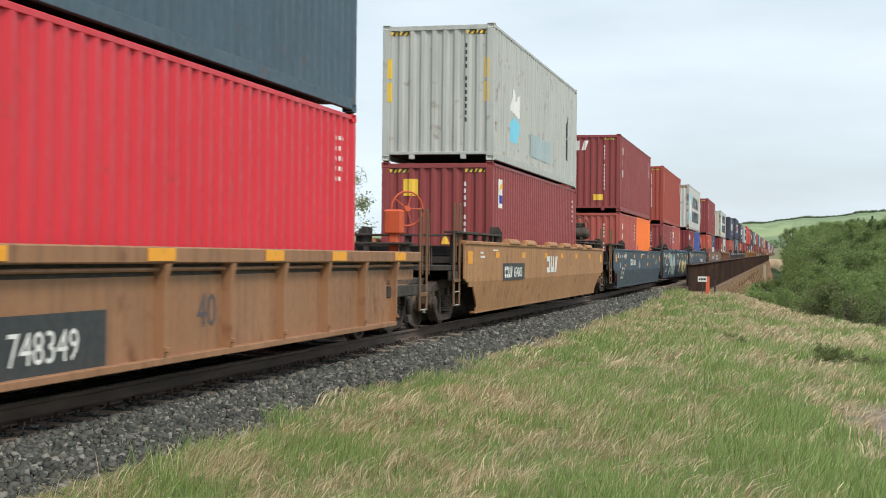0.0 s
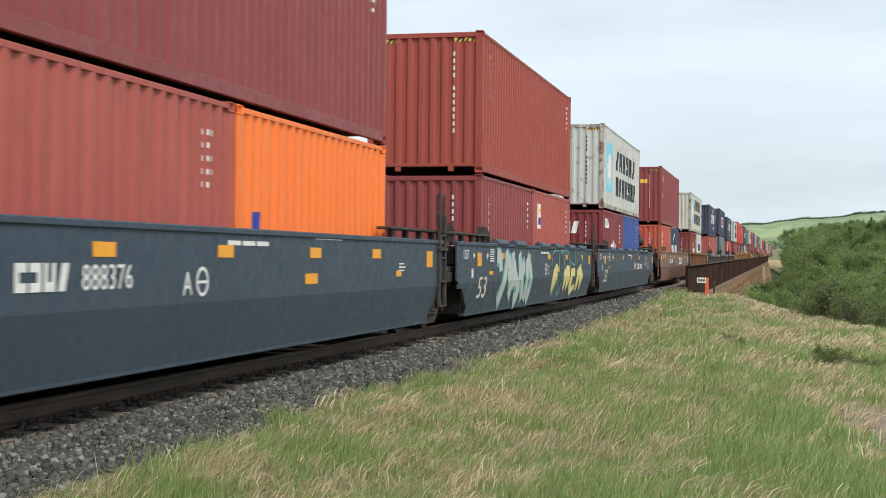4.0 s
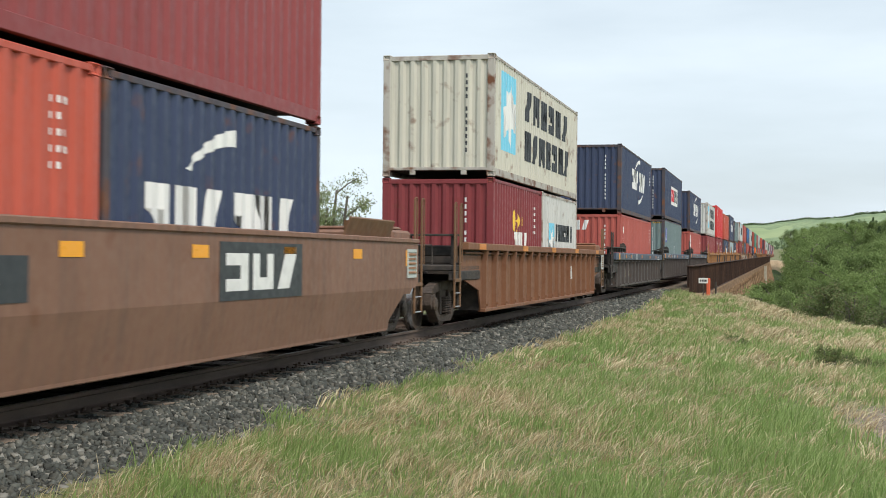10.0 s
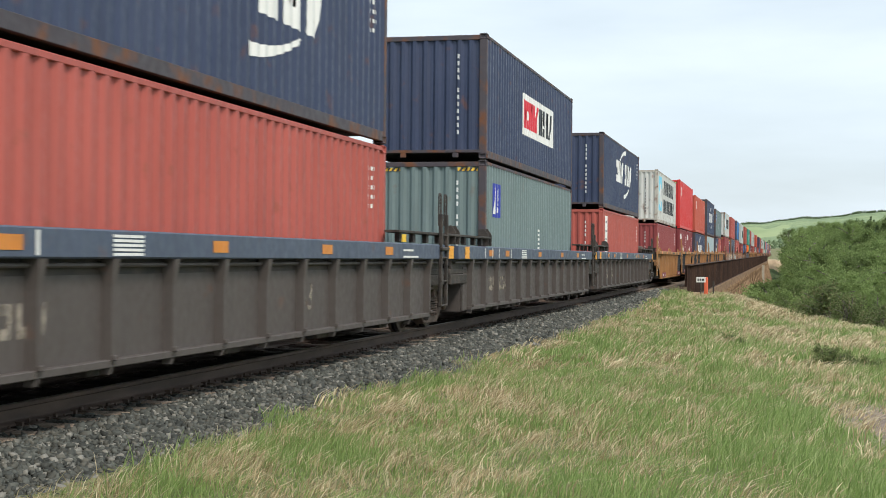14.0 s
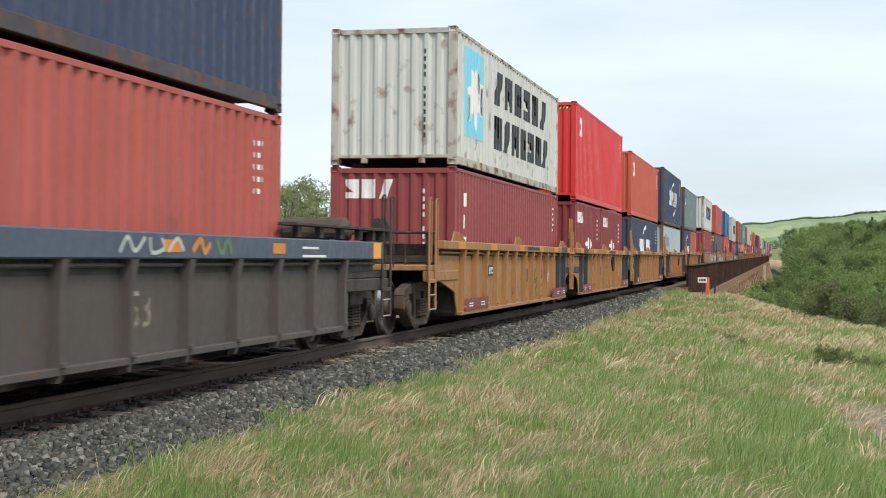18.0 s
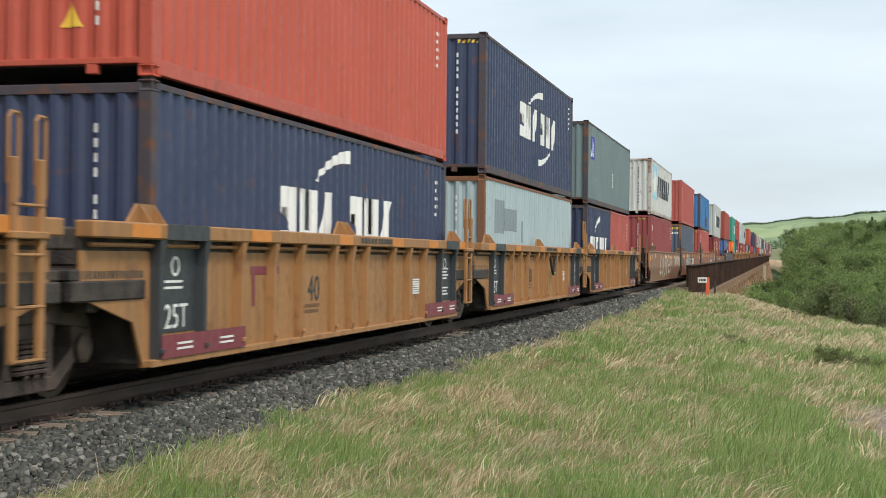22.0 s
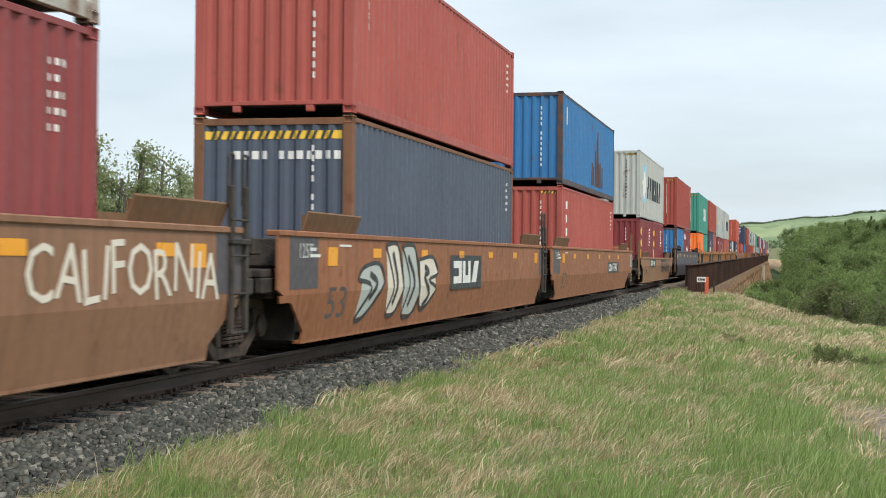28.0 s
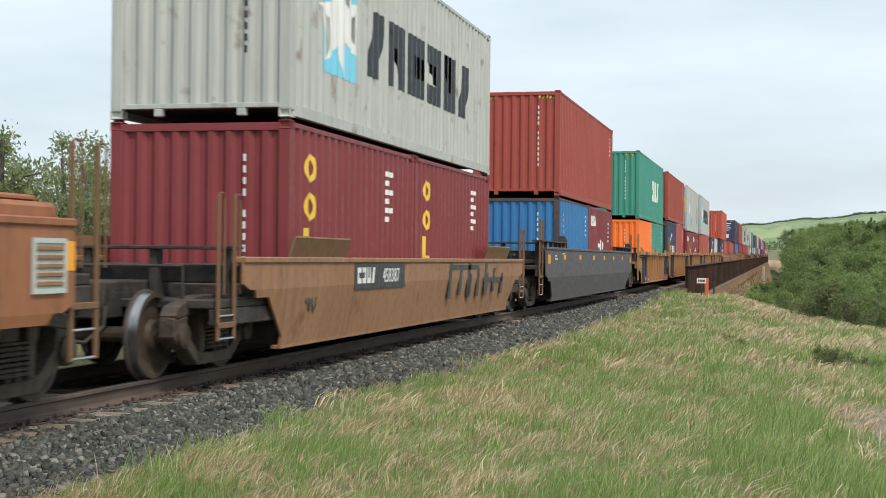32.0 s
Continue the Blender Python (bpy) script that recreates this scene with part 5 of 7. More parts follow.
def wagon_marks(extra, kind):
    """(key, material, mesh, y, z, x) for the side that faces the camera."""
    if kind == "smooth":
        blue = extra in ("u2", "u3", "u4")
        if blue:
            out = reflector_row((-6.65, -3.6, -0.9, 2.0, 4.7) if extra == "u2" else (-5.65, -2.5, 0.37, 3.28, 6.2), 0.42, 0.13, 1.27, 1.524) + reflector_row((-9.75 if extra == "u2" else -7.9, 7.8 if extra != "u4" else 9.1), 0.40, 0.26, 1.13, 1.524)
            out += [("t", MARK_WHITE, word("125T", 0.18), -9.33, 1.27, 1.524), ("s", MARK_WHITE, flat_shapes("blueprint1", [rect(-8.6, 0.04, 0.15, 0.17)] + [rect(-8.45 + 0.62 * k, 0.38, 0.04, 0.12) for k in range(3)] + [rect(-8.40 + 0.62 * k, 0.42, 0.09, 0.07) for k in range(3)] + [rect(-6.9, 0.34 + 0.045 * k, 0.4, 0.022) for k in range(6)] + [rect(-0.85 + 0.42 * k, 0.52, 0.36, 0.05) for k in range(3)] + [rect(-3.0, 0.66, 0.9, 0.03), rect(2.0, 0.62, 1.1, 0.03), rect(5.9, 0.3, 0.3, 0.02), rect(5.9, 0.25, 0.36, 0.02), rect(5.9, 0.2, 0.3, 0.02)]), 0, 0.88, 1.524),
                    ("o", REFLECTOR, flat_shapes("orangeprint", [rect(1.62, 0.05, 0.46, 0.13), rect(5.75, 0.10, 0.3, 0.09), rect(-6.95, 0.06, 0.36, 0.07)]), 0, 0.90, 1.5235)]
            out += [("seal", MARK_WHITE, flat_shapes("seal", ring(0, 0, 0.15, 0.22) + [rect(-0.10, -0.02, 0.2, 0.03)]), {"u2": -1.5, "u3": -0.1}.get(extra, 1.45), 1.03, 1.524), ("b", MARK_WHITE, word({"u2": "A", "u3": "C"}.get(extra, "B"), 0.24), {"u2": -1.97, "u3": 0.14}.get(extra, 1.74), 0.90, 1.524)]
            if extra == "u4":
                out.append(("sq", MARK_WHITE, flat_shapes("squareframe", [rect(6.95, 0, 0.38, 0.025), rect(6.95, 0.27, 0.38, 0.025), rect(6.95, 0.025, 0.025, 0.245), rect(7.305, 0.025, 0.025, 0.245)]), 0, 0.88, 1.524))
        else:
            near_joint, far_joint = extra in ("u16", "u17"), extra in ("u15", "u16")
            out = reflector_row((-5.75, -3.0, -0.3, 2.3, 4.9) if near_joint else (-7.05, -4.1, -1.1, 1.5, 4.1, 6.8), 0.40, 0.13, 1.27, 1.524) + reflector_row((-7.8 if near_joint else -9.6, 7.56 if far_joint else 9.5), 0.40, 0.24, 1.16, 1.524)
            if near_joint:
                out += [("g", PAINT["plum"], flat_shapes("nearplate", [rect(-9.42, 0, 1.04, 0.64)]), 0, 0.885, 1.521), ("gt", SPRAY_GREY, word("125T", 0.19), -9.12, 1.26, 1.524)]
            if far_joint:
                out += [("g", PAINT["plum"], flat_shapes("farplate", [rect(8.02, 0, 0.69, 0.64)]), 0, 0.885, 1.521)]
            out += [("b", MARK_WHITE, flat_shapes("smallprint", [rect(-7.5, 0.56, 0.5, 0.03), rect(-8.7, 0.5, 0.25, 0.04), rect(-8.7, 0.42, 0.4, 0.04)]), 0, 0.85, 1.524)]
        if extra != "u1":
            out.append(("tilted", SPRAY_WHITE if blue else PAINT["plum"], word("53", 0.44), -8.0, 0.52 if blue else 0.48, 1.470 if blue else 1.462))
        number = {"u1": "654800", "u2": "888376", "u4": "888376", "u5": "645908", "u17": "726861"}.get(extra)
        if number:
            y = {"u1": -6.3, "u4": 2.55, "u2": -5.05, "u17": 2.15}.get(extra, -4.65)
            wide = 1.24 if extra in ("u5", "u17") else 1.0
            if extra in ("u1", "u5", "u17"):
                out.append(("np", MARK_BLACK, flat_shapes("numberpanel%g" % wide, [rect(-0.16 * wide, -0.06, 2.48 * wide, 0.36)]), y, 0.86 if extra in ("u1", "u17") else 0.98, 1.524))
            z = 0.86 if extra in ("u1", "u17") else 0.88 if extra == "u4" else 0.99
            out.append(("nb", MARK_WHITE, flat_shapes("fourblocks%g" % wide, block_word(0, 0, 0.88 * wide, 0.23, 4, 0.2)), y, z, 1.527))
            out.append(("n", MARK_WHITE, word(number, 0.23 if wide == 1 else 0.28), y + 1.05 * wide, z, 1.527))
        if extra in ("u1", "u5", "u16"):
            y = {"u16": -0.95, "u1": -0.95}.get(extra, 2.15)
            if extra != "u1":
                out.append(("lp", MARK_BLACK, flat_shapes("logopanel", [rect(-0.22, -0.1, 2.58, 0.60)]) if extra == "u16" else flat_shapes("logopanel1", [rect(-0.16, -0.1, 2.54, 0.62)]), y, 0.82 if extra == "u16" else 0.92, 1.524))
            if extra == "u16":
                out.append(("l", MARK_WHITE, flat_shapes("threeblocks3", block_word(0, 0, 2.2, 0.40, 3, 0.12)), y, 0.82, 1.527))
            else:
                out.append(("l", MARK_WHITE, flat_shapes("threeblocks" + extra, block_word(0, 0, 1.75 if extra == "u1" else 2.3, 0.40, 3, 0.18)), y, 0.92, 1.527))
        return out
    if kind == "ribbed40":
        out = [("p", MARK_PLUM, flat_shapes("plumplates", [rect(-6.1, 0, 2.12, 0.22), rect(3.92, 0, 2.2, 0.22)]), 0, 0.31, 1.503), ("pw", MARK_WHITE, flat_shapes("plumprint", [rect(y, 0.07 + 0.05 * i, 0.36, 0.022) for y in (-5.75, -4.7, 4.7, 5.6) for i in range(2)]), 0, 0.31, 1.507),
               ("k", MARK_BLACK, flat_shapes("blackbands", [rect(-6.05, 0, 1.15, 0.92), rect(5.08, 0, 1.25, 0.92)]), 0, 0.54, 1.404), ("25", MARK_WHITE, word("25T", 0.25), -5.84, 0.58, 1.407), ("40", MARK_BLACK, word("40", 0.34), -1.66, 0.73, 1.405), ("40p", PAINT["guide_brown"], flat_shapes("lengthprint", [rect(-1.75, 0, 0.55, 0.035), rect(-1.75, -0.07, 0.5, 0.035)]), 0, 0.66, 1.405),
               ("kw", MARK_WHITE, flat_shapes("bandprint", [rect(5.35, 0.08 + 0.055 * i, 0.5 - 0.1 * (i % 2), 0.025) for i in range(9) if i not in (3, 4)] + [rect(-5.85, 0.40 + 0.06 * i, 0.42, 0.025) for i in range(2)]), 0, 0.56, 1.407), ("ks", MARK_WHITE, flat_shapes("bandseal", ring(5.6, 0.62, 0.10, 0.3) + ring(-5.6, 0.62, 0.10, 0.3)), 0, 0.56, 1.407),
               ("w", MARK_WHITE, flat_shapes("noticebars", [rect(0, 0.036 * i, 0.42, 0.026) for i in range(7)]), 3.44, 0.70, 1.404),
               ("o", MARK_BLACK, flat_shapes("ownerbars", [rect(0.16 * i, 0, 0.11, 0.07) for i in range(5)] + [rect(0.86 + 0.12 * i, 0, 0.08, 0.07) for i in range(6)]), 0.2, 1.475, 1.534),
               *reflector_row((-6.5, -3.6, -0.5, 2.1, 4.3, 6.5), 0.6, 0.12, 1.445, 1.534, REFLECTOR_WORN), ("ok", MARK_BLACK, flat_shapes("chordblack", [rect(-6.05, 0, 1.0, 0.146), rect(5.25, 0, 0.95, 0.146)]), 0, 1.432, 1.533)]
        if extra == "y10":
            swap = {"k": ("k", MARK_BLACK, flat_shapes("onebandfar", [rect(5.08, 0, 1.25, 0.92)]), 0, 0.54, 1.404), "ok": ("ok", MARK_BLACK, flat_shapes("onechordfar", [rect(5.25, 0, 0.95, 0.146)]), 0, 1.432, 1.533), "ks": ("ks", MARK_WHITE, flat_shapes("oneseal", ring(5.6, 0.62, 0.10, 0.3)), 0, 0.56, 1.407)}
            out = [swap.get(row[0], row) for row in out if row[0] not in ("25", "kw", "40", "40p")]
            out.append(("40", MARK_BLACK, word("40", 0.36), 0.46, 0.72, 1.405))
            out += [("np", MARK_BLACK, flat_shapes("smallnumber", [rect(-3.55, 0, 0.9, 0.22)]), 0, 0.92, 1.404), ("nw", MARK_WHITE, flat_shapes("smallnumberblocks", block_word(-3.5, 0.04, 0.8, 0.14, 6, 0.25)), 0, 0.92, 1.408)]
        if extra in ("y11", "y12"):
            out.append(("t", MARK_PLUM, flat_shapes("logobars", [rect(0, 0, 0.9, 0.09), rect(0.05, -0.35, 0.09, 0.35), rect(0.72, -0.35, 0.09, 0.35)]), -3.6, 1.08, 1.404))
        return out
    if kind == "blue_chord":
        return [*reflector_row((-7.0, -5.3, -1.2, 2.3, 5.2), 0.40, 0.12, 1.315, 1.534, REFLECTOR_WORN), *reflector_row((-9.2, 9.2), 0.36, 0.22, 1.265, 1.534), ("w", MARK_WHITE, flat_shapes("blueprint", [rect(y, 0.0, 0.05, 0.2) for y in (-7.6, -6.9, -6.2, -4.9)] + [rect(-3.6, 0.04 * i, 0.6, 0.025) for i in range(5)] + [rect(6.0, 0.0, 0.9, 0.03), rect(6.0, 0.1, 0.6, 0.03)]), 0, 1.275, 1.534),
                ("53", FADED_PALE, word("53", 0.36), 1.65, 0.62, 1.404), ("n", FADED_PALE, flat_shapes("faintnumber", block_word(0, 0, 2.2, 0.28, 8, 0.25)), -6.6, 0.62, 1.404)]
    if kind == "low48":
        return [("np", MARK_BLACK, flat_shapes("numberpanel2", [rect(-0.12, -0.07, 2.6, 0.36)]), -4.2, 0.92, 1.524), ("nb", MARK_WHITE, flat_shapes("fourblocks2", block_word(0, 0, 0.9, 0.22, 4, 0.2)), -4.2, 0.93, 1.527), ("n", MARK_WHITE, word("458387", 0.22), -2.95, 0.93, 1.527), ("40", MARK_BLACK, word("40", 0.34), -6.3, 0.62, 1.50), ("g", MARK_BLACK, flat_shapes("darkscrawl", [[(0.5 * i + 0.3 * (i % 3), 0.05 * (i % 2)), (0.5 * i + 0.3 * (i % 3) + 0.22, 0.05 * (i % 2)), (0.5 * i + 0.3 * (i % 3) + 0.42, 0.62 - 0.1 * (i % 3)), (0.5 * i + 0.3 * (i % 3) + 0.22, 0.62 - 0.1 * (i % 3))] for i in range(9)] + [rect(0.2, 0.5, 2.4, 0.09), rect(3.0, 0.25, 1.9, 0.09)]), 1.1, 0.58, 1.524)]
    if kind == "ribbed48":
        return [("np", MARK_BLACK, flat_shapes("numberpanel3", [rect(-1.0, -0.10, 2.7, 0.56)]), -3.55, 0.34, 1.404), ("n", MARK_WHITE, word("748349", 0.28), -3.48, 0.40, 1.407), ("40", PAINT["plum"], word("40", 0.36), 0.12, 0.55, 1.404), *reflector_row((-4, -1, 2, 4.4, 7.4), 0.6, 0.12, 1.225, 1.534)]
    return [*reflector_row((-8.6, -4, 0, 4, 8.4), 0.6, 0.11, 1.455, 1.534, REFLECTOR_WORN), ("l", MARK_WHITE, flat_shapes("threeblocks2", block_word(0, 0, 1.5, 0.36, 3, 0.2)), 3.3, 0.74, 1.404)]


WAGON = {}
# how far a well stands off its load, where the load is not in the well's middle
SHIFT = {"u2": -0.11, "u3": 0.22, "u4": -0.11, "u15": 0.06, "u16": -0.11, "u17": 0.06}
FRAMES = {"cream": "worn_white", "white": "worn_white", "pale_grey": "wagon_rust", "navy": "worn_navy", "blue": "worn_navy", "slate": "wagon_rust", "grey_green": "worn_navy"}
for at, kind, colour, near, far, low, high, extra in UNITS:
    car = wagon(kind, at + L40 / 2 - (SET_BACK if "joint" in (near, far) else 0.0) + SHIFT.get(extra, 0.0), colour, near, far, "%s %s under containers" % (WAGON_COLOURS[colour], WAGON_NAMES[kind]), "wagons of the train",
          hood=extra in ("u17", "u5", "u6"), plain_near=extra == "y10", tank=extra in ("u1", "u4", "u9"), brake={"u0": PAINT["brake_red"]}.get(extra), marks=wagon_marks(extra, kind) if at < 545 else (), caps=extra in ("u1", "u3", "u4"), lean=at > 495)
    WAGON[extra] = car
    y = at
    for length, tall, c, mk in low:
        box_at = Vector((0, y, FLOOR))
        MOVERS.append((container(length, tall, c, box_at, livery(mk, length, tall), "%s %s container %s" % (NAMES[c], "short" if length < 7 else "long", LOOK[mk]), "containers of the train", FRAMES.get(c), False, at > 495), box_at))
        y += length + 0.076
    if high:
        tall, c, mk = high
        box_at = Vector((0, at, FLOOR + low[0][1] + GAP))
        MOVERS.append((container(L40, tall, c, box_at, livery(mk, L40, tall), "%s long container %s" % (NAMES[c], LOOK[mk]), "containers of the train", FRAMES.get(c), True, at > 495), box_at))


# ---------------------------------------------------------------- sprayed pictures on three wagons
def columns(y0, y1, z0, z1, shapes, line=0):
    """Shapes in a unit square, brought to that part of a wagon's side; as strokes if a line width is given."""
    out = [[(y0 + (y1 - y0) * a, z0 + (z1 - z0) * b) for a, b in o] for o in shapes]
    return [stroke(o, line) for o in out] if line else out


SILVER_LINES = [
    [(-6.21, 1.34), (-5.87, 1.29), (-5.79, 1.02)],
    [(-5.23, 1.45), (-5.18, 1.19), (-5.48, 0.73), (-5.88, 0.36)],
    [(-5.15, 1.23), (-4.82, 1.19), (-4.76, 0.98), (-5.03, 0.85)],
    [(-4.47, 1.42), (-4.46, 1.01), (-4.76, 0.45)],
    [(-4.34, 1.19), (-4.13, 0.85), (-3.69, 0.61), (-4.12, 0.34)],
    [(-4.65, 0.8), (-4.04, 0.85)],
    [(-3.71, 1.41), (-3.61, 1.14), (-3.42, 0.83), (-3.12, 0.39)],
    [(-3.05, 1.14), (-3.79, 0.92)],
    [(-2.75, 1.28), (-2.32, 1.01), (-2.26, 0.67), (-2.57, 0.33)],
    [(-2.90, 1.26), (-2.74, 0.89), (-2.88, 0.33)]]
DARK_TOPS = [
    [(1.00, 1.41), (1.86, 1.46), (1.79, 1.2), (1.34, 1.12), (1.03, 1.06)],
    [(1.99, 1.38), (2.66, 1.37), (2.57, 1.11), (2.38, 1.13), (2.22, 0.98), (1.98, 1.0)],
    [(2.89, 1.41), (3.57, 1.48), (3.78, 1.16), (3.33, 1.1), (2.93, 0.97)],
    [(3.64, 1.44), (4.82, 1.5), (4.76, 1.08), (4.19, 1.14), (3.78, 1.16)],
    [(5.29, 1.31), (5.76, 1.54), (6.28, 1.15), (5.78, 1.13), (5.30, 0.99)]]
YELLOW_TIPS = [
    [(1.53, 1.17), (1.79, 1.11), (1.65, 0.77), (1.02, 0.38), (0.83, 0.76), (1.10, 1.0)],
    [(2.79, 0.93), (3.33, 1.12), (3.81, 1.09), (3.92, 0.74), (3.41, 0.42), (3.25, 0.72), (2.98, 0.42), (2.80, 0.52)],
    [(4.12, 1.02), (4.84, 1.05), (4.84, 0.79), (4.48, 0.82), (4.20, 0.5), (5.00, 0.61), (5.00, 0.46), (4.21, 0.28), (3.86, 0.56)],
    [(5.19, 0.96), (5.94, 1.15), (6.47, 0.77), (5.97, 0.37), (5.79, 0.74), (5.32, 0.37), (5.16, 0.41)]]
CYAN_LINES = [
    [(0.82, 1.09), (1.00, 1.45), (1.89, 1.46), (1.79, 0.97), (1.54, 0.96)],
    [(0.83, 0.76), (1.02, 0.35), (1.75, 0.77)],
    [(1.95, 1.01), (2.04, 1.51), (2.37, 1.43), (2.65, 1.52), (2.73, 0.95), (2.02, 0.34), (1.85, 0.81)],
    [(2.80, 0.52), (2.89, 1.43), (3.51, 1.46), (3.89, 1.12), (4.04, 1.54), (4.82, 1.51), (4.76, 1.13), (4.12, 1.19)],
    [(5.16, 0.41), (5.21, 1.16), (5.76, 1.59), (6.37, 1.15)],
    [(3.86, 0.56), (4.14, 0.29)]]
spray(WAGON["u3"], SPRAY_CYAN, [stroke(o, 0.44) for o in SILVER_LINES], 0.004)
spray(WAGON["u3"], SPRAY_GREY, [stroke(o, 0.30) for o in SILVER_LINES], 0.011)
spray(WAGON["u3"], MARK_BLACK, DARK_TOPS, 0.004)
spray(WAGON["u3"], SPRAY_CREAM, YELLOW_TIPS, 0.008)
spray(WAGON["u3"], SPRAY_CYAN, [stroke(o, 0.05) for o in CYAN_LINES], 0.011)
pale = [[(0.0, 0.55), (0.05, 0.70), (0.22, 0.75), (0.28, 0.5), (0.10, 0.1), (0.0, 0.06), (0.14, 0.45)], [(0.30, 0.98), (0.44, 1.0), (0.52, 0.4), (0.44, 0.08), (0.34, 0.08), (0.40, 0.45)],
        [(0.50, 0.98), (0.66, 0.98), (0.74, 0.3), (0.66, 0.02), (0.54, 0.04), (0.60, 0.5)], [(0.72, 0.8), (0.92, 0.84), (1.0, 0.6), (0.86, 0.5), (0.98, 0.36), (0.84, 0.1), (0.76, 0.14)]]
spray(WAGON["u16"], SPRAY_GREY, columns(-6.65, -2.1, 0.36, 1.46, pale[::2]))
spray(WAGON["u16"], SPRAY_WHITE, columns(-6.65, -2.1, 0.36, 1.46, pale[1::2]))
spray(WAGON["u16"], MARK_BLACK, columns(-6.65, -2.1, 0.36, 1.46, [o + o[:1] for o in pale], 0.06), 0.009)
spray(WAGON["u16"], MARK_BLACK, columns(-6.65, -2.1, 0.36, 1.46, [[(0.12, 0.62), (0.2, 0.5), (0.12, 0.3)], [(0.38, 0.9), (0.44, 0.5), (0.40, 0.2)], [(0.57, 0.85), (0.66, 0.5), (0.60, 0.15)], [(0.80, 0.7), (0.86, 0.62), (0.80, 0.55), (0.88, 0.3), (0.80, 0.12)]], 0.09), 0.012)
# white scrawls: a word, and lines that no one can read
for ch, a in word("CALIFORNIA", 0.50):
    ob = place("letter", ch, SPRAY_WHITE, [c for c in WAGON["u15"].children if c.name.startswith("side_panel")][0], "", Matrix.Translation((1.525, 4.25 + SET_BACK + 0.98 * a, 0.90 + 0.05 * math.sin(5 * a))) @ SIDE_ON @ Matrix.Rotation(0.12 * math.sin(9 * a), 4, "Z"))
spray(WAGON["u15"], SPRAY_WHITE, [stroke([(0.5, 1.3), (0.1, 1.38), (-0.1, 1.05), (0.1, 0.88), (0.45, 0.95)], 0.08), stroke([(0.6, 1.36), (0.62, 0.98), (0.95, 1.0), (0.98, 1.40)], 0.07), stroke([(1.15, 1.4), (1.2, 0.95), (1.25, 1.15), (1.6, 1.36)], 0.07), stroke([(1.25, 1.15), (1.6, 0.9)], 0.07),
                                  stroke([(1.85, 1.36), (1.9, 0.92), (2.2, 1.05), (1.95, 1.2), (2.25, 1.35)], 0.08), stroke([(2.45, 1.36), (2.7, 1.3), (2.6, 1.1), (2.5, 0.98)], 0.06), stroke([(0.3, 0.74), (1.0, 0.55), (1.9, 0.72)], 0.10), stroke([(-1.6, 1.40), (-1.5, 0.5), (-1.9, 0.42)], 0.16), stroke([(-2.0, 1.38), (-1.2, 1.34)], 0.14),
                                  stroke([(-0.9, 1.35), (-0.95, 0.5)], 0.15), stroke([(-0.9, 0.95), (-0.4, 1.25)], 0.12), stroke([(-0.9, 0.9), (-0.35, 0.45)], 0.12), stroke([(-3.0, 1.35), (-2.8, 0.45), (-2.5, 1.3)], 0.13), stroke([(-4.4, 1.3), (-4.6, 0.7), (-3.6, 0.6), (-3.7, 1.3)], 0.12)])
spray(WAGON["y10"], FADED_GREEN, [stroke([(1.00, 1.10), (1.30, 0.98), (1.05, 0.85), (1.40, 0.72), (1.10, 0.55)], 0.12), stroke([(1.55, 1.08), (1.45, 0.75), (1.80, 0.78), (1.60, 0.5), (1.85, 0.42)], 0.12), stroke([(1.90, 0.95), (1.85, 0.6), (2.05, 0.45)], 0.10), stroke([(1.15, 0.42), (1.45, 0.36), (1.75, 0.40)], 0.05), stroke([(2.15, 0.72), (2.35, 0.62), (2.50, 0.70)], 0.10)], -0.108, 0.2)
spray(WAGON["y10"], FADED_BLUE, [stroke([(2.15, 1.06), (2.32, 0.94), (2.50, 0.80)], 0.10)], -0.104, 0.2)
spray(WAGON["y10"], FADED_RED, [stroke([(2.50, 1.06), (2.32, 0.92), (2.15, 0.80)], 0.10)], -0.100, 0.2)
for key in ("y11", "y13"):
    hose = tube(bmesh.new(), [(1.47, 1.05, 1.33), (1.49, 1.22, 1.05), (1.49, 1.40, 0.90), (1.49, 1.54, 0.92), (1.49, 1.77, 1.15), (1.47, 2.04, 1.38)], 0.035, 7)
    part("air_hose", hose, STEEL_DARK, WAGON[key], "dark hanging air hose")
    part("hose_clip", boxes((1.46, 1.53, 1.40, 1.58, 0.87, 0.95), bevel=0.015), MARK_GREEN, WAGON[key], "green hose clip")
spray(WAGON["u9"], SPRAY_GREY, [stroke([(1.2, 1.31), (1.35, 1.45), (1.5, 1.32), (1.7, 1.45)], 0.04), stroke([(1.8, 1.45), (1.85, 1.31), (2.1, 1.35), (2.05, 1.45)], 0.04), stroke([(2.2, 1.32), (2.4, 1.45), (2.55, 1.33)], 0.04)], 0.016)
spray(WAGON["u9"], REFLECTOR_WORN, [stroke([(2.75, 1.33), (2.95, 1.44), (3.05, 1.32), (3.2, 1.41)], 0.07)], 0.018)
spray(WAGON["u9"], MARK_GREEN, [stroke([(3.35, 1.45), (3.5, 1.31), (3.65, 1.45), (3.75, 1.31)], 0.05)], 0.016)


# ---------------------------------------------------------------- land
def ease(a, b, v):
    t = np.clip((v - a) / (b - a), 0, 1)
    return t * t * (3 - 2 * t)


BRIDGE_A, BRIDGE_B = 73.0, 473.0


BARE = (8.34, 15.6)     # a bald patch of soil at the edge of the terrace


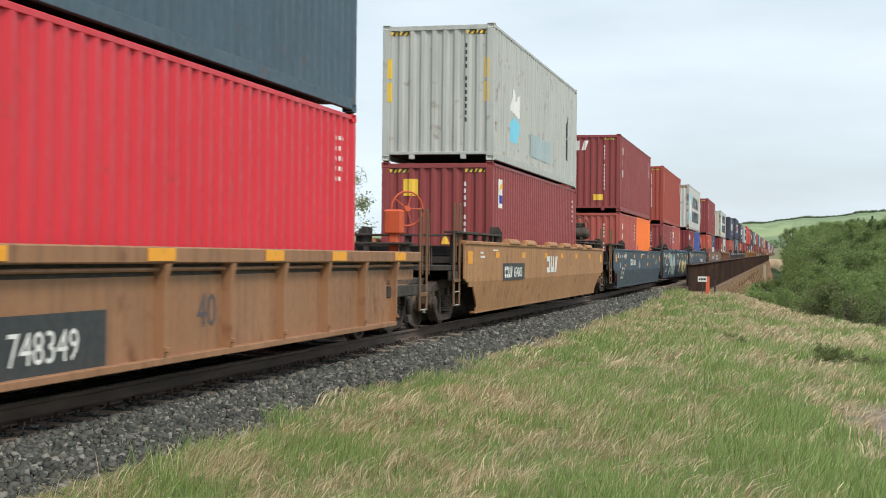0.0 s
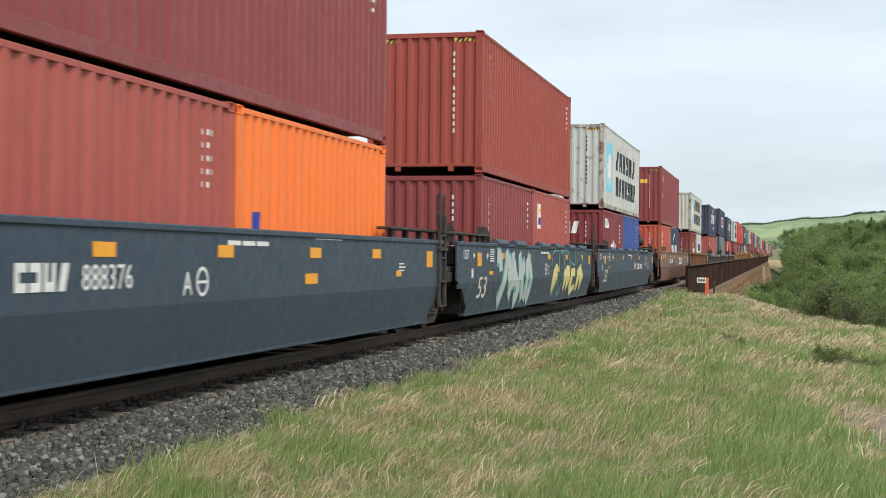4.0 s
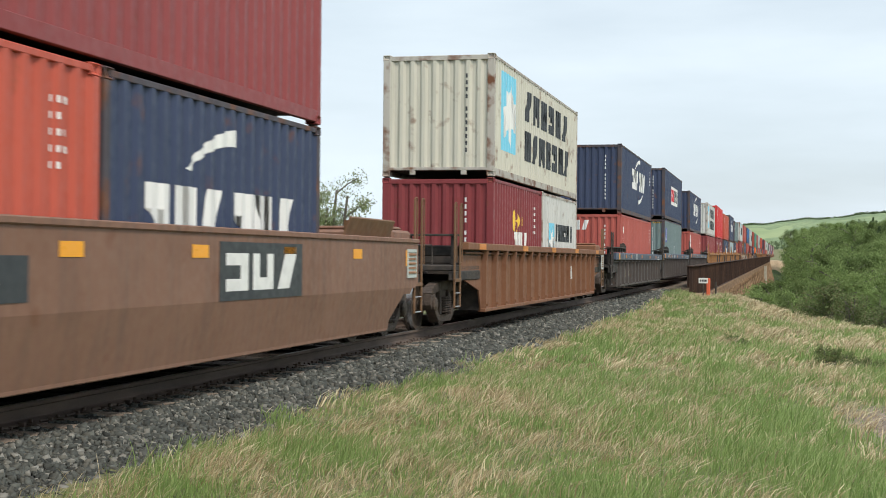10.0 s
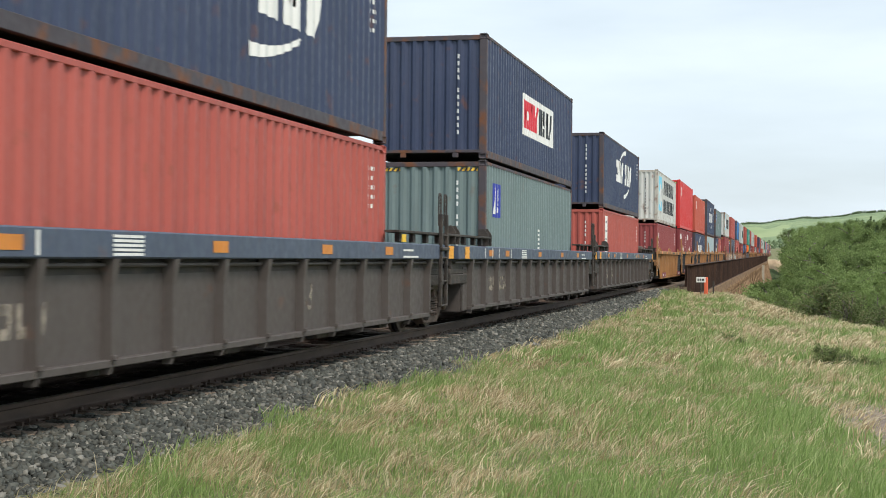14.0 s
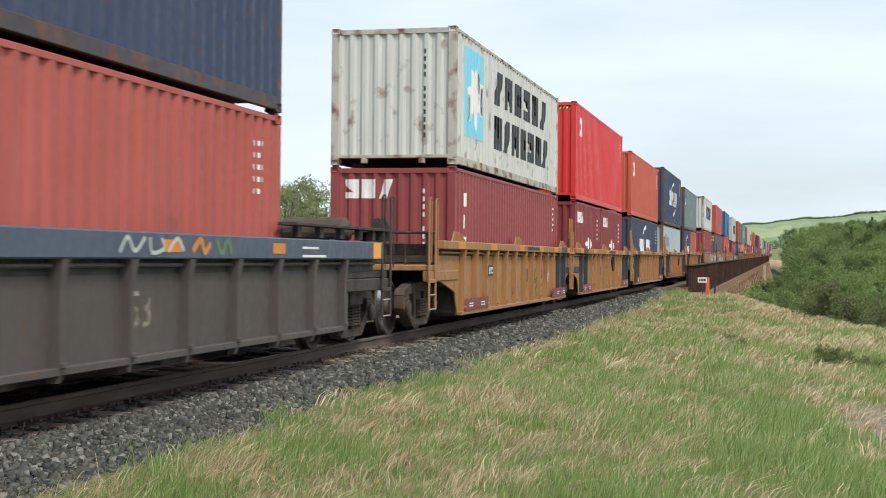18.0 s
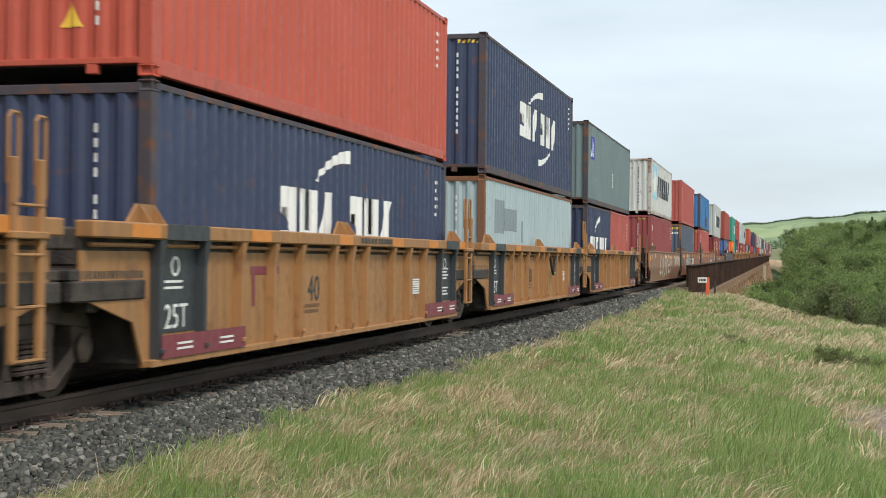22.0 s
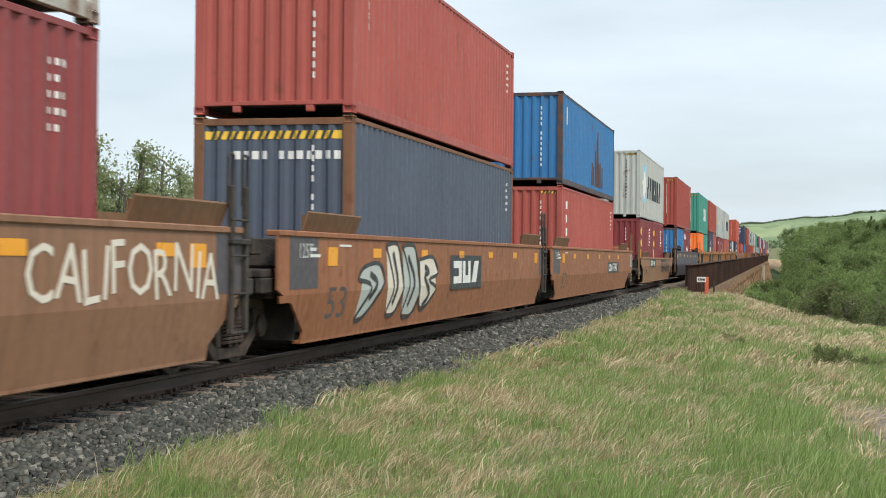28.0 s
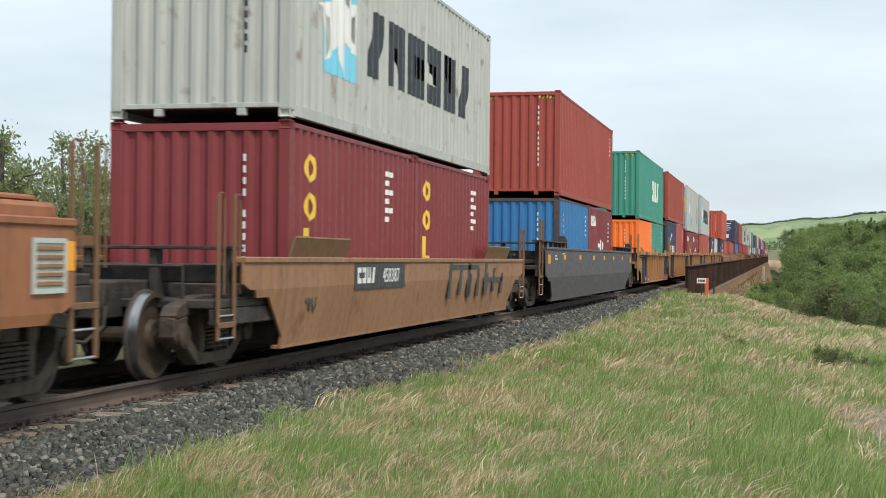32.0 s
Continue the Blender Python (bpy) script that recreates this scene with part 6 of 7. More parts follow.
def dead(x, y):
    """How far the grass is dead and flattened, 0 to 1: a band along the edge and the surroundings of the bald patch."""
    line = np.interp(y, (24, 28, 34, 45, 54, 70), (9.6, 9.0, 8.25, 7.2, 6.6, 5.4))
    band = np.exp(-((x - line) / np.interp(y, (28, 45, 60), (0.75, 0.5, 0.6))) ** 2) * ease(25.5, 29, y)
    spot = np.exp(-((x - 8.10) / 0.42) ** 4 - ((y - 15.2) / 2.2) ** 4)
    tail = 0.6 * np.exp(-((x - 7.6) / 0.25) ** 2 - ((y - 18.4) / 0.8) ** 2)
    return np.clip(band + spot + tail, 0, 1)


def edge_x(y):
    """Where the terrace beside the track breaks off."""
    return 10.4 - 0.22 * np.clip(y - 31, 0, 14) - 0.12 * np.clip(y - 45, 0, 30)


def land(x, y):
    """Height of the ground."""
    x, y = np.asarray(x, float), np.asarray(y, float)
    z = -0.42 + 0.05 * np.sin(0.55 * x + 0.2 * y) * np.sin(0.31 * y + 1.0) + 0.03 * np.sin(1.7 * x - 0.9 * y)
    z = z - 0.10 * ease(2.0, 3.4, np.abs(x)) + 0.10 * ease(3.0, 7.0, x) * (1 - ease(20, 45, y))
    bed = 1 - ease(1.55, 2.5, np.abs(x))
    z = z * (1 - bed) + bed * (-0.34)
    out = np.clip(x - edge_x(y), 0, None)
    z = z - 0.42 * out * ease(0, 2.5, out) / (1 + out / 22)
    left = np.clip(-x - 9, 0, None)
    z = z - 0.10 * left / (1 + left / 60)
    dip = ease(BRIDGE_A - 2, BRIDGE_A + 45, y) * (1 - ease(BRIDGE_B - 60, BRIDGE_B + 4, y))
    floor = -19 + 6 * ease(140, 330, y) + 2.0 * np.sin(x * 0.05 + y * 0.02)
    z = z * (1 - dip) + np.minimum(z, floor) * dip
    far = ease(500, 1400, np.hypot(x, y))
    return z + far * (4 * np.sin(x * 0.004 + 1) * np.cos(y * 0.003)) + ease(900, 2600, y) * 20


def sheet(name, xs, ys, height, material):
    xs, ys = np.array(xs), np.array(ys)
    gx, gy = np.meshgrid(xs, ys)
    gz = height(gx, gy)
    n, m = len(xs), len(ys)
    verts = np.stack([gx, gy, gz], -1).reshape(-1, 3)
    i = (np.arange(m - 1)[:, None] * n + np.arange(n - 1)[None]).ravel()
    faces = np.stack([i, i + 1, i + 1 + n, i + n], -1)
    me = bpy.data.meshes.new(name)
    me.from_pydata(verts.tolist(), [], faces.tolist())
    me.shade_smooth()
    return place(name, me, material)


def earth():
    """Dry grassy soil on the terrace, green undergrowth on the slopes below it."""
    m, n, l, bsdf = nodes_of("grassy_earth")
    tc, sep, low = n.new("ShaderNodeTexCoord"), n.new("ShaderNodeSeparateXYZ"), n.new("ShaderNodeMapRange")
    vec = tc.outputs["Object"]
    l.new(vec, sep.inputs[0])
    l.new(sep.outputs["Z"], low.inputs["Value"])
    for key, value in zip(("From Min", "From Max", "To Min", "To Max"), (-1.6, -0.7, 1.0, 0.0)):
        low.inputs[key].default_value = value
    dry = blend(n, l, noise_of(n, l, vec, 0.9, 6), (0.15, 0.16, 0.065), (0.27, 0.215, 0.12))
    dry = blend(n, l, noise_of(n, l, vec, 8, 5, 0.4, 0.65), dry, (0.10, 0.13, 0.045))
    wet = blend(n, l, noise_of(n, l, vec, 0.25, 6), (0.05, 0.085, 0.025), (0.12, 0.16, 0.05))
    wet = blend(n, l, noise_of(n, l, vec, 2.5, 6, 0.45, 0.62), wet, (0.03, 0.05, 0.018))
    flat, far, worn = n.new("ShaderNodeVectorMath"), n.new("ShaderNodeVectorMath"), n.new("ShaderNodeMapRange")
    flat.operation, far.operation = "MULTIPLY", "DISTANCE"
    flat.inputs[1].default_value = (1, 0.3, 0)
    far.inputs[1].default_value = (BARE[0], BARE[1] * 0.3, 0)
    l.new(vec, flat.inputs[0])
    l.new(flat.outputs["Vector"], far.inputs[0])
    l.new(far.outputs["Value"], worn.inputs["Value"])
    for key, value in zip(("From Min", "From Max", "To Min", "To Max"), (0.35, 0.8, 1.0, 0.0)):
        worn.inputs[key].default_value = value
    soil = blend(n, l, noise_of(n, l, vec, 6, 6), (0.20, 0.16, 0.13), (0.34, 0.27, 0.22))
    dry = blend(n, l, worn.outputs["Result"], dry, soil)
    l.new(blend(n, l, low.outputs["Result"], dry, wet), bsdf.inputs["Base Color"])
    bsdf.inputs["Roughness"].default_value = 0.95
    relief(n, l, bsdf, noise_of(n, l, vec, 4, 8), 1.0, 0.08)
    return m


EARTH = earth()
xs = np.concatenate([-np.geomspace(3000, 40, 14), np.linspace(-34, -4, 16), np.linspace(-3.5, 12, 63), np.linspace(13, 60, 34), np.geomspace(70, 3000, 14)])
ys = np.concatenate([-np.geomspace(3000, 40, 10), np.linspace(-34, 5, 14), np.linspace(6, 80, 112), np.linspace(82, 200, 50), np.linspace(205, 560, 50), np.geomspace(600, 4500, 16)])
tagged(sheet("ground", xs, ys, land, EARTH), "grassy earth terrace that falls away into a wooded valley", "ground", "", "structure")

# The hill's greens are paled: distance haze is put into the colour
FAR_WOOD = surface("far_wooded_hill", (0.17, 0.24, 0.12), (0.27, 0.34, 0.17), 0.012, 0.95, 0, 1.0, 3.0, (1, 1, 1), (0.12, 0.18, 0.10))
FIELD = surface("far_green_field", (0.22, 0.29, 0.135), (0.28, 0.34, 0.17), 0.01, 0.95, 0, 0.2, 1.0)


def ridge(x, y):
    r = 66 + 0.095 * np.clip(x, -300, 260) + 8 * ease(300, 900, x) * np.sin(x * 0.004) + 1.4 * np.sin(x * 0.05) + 0.8 * np.sin(x * 0.13 + 2)
    return 8 + r * ease(1900, 2750, y) - 20 * ease(2800, 3600, y)


tagged(sheet("hill", np.linspace(-1900, 1700, 240), np.linspace(1850, 3500, 40), ridge, FAR_WOOD), "distant wooded ridge under a pale sky", "hill", "", "structure")
tagged(sheet("field", np.linspace(-230, 90, 60), np.linspace(2160, 2640, 36), lambda x, y: ridge(x, y) + 2.0 - 5 * (((x + 60) / 128) ** 2 + ((y - 2400) / 210) ** 2) + 1.2 * np.sin(x * 0.11) * np.sin(y * 0.031), FIELD), "pale green field on the far ridge", "field", "", "structure")


# ---------------------------------------------------------------- scatter meshes
rng = np.random.default_rng(7)


def loose_mesh(name, verts, faces, material, label, category):
    me = bpy.data.meshes.new(name)
    me.vertices.add(len(verts))
    me.vertices.foreach_set("co", verts.astype(np.float32).ravel())
    k = faces.shape[1]
    me.loops.add(faces.size)
    me.loops.foreach_set("vertex_index", faces.astype(np.int32).ravel())
    me.polygons.add(len(faces))
    me.polygons.foreach_set("loop_start", np.arange(0, faces.size, k, dtype=np.int32))
    me.update(calc_edges=True)
    return tagged(place(name, me, material), label, category, "", "stuff")


def blades(xy, tall, wide, lean, curl, droop=0.0):
    """Grass blades: three-segment tapered strips; droop: how far the tips hang over. Returns vertices and triangles."""
    n = len(xy)
    base = np.column_stack([xy, land(xy[:, 0], xy[:, 1]) - 0.02])
    turn = rng.uniform(0, 2 * np.pi, n)
    across = np.column_stack([np.cos(turn), np.sin(turn), np.zeros(n)]) * (wide / 2)[:, None]
    bend = np.column_stack([rng.normal(0, curl, n) + lean[0], rng.normal(0, curl, n) + lean[1], np.zeros(n)])
    up = np.column_stack([np.zeros((n, 2)), tall])
    out = []
    for k, w in ((0, 1.0), (0.45, 0.85), (0.8, 0.5)):
        mid = base + up * (k * (1 - 0.12 * k) - droop * k ** 4) + bend * (tall * k ** 1.7)[:, None]
        out += [mid - across * w, mid + across * w]
    out.append(base + up * (0.9 - droop) + bend * tall[:, None])
    v = np.stack(out, 1).reshape(-1, 3)
    i = np.arange(n)[:, None] * 7
    f = np.concatenate([i + np.array(t) for t in ((0, 1, 3), (0, 3, 2), (2, 3, 5), (2, 5, 4), (4, 5, 6))])
    return v, f


def patchy(x, y, s, seed):
    """A soft random field, about -1 to 1."""
    out = np.zeros_like(x)
    g = np.random.default_rng(int(seed * 10))
    for k in range(14):
        f, q, p = s * g.uniform(0.6, 4.0), g.uniform(0, 6.28), g.uniform(0, 6.28)
        out += np.sin((x * np.cos(q) + 0.55 * y * np.sin(q)) * f + p)
    return out / 4.5


def grass_spots(n, y0, y1, dry):
    """Random places on the terrace, between the ballast and the break of the slope."""
    y = y0 + (y1 - y0) * rng.random(n)
    lo = 2.11 + 0.42 * (1 - ease(8.2, 10.8, y)) + 0.16 * patchy(np.full(n, 2.0), y * 1.8, 1.5, 9.0) + 0.22 * ease(20, 30, y) - 0.6 * ease(48, 68, y)
    hi = edge_x(y) + 1.6
    u = rng.random(n)
    x = lo + (hi - lo) * u
    p = 0.75 * patchy(x, 0.6 * y, 0.9, 2.0) + 0.85 * patchy(x, y, 3.6, 5.0)
    rim = np.exp(-((x - lo) / 0.6) ** 2) * 1.15 + 3.0 * dead(x, y) * (0.8 + 0.4 * patchy(x, y, 1.2, 6.0))
    bald = np.exp(-((x - BARE[0]) / 0.22) ** 2 - ((y - BARE[1]) / 1.0) ** 2)
    thin = rng.random(n) < 1 - 0.75 * np.exp(-((x - lo) / 0.18) ** 2) - 0.9 * bald
    keep = thin & ((2.3 * p + rim > rng.uniform(-0.5, 2.5, n)) if dry else (p * 1.1 + 0.85 * rim < rng.uniform(-0.2, 1.7, n)))
    return np.column_stack([x, y])[keep]


GRASS = scattered("green_grass", [(0.19, 0.285, 0.085), (0.24, 0.35, 0.11), (0.31, 0.42, 0.145), (0.44, 0.50, 0.23)], 0.6, None, 0.4)
STRAW = scattered("dry_grass", [(0.36, 0.28, 0.155), (0.54, 0.435, 0.255), (0.80, 0.71, 0.49), (0.45, 0.335, 0.19)], 0.7, None, 0.3)
for dry, store in ((False, GRASS), (True, STRAW)):
    vs, fs, base = [], [], 0
    for y0, y1, n, t, w, tufts in ((7.5, 13, 80000, 0.150, 0.0075, 620), (13, 22, 80000, 0.158, 0.0105, 900), (22, 42, 68000, 0.168, 0.018, 1300), (42, 72, 30000, 0.18, 0.03, 700)):
        if dry:
            n, w = int(n * 0.50), w * 0.9
        xy = grass_spots(n, y0, y1, dry)
        m = len(xy)
        flat = dead(xy[:, 0], xy[:, 1])
        tall = rng.gamma(9, t / 9, m) * (1.15 if dry else 1.0) * (0.75 + 0.5 * np.clip(patchy(xy[:, 0], xy[:, 1], 1.3, 4.0), -0.5, 1)) * (1 - 0.35 * flat)
        sets = [blades(xy, tall, w * rng.uniform(0.6, 1.4, m), (0.46, 0.08) if dry else (0.16, 0.02), 0.42 if dry else 0.26, 0.12 if dry else 0.0)]
        if dry:
            # tufts whose pale tips hang over to one side
            spots = np.concatenate([grass_spots(tufts * 2, y0, y1, True), grass_spots(tufts, y0, y1, False)])
            k = np.repeat(np.arange(len(spots)), rng.integers(3, 16, len(spots)))
            m = len(k)
            way = np.column_stack([rng.normal(0.55, 0.32, len(spots)), rng.normal(0.05, 0.35, len(spots))])
            size = rng.uniform(0.75, 1.45, len(spots))
            sets.append(blades(spots[k] + rng.normal(0, 0.035 + 0.05 * rng.random(m)[:, None], (m, 2)), t * 1.25 * size[k] * rng.uniform(0.6, 1.2, m), w * rng.uniform(0.9, 1.8, m), (way[k, 0], way[k, 1]), 0.14, 0.36))
        for v, f in sets:
            vs.append(v)
            fs.append(f + base)
            base += len(v)
    loose_mesh("dry_grass" if dry else "grass", np.concatenate(vs), np.concatenate(fs), store, "dry straw-coloured grass in tufts bent by the wind" if dry else "long green grass on the trackside terrace", "grass")


# ---------------------------------------------------------------- track
BALLAST = surface("ballast_bed", (0.03, 0.032, 0.03), (0.07, 0.07, 0.067), 14, 0.95, 0, 1.0, 0.03, (1, 1, 1), (0.015, 0.015, 0.015))
STONE = scattered("ballast_stone", [(0.019, 0.021, 0.018), (0.052, 0.056, 0.048), (0.098, 0.102, 0.088), (0.03, 0.032, 0.027), (0.085, 0.082, 0.066), (0.24, 0.23, 0.20)], 0.8)


def bed_z(x):
    return np.where(np.abs(x) < 1.45, -0.20, -0.20 - 0.30 * (np.abs(x) - 1.45) / 0.95)


def bed_mesh(y0, y1):
    bm = bmesh.new()
    prof = [(-2.7, -0.75), (-2.4, -0.50), (-1.45, -0.225), (-0.9, -0.215), (0.9, -0.215), (1.45, -0.225), (2.4, -0.50), (2.7, -0.75)]
    a = [bm.verts.new((x, y0, z)) for x, z in prof]
    b = [bm.verts.new((x, y1, z)) for x, z in prof]
    for i in range(len(prof)):
        j = (i + 1) % len(prof)
        bm.faces.new((a[i], a[j], b[j], b[i]))
    bm.faces.new(a[::-1])
    bm.faces.new(b)
    return bm


tagged(part("ballast", bed_mesh(-40, BRIDGE_A), BALLAST), "grey crushed stone bed of the railway track", "ballast", "", "structure")
cube = [(-1, -1, -1), (1, -1, -1), (1, 1, -1), (-1, 1, -1), (-1, -1, 1), (1, -1, 1), (1, 1, 1), (-1, 1, 1)]
cube_f = [(0, 2, 1), (0, 3, 2), (4, 5, 6), (4, 6, 7), (0, 1, 5), (0, 5, 4), (1, 2, 6), (1, 6, 5), (2, 3, 7), (2, 7, 6), (3, 0, 4), (3, 4, 7)]


def stones(xy, z, size):
    n = len(xy)
    block = np.array(cube) * 0.72
    scale = 1.12 * size[:, None, None] * rng.uniform(0.4, 1.35, (n, 1, 3))
    v = block[None] * scale * rng.uniform(0.55, 1.3, (n, 8, 3))
    q = rng.uniform(0, 2 * np.pi, n)
    tip = rng.uniform(-1.5, 1.5, n)
    c, s, ct, st = np.cos(q), np.sin(q), np.cos(tip), np.sin(tip)
    y1, z1 = v[..., 1] * ct[:, None] - v[..., 2] * st[:, None], v[..., 1] * st[:, None] + v[..., 2] * ct[:, None]
    x2, y2 = v[..., 0] * c[:, None] - y1 * s[:, None], v[..., 0] * s[:, None] + y1 * c[:, None]
    v = np.stack([x2 + xy[:, :1], y2 + xy[:, 1:], z1 + z[:, None]], -1).reshape(-1, 3)
    f = (np.arange(n)[:, None, None] * 8 + np.array(cube_f)[None]).reshape(-1, 3)
    return v, f


vs, fs, base = [], [], 0
for y0, y1, n, size in ((8, 15, 15000, 0.027), (15, 26, 14000, 0.031), (26, 46, 11000, 0.040), (46, 70, 6000, 0.055)):
    x = rng.uniform(0.86, 2.75, n)
    y = rng.uniform(y0, y1, n)
    on_tie = (np.abs((y - 6.5 + 0.25) % 0.5 - 0.25) < 0.12) & (x < 1.34 - 0.16 * rng.random(n))
    x, y = x[~on_tie], y[~on_tie]
    n = len(x)
    v, f = stones(np.column_stack([x, y]), bed_z(x) - 0.03 * (x < 1.36) + 0.012 + rng.uniform(-0.012, 0.014, n), size * rng.uniform(0.6, 1.35, n))
    vs.append(v)
    fs.append(f + base)
    base += len(v)
loose_mesh("ballast_stones", np.concatenate(vs), np.concatenate(fs), STONE, "loose grey crushed ballast stones", "ballast")

track = thing("railway_track", Matrix.Translation((0, 0, 0)), "single railway track with rusty rails on wooden ties", "railway track", "", "structure")


def rail_bm(y0, y1, head):
    bm = bmesh.new()
    web = [(-0.075, -0.18), (0.075, -0.18), (0.075, -0.165), (0.02, -0.145), (0.011, -0.13), (0.011, -0.05), (0.036, -0.035), (0.036, -0.006), (0.030, -0.0), (-0.030, -0.0), (-0.036, -0.006), (-0.036, -0.035), (-0.011, -0.05), (-0.011, -0.13), (-0.02, -0.145), (-0.075, -0.165)]
    prof = [(-0.026, 0.0), (0.026, 0.0), (0.026, 0.0015), (-0.026, 0.0015)] if head else web
    rings = [[bm.verts.new((x, y, z + grade(y))) for x, z in prof] for y in (y0, 45, 52, 58, 64, 70, 80, 100, 200, y1)]
    for a, b in zip(rings, rings[1:]):
        for i in range(len(prof)):
            j = (i + 1) % len(prof)
            bm.faces.new((a[i], a[j], b[j], b[i]))
    bm.faces.new(rings[0][::-1])
    bm.faces.new(rings[-1])
    return bm


rail_me, head_me = mesh_of(rail_bm(-40, 700, False), "rail"), mesh_of(rail_bm(-40, 700, True), "rail_head")
for x in (-0.753, 0.753):
    r = place("rail", rail_me, RAIL_STEEL, track, "", Matrix.Translation((x, 0, 0)))
    place("rail_head", head_me, RAIL_TOP, r, "polished running surface")
TIE_TOP = surface("grey_tan_tie", (0.22, 0.165, 0.125), (0.40, 0.32, 0.245), 6, 0.95, 0, 0.9, 0.012, (0.3, 3, 3), (0.12, 0.09, 0.07))
tie_n, tie_l = TIE_TOP.node_tree.nodes, TIE_TOP.node_tree.links
tie_col = TIE_TOP.node_tree.nodes["Principled BSDF"].inputs["Base Color"]
tie_from = tie_col.links[0].from_socket
tie_tc, tie_xyz, tie_abs = tie_n.new("ShaderNodeTexCoord"), tie_n.new("ShaderNodeSeparateXYZ"), tie_n.new("ShaderNodeMath")
tie_abs.operation = "ABSOLUTE"
# Darkens the ties' middle: oil, plus the train's shade put into the colour
tie_oil_shade = tie_n.new("ShaderNodeMapRange")
for key, value in zip(("From Min", "From Max", "To Min", "To Max"), (0.70, 0.95, 0.85, 0.0)):
    tie_oil_shade.inputs[key].default_value = value
tie_l.new(tie_tc.outputs["Object"], tie_xyz.inputs[0])
tie_l.new(tie_xyz.outputs["X"], tie_abs.inputs[0])
tie_l.new(tie_abs.outputs[0], tie_oil_shade.inputs["Value"])
tie_l.new(blend(tie_n, tie_l, tie_oil_shade.outputs["Result"], tie_from, (0.03, 0.025, 0.022)), tie_col)
tie_me = mesh_of(boxes((-1.30, 1.30, -0.115, 0.115, -0.37, -0.185), bevel=0.012), "tie")
fast_me = mesh_of(boxes((-0.18, 0.19, -0.095, 0.095, -0.185, -0.170), (0.085, 0.12, -0.06, -0.035, -0.17, -0.135), (0.13, 0.155, 0.03, 0.055, -0.17, -0.145), (0.055, 0.125, -0.19, -0.155, -0.195, -0.15), bevel=0.005), "tie_plate")
for i in range(133):
    y = 6.5 + 0.5 * i
    t = place("tie", tie_me, TIE_TOP, track, "", pose(0.02 * math.sin(i * 7.3), y, grade(y) + 0.012 * math.sin(i * 3.1), 0, 0, 0.5 * math.sin(i * 5.7)))
    for x in (0.753, -0.753):
        place("tie_plate", fast_me, RAIL_STEEL, t, "", pose(x, 0, 0, 0, 0, 0 if x > 0 else 180))

# ---------------------------------------------------------------- bridge
BANK = surface("bare_tan_earth", (0.42, 0.31, 0.20), (0.55, 0.43, 0.29), 0.5, 0.95, 0, 0.8, 0.05, (1, 1, 1), (0.34, 0.25, 0.16))
tagged(sheet("earth_bank", np.linspace(2.6, 13, 22), np.linspace(464, 500, 20), lambda x, y: 1.35 - 0.22 * np.clip(x - 5, 0, None) - 0.6 * ease(482, 500, y) - 5 * (1 - ease(464, 468, y)) - 3 * ease(11, 13, x) + 0.2 * np.sin(x * 1.7 + y * 0.4), BANK), "bare tan earth bank at the far end of the bridge", "earth bank", "", "structure")
bridge = thing("railway_bridge", pose(0, BRIDGE_A, grade(BRIDGE_A), math.degrees(0.0046)), "long brown steel girder bridge on slanting timber bents", "bridge")
LENGTH = BRIDGE_B - BRIDGE_A
SPAN = 10.0


def girder_bm(L):
    bm = boxes((-0.012, 0.012, 0, L, -0.75, 0.90), (-0.16, 0.16, 0, L, 0.90, 0.945), (-0.16, 0.16, 0, L, -0.79, -0.75))
    return bm


web_me = mesh_of(girder_bm(SPAN - 0.06), "girder")
stiff_me = mesh_of(boxes((-0.13, 0.13, -0.012, 0.012, -0.75, 0.90)), "stiffener")
for i in range(int(LENGTH / SPAN)):
    for x in (-2.45, 2.45):
        g = place("girder", web_me, GIRDER_RUST, bridge, "brown rusty plate girder", Matrix.Translation((x, i * SPAN + 0.03, 0)))
        if x > 0:
            for j in range(6):
                place("stiffener", stiff_me, GIRDER_RUST, g, "", Matrix.Translation((0, 0.1 + (SPAN - 0.26) * j / 5, 0)))
place("bridge_deck", mesh_of(boxes((-2.43, 2.43, 0, LENGTH, -0.45, -0.19)), "bridge_deck"), TIE_WOOD, bridge)
y = 4.0
while y < LENGTH - 2:
    foot = float(land(2.0, BRIDGE_A + y)) - 0.4
    tall = -0.8 - foot
    bent = place("bent", kept(("cap", 0), lambda: mesh_of(boxes((-2.75, 2.10, -0.2, 0.2, -1.2, -0.79), (-2.75, 2.95, -0.2, 0.2, -1.75, -1.425), bevel=0.02), "bent")), TIMBER, bridge, "timber trestle bent", Matrix.Translation((0, y, 0)))
    for x, lean in ((-2.3, -0.16), (-0.8, -0.05), (0.8, 0.05), (2.3, 0.16), (2.6, 0.26)):
        bm = bmesh.new()
        tube(bm, [(x, 0, -1.2), (x + lean * tall, 0, foot)], 0.16, 8)
        part("post", bm, TIMBER, bent)
    if tall > 3:
        for zz in np.arange(-3.5, foot + 1, -5.5):
            k = 2.6 + 0.2 * abs(zz)
            place("brace", mesh_of(boxes((-k, k, 0.18, 0.28, zz - 0.13, zz + 0.13)), "brace"), TIMBER, bent)
    y += 3.5 if y < 40 else 6.0 if y < 120 else 12.0
PALE_TIMBER = surface("pale_weathered_timber", (0.17, 0.095, 0.05), (0.30, 0.19, 0.10), 1.5, 0.95, 0, 0.8, 0.02, (3, 0.5, 3))
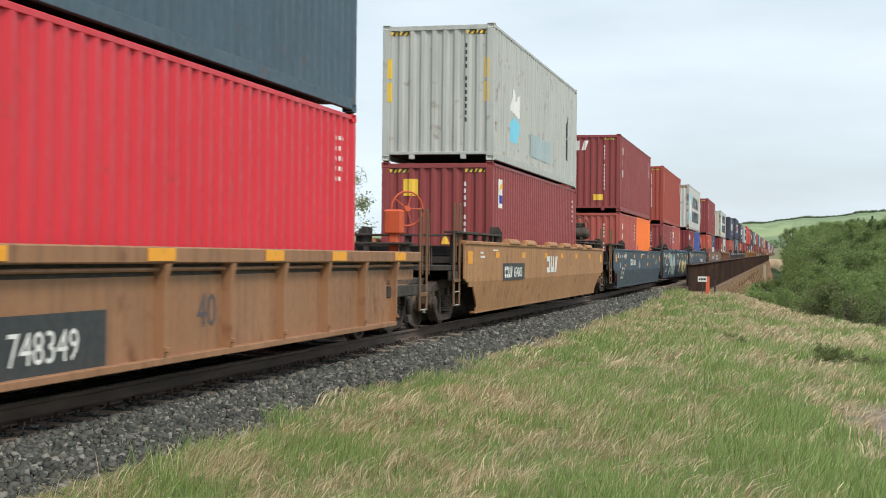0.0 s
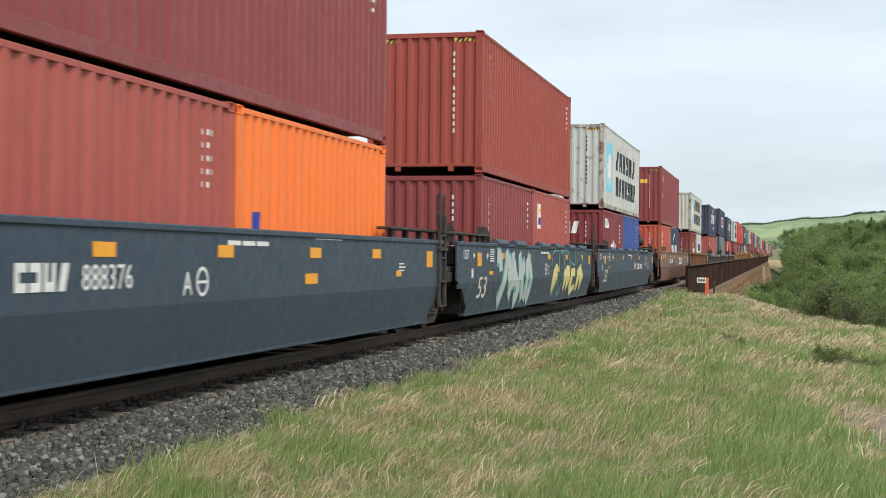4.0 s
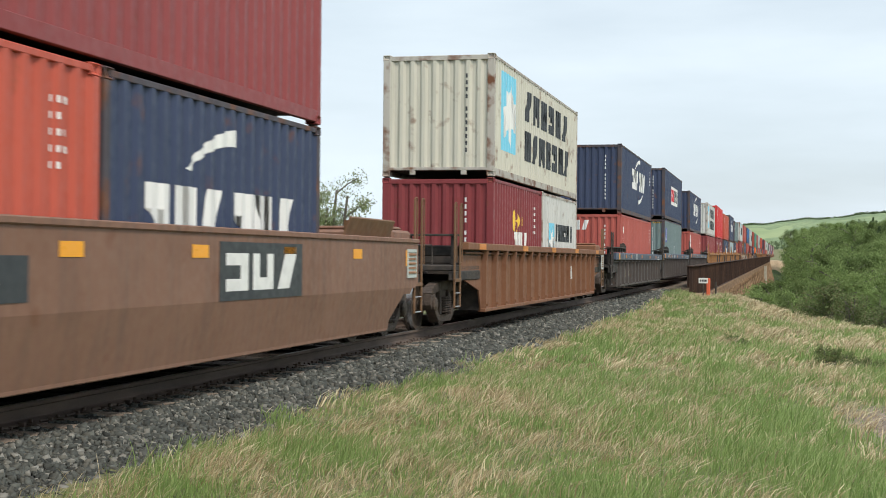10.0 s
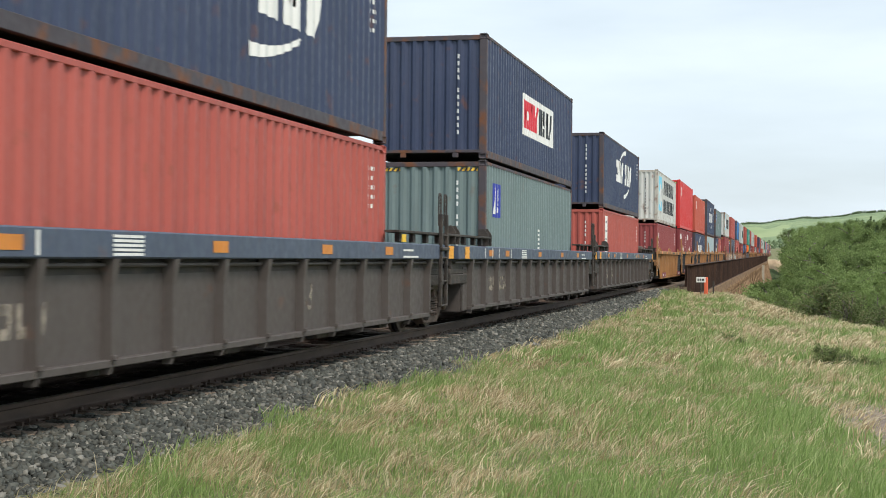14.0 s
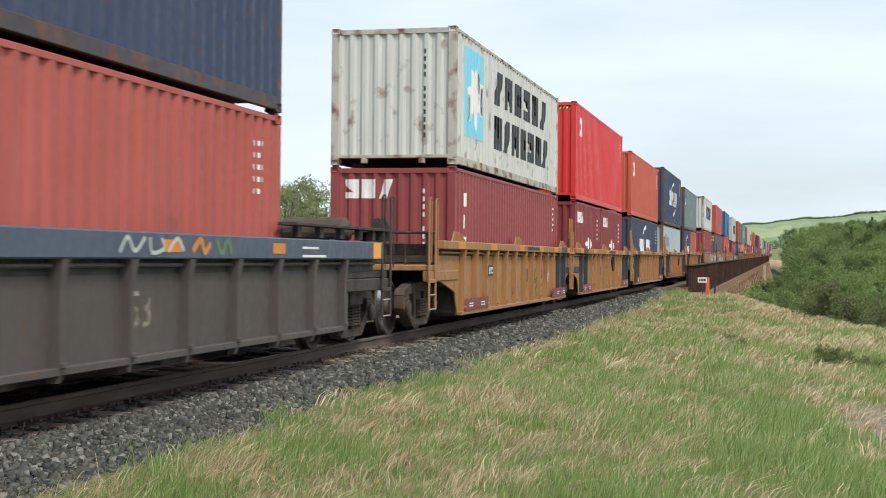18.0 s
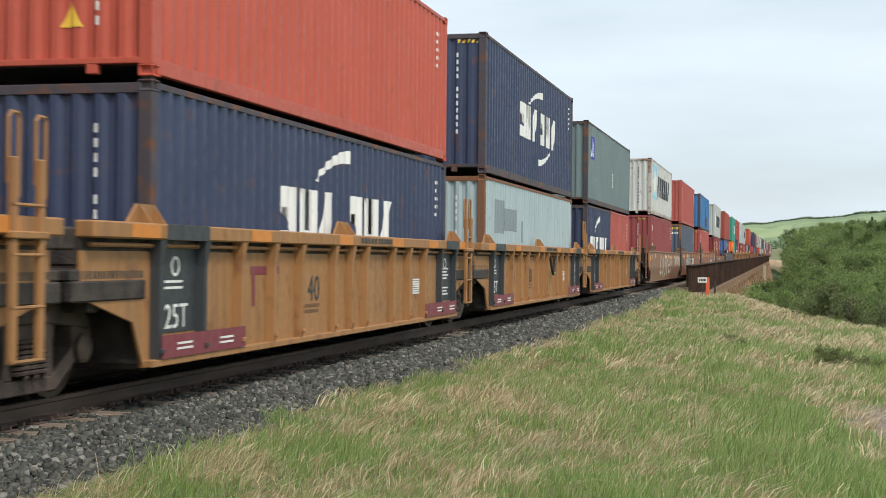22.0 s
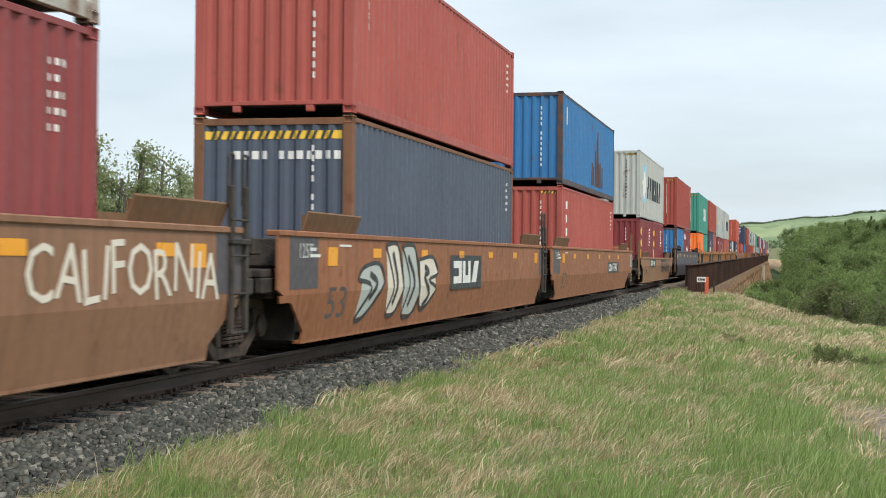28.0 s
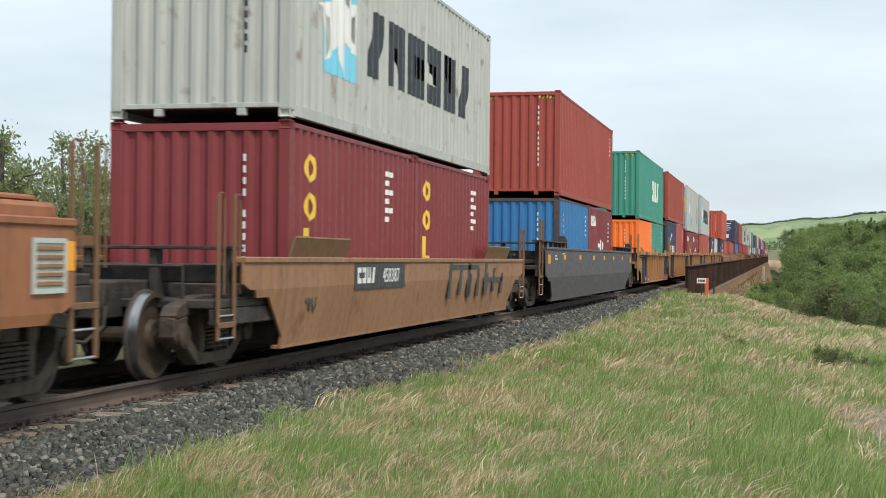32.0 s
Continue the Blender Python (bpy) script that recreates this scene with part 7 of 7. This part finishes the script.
for i in range(20):
    place("stringer", kept("stringer", lambda: mesh_of(boxes((2.15, 2.70, 0, 19.96, -1.42, -0.80), bevel=0.03), "stringer")), PALE_TIMBER, bridge, "", Matrix.Translation((0, 20 * i + 0.02, 0)))
place("pier", mesh_of(boxes((3.1, 3.65, 0, 0.6, -9.0, -0.85), bevel=0.05), "pier"), surface("pale_concrete", (0.42, 0.36, 0.28), (0.56, 0.50, 0.40), 2, 0.9), bridge, "pale concrete pier", Matrix.Translation((0, 225, 0)))
place("abutment", mesh_of(boxes((-3.2, 3.2, -1.2, 0.5, -5.0, -0.45), (-3.4, -2.6, -1.2, 0.2, -2.0, 0.0), bevel=0.03), "abutment"), TIMBER, bridge, "dark timber abutment")


# ---------------------------------------------------------------- trees and bushes
BARK = surface("grey_brown_bark", (0.10, 0.085, 0.07), (0.20, 0.18, 0.15), 5, 0.9, 0, 0.8, 0.02, (3, 3, 0.6))
LEAF_NEAR = scattered("spring_leaves", [(0.15, 0.20, 0.075), (0.22, 0.275, 0.11), (0.30, 0.345, 0.17), (0.40, 0.43, 0.26)], 0.55, None, 0.5)
LEAF_FAR = scattered("forest_leaves", [(0.15, 0.21, 0.072), (0.19, 0.26, 0.088), (0.225, 0.30, 0.108), (0.28, 0.345, 0.145)], 0.9, None, 0.5, True)
LEAF_LOW = scattered("low_shrub_leaves", [(0.11, 0.15, 0.055), (0.15, 0.195, 0.075), (0.19, 0.23, 0.095), (0.24, 0.22, 0.12)], 0.9, None, 0.4, True)
NEEDLES = scattered("dark_needles", [(0.09, 0.14, 0.06), (0.125, 0.18, 0.08), (0.165, 0.22, 0.10)], 0.6, None, 0.3, True)


def leaf_cloud(centres, radii, n, size, r, fill=0.45):
    """Leaf-shaped pieces spread through clumps; fill: above 0.45 the clumps thin out towards their rims."""
    which = r.integers(0, len(centres), n)
    d = r.normal(size=(n, 3))
    d /= np.linalg.norm(d, axis=1)[:, None]
    p = centres[which] + d * (radii[which] * r.random(n) ** fill)[:, None]
    a = r.normal(size=(n, 3))
    a /= np.linalg.norm(a, axis=1)[:, None]
    b = np.cross(a, r.normal(size=(n, 3)))
    b /= np.linalg.norm(b, axis=1)[:, None]
    s = size * r.uniform(0.6, 1.4, n)[:, None]
    v = np.stack([p - a * s, p + b * s * 0.5, p + a * s, p - b * s * 0.5], 1).reshape(-1, 3)
    i = np.arange(n)[:, None] * 4
    return v, i + np.array((0, 1, 2, 3))


def leafy_tree(name, seed, tall, spread, n, size, leaf, label, stems=1, bare=0.3, limbs=14, clump=1.0, fill=0.45):
    """A tapered trunk, or several stems, with limbs and a ragged crown of leaves."""
    r = np.random.default_rng(seed)
    t = thing(name, Matrix.Translation((0, 0, 0)), label, "bush" if name == "bush" else "tree")
    bm = bmesh.new()
    centres, radii = [], []
    for s in range(stems):
        q = r.uniform(0, 6.28)
        off = (0.25 * spread * r.random() if stems > 1 else 0)
        x, y = off * math.cos(q), off * math.sin(q)
        top = tall * r.uniform(0.75, 1.0) if stems > 1 else tall
        lx, ly = r.normal(0, 0.12 * top, 2) if stems > 1 else r.normal(0, 0.04 * top, 2)
        pts = [(x + lx * k + 0.03 * top * math.sin(3 * k + q), y + ly * k, top * k - 0.15) for k in np.linspace(0, 0.92, 6)]
        tube(bm, pts[:4], 0.016 * top + 0.012, 6)
        tube(bm, pts[3:], 0.008 * top + 0.006, 5)
        for k in range(max(5, int(limbs / stems))):
            f = r.uniform(bare, 0.95)
            i = f * 5 / 0.92
            j = min(4, int(i))
            p = Vector(pts[j]).lerp(Vector(pts[j + 1]), min(1, i - j))
            u = r.uniform(0, 6.28)
            reach = spread * (0.55 + 0.6 * math.sin(math.pi * min(1, (f - bare) / (1 - bare) * 0.85 + 0.15))) * r.uniform(0.5, 1.0) / (1.0 if stems == 1 else 1.6)
            e = p + Vector((math.cos(u) * reach, math.sin(u) * reach, reach * r.uniform(0.1, 0.7)))
            tube(bm, [p, p.lerp(e, 0.55) + Vector((0, 0, 0.06 * reach)), e], 0.004 * top + 0.004, 4)
            for c in (0.55, 0.85, 1.05):
                centres.append(p.lerp(e, c) + Vector(r.normal(0, 0.08 * reach, 3)))
                radii.append(reach * r.uniform(0.28, 0.60) * clump)
        centres.append(Vector(pts[-1]))
        radii.append(spread * 0.25)
    part("trunk", bm, BARK, t)
    v, f = leaf_cloud(np.array([tuple(c) for c in centres]), np.array(radii), n, size, r, fill)
    me = bpy.data.meshes.new("crown")
    me.from_pydata(v.tolist(), [], f.tolist())
    place("crown", me, leaf, t)
    return t


def fir(name, seed, tall, label):
    r = np.random.default_rng(seed)
    t = thing(name, Matrix.Translation((0, 0, 0)), label, "tree")
    part("trunk", lathe(bmesh.new(), [(-0.3, 0.013 * tall), (tall * 0.5, 0.007 * tall), (tall * 0.97, 0.0012 * tall)], "z", 6), BARK, t)
    cs, rs = [], []
    for k in np.linspace(0.1, 0.99, 44):
        reach = 0.27 * tall * (1 - k) * r.uniform(0.6, 1.2) + 0.04
        for j in range(6):
            u = r.uniform(0, 6.28)
            for c in (0.4, 0.8):
                cs.append((math.cos(u) * reach * c, math.sin(u) * reach * c, tall * k - 0.2 * reach * c))
                rs.append(reach * 0.20 + 0.04)
    v, f = leaf_cloud(np.array(cs), np.array(rs), 9000, 0.0085 * tall, r, 0.7)
    me = bpy.data.meshes.new("crown")
    me.from_pydata(v.tolist(), [], f.tolist())
    place("crown", me, NEEDLES, t)
    return t


def plant(kinds, spots, r):
    """Copies of the kinds at spots (x, y, size); the first of each kind takes a spot itself."""
    for i, (x, y, size) in enumerate(spots):
        k = kinds[i % len(kinds)]
        m = Matrix.Translation((x, y, float(land(x, y)) - 0.1)) @ Matrix.Rotation(r.uniform(0, 6.28), 4, "Z") @ Matrix.Scale(size, 4)
        if i < len(kinds):
            k.matrix_basis = m
        else:
            c = copy_thing(k, Matrix.Identity(4))
            c.matrix_basis = m


r = np.random.default_rng(21)
# bushes beyond the track
bushes = [leafy_tree("bush", 40 + i, 4.7, 1.8, 7500, 0.042, LEAF_NEAR, "tall light green spring bush with thin stems", 5, 0.12) for i in range(4)]
spots = []
for i in range(44):
    y = 17 + 37 * (i / 44) + r.uniform(-1, 1)
    x = -6.5 - 0.06 * y - r.uniform(0, 4.5)
    spots.append((x, y, r.uniform(0.85, 1.15)))
plant(bushes, spots, r)

# woods on the valley side
woods = [leafy_tree("tree", 60 + i, 13.0, 2.9, 34000, 0.072, LEAF_FAR, "leafy spring tree with a tall ragged crown", 1, 0.10, 44, 0.85, 0.8) for i in range(6)]
spots = []
for i in range(196):
    y = 72 + 390 * (i / 196) ** 1.2 + r.uniform(-4, 4)
    a = r.random()
    x = 7.4 + a * (3.5 + 0.082 * y)
    top = np.interp(y, (60, 80, 100, 130, 160, 220, 300, 460), (-4.5, -3.6, -2.2, 0.0, 2.6, 5.2, 8.8, 13.4)) + 0.010 * y * a * float(ease(150, 300, y)) + r.uniform(-2.2, 0.6)
    size = max(0.22, (top - float(land(x, y))) / 13.5)
    spots.append((x + 2.3 * size, y, size))
for i in range(50):
    y = 95 + 130 * r.random()
    x = 5.6 + 0.018 * (y - 95) + 2.5 * r.random()
    top = 1.29 - y * r.uniform(0.010, 0.045)
    spots.append((x, y, max(0.15, (top - float(land(x, y))) / 13.5)))
for i in range(52):
    y = 80 + 260 * r.random()
    x = 5.9 + r.random() * 9
    top = 1.29 - y * r.uniform(0.010, 0.040)
    spots.append((x, y, max(0.15, (top - float(land(x, y))) / 13.5)))
plant(woods, spots, r)
firs = [fir("fir_tree", 80 + i, 15.0, "dark pointed fir tree") for i in range(2)]
spots = []
for i in range(26):
    y = 250 + 240 * r.random()
    x = 7.2 + y * r.uniform(0.040, 0.082)
    top = 1.29 + y * (0.0265 + r.uniform(-0.006, 0.0045))
    spots.append((x, y, max(0.3, (top - float(land(x, y))) / 15)))
plant(firs, spots, r)
# low shrubs on the slope beside the terrace
shrubs = [leafy_tree("shrub", 90 + i, 1.2, 0.9, 3000, 0.035, LEAF_LOW, "low dark green shrub on the grassy slope", 5, 0.05) for i in range(2)]
spots = [(7.9, 23.9, 0.44), (8.22, 22.5, 0.30), (8.55, 22.0, 0.32), (8.40, 23.0, 0.26), (8.85, 21.6, 0.30), (6.18, 29.9, 0.30), (6.36, 29.5, 0.22), (8.15, 24.6, 0.30), (9.0, 23.2, 0.3)]
for i in range(70):
    y = 34 + 46 * r.random()
    spots.append((float(edge_x(y)) + 1.2 + 2.2 * float(ease(52, 66, y)) + 8 * r.random(), y, r.uniform(0.7, 1.5)))
plant(shrubs, spots, r)

# far woods beyond the bridge, too far to tell tree from tree
fx, fy = r.uniform(-140, 240, 2600), 480 + 1500 * r.random(2600) ** 1.3
fx = np.where(np.abs(fx) < 9, fx + 20 * np.sign(fx + 0.01), fx)
fh = r.uniform(6, 13, 2600)
cs = np.column_stack([fx, fy, land(fx, fy) + fh * 0.55])
v, f = leaf_cloud(cs, fh * 0.5, 90000, 0.9, r)
loose_mesh("far_woods", v, f, scattered("far_wood_leaves", [(0.08, 0.125, 0.045), (0.13, 0.18, 0.06), (0.18, 0.235, 0.085)], 0.7, 30.0, 0.3), "distant light green spring woods", "woods")

cx = r.uniform(-330, 330, 900)
cy = r.uniform(2715, 2790, 900)
ch = r.uniform(4, 6.5, 900) * (0.7 + 0.3 * np.sin(cx * 0.03) ** 2)
sx, sy = r.uniform(-330, 330, 1500), 1900 + 330 * r.random(1500)
cx, cy, ch = np.concatenate([cx, sx]), np.concatenate([cy, sy]), np.concatenate([ch, r.uniform(4, 9, 1500)])
v, f = leaf_cloud(np.column_stack([cx, cy, ridge(cx, cy) + ch * 0.3]), ch * 0.6, 100000, 0.9, r)
loose_mesh("ridge_woods", v, f, scattered("ridge_wood_leaves", [(0.10, 0.14, 0.075), (0.13, 0.18, 0.09), (0.17, 0.22, 0.115)], 0.8, 30.0, 0.2), "distant trees on the slope and crest of the ridge", "woods")

# ---------------------------------------------------------------- trackside markers
sign = thing("track_sign", Matrix.Translation((3.36, 69.0, float(land(3.36, 69.0)))), "small white trackside board on a post", "sign")
part("post", boxes((-0.03, 0.03, -0.03, 0.03, -0.3, 1.02), bevel=0.008), STEEL_DARK, sign)
board = part("board", boxes((-0.22, 0.22, -0.05, -0.03, 0.70, 0.96), bevel=0.006), MARK_WHITE, sign)
part("lettering", boxes((-0.16, -0.09, -0.054, -0.052, 0.78, 0.88), (-0.06, 0.02, -0.054, -0.052, 0.78, 0.88), (0.05, 0.16, -0.054, -0.052, 0.78, 0.88)), MARK_BLACK, board)
stake = tagged(part("marker_post", boxes((-0.09, 0.09, -0.05, 0.05, -0.4, 0.95), bevel=0.02), paint("faded_orange_post", (0.75, 0.14, 0.06), 0.05, 0.6, 0.3, 0.2)), "faded orange marker post beside the track", "post")
stake.matrix_basis = Matrix.Translation((3.58, 69.5, float(land(3.58, 69.5))))
rod = tagged(part("marker_post", boxes((-0.04, 0.04, -0.04, 0.04, -0.4, 0.75), bevel=0.01), STEEL_DARK), "thin dark marker post beside the track", "post")
rod.matrix_basis = Matrix.Translation((3.92, 69.8, float(land(3.92, 69.8))))


# ---------------------------------------------------------------- what moves
def motions():
    for ob, at in MOVERS:
        walk(ob, [(t, Matrix.Translation(at + Vector((0, -SPEED * t, grade(at.y + 6 - SPEED * t))))) for t in range(33)])
    # the wheels roll towards the camera
    for w, at in WHEELSETS:
        walk(w, [(2 * i / FPS, Matrix.Translation(at) @ Matrix.Rotation(2 * SPEED / FPS * i / WHEEL_R, 4, "X")) for i in range(16 * FPS + 1)])


motions()
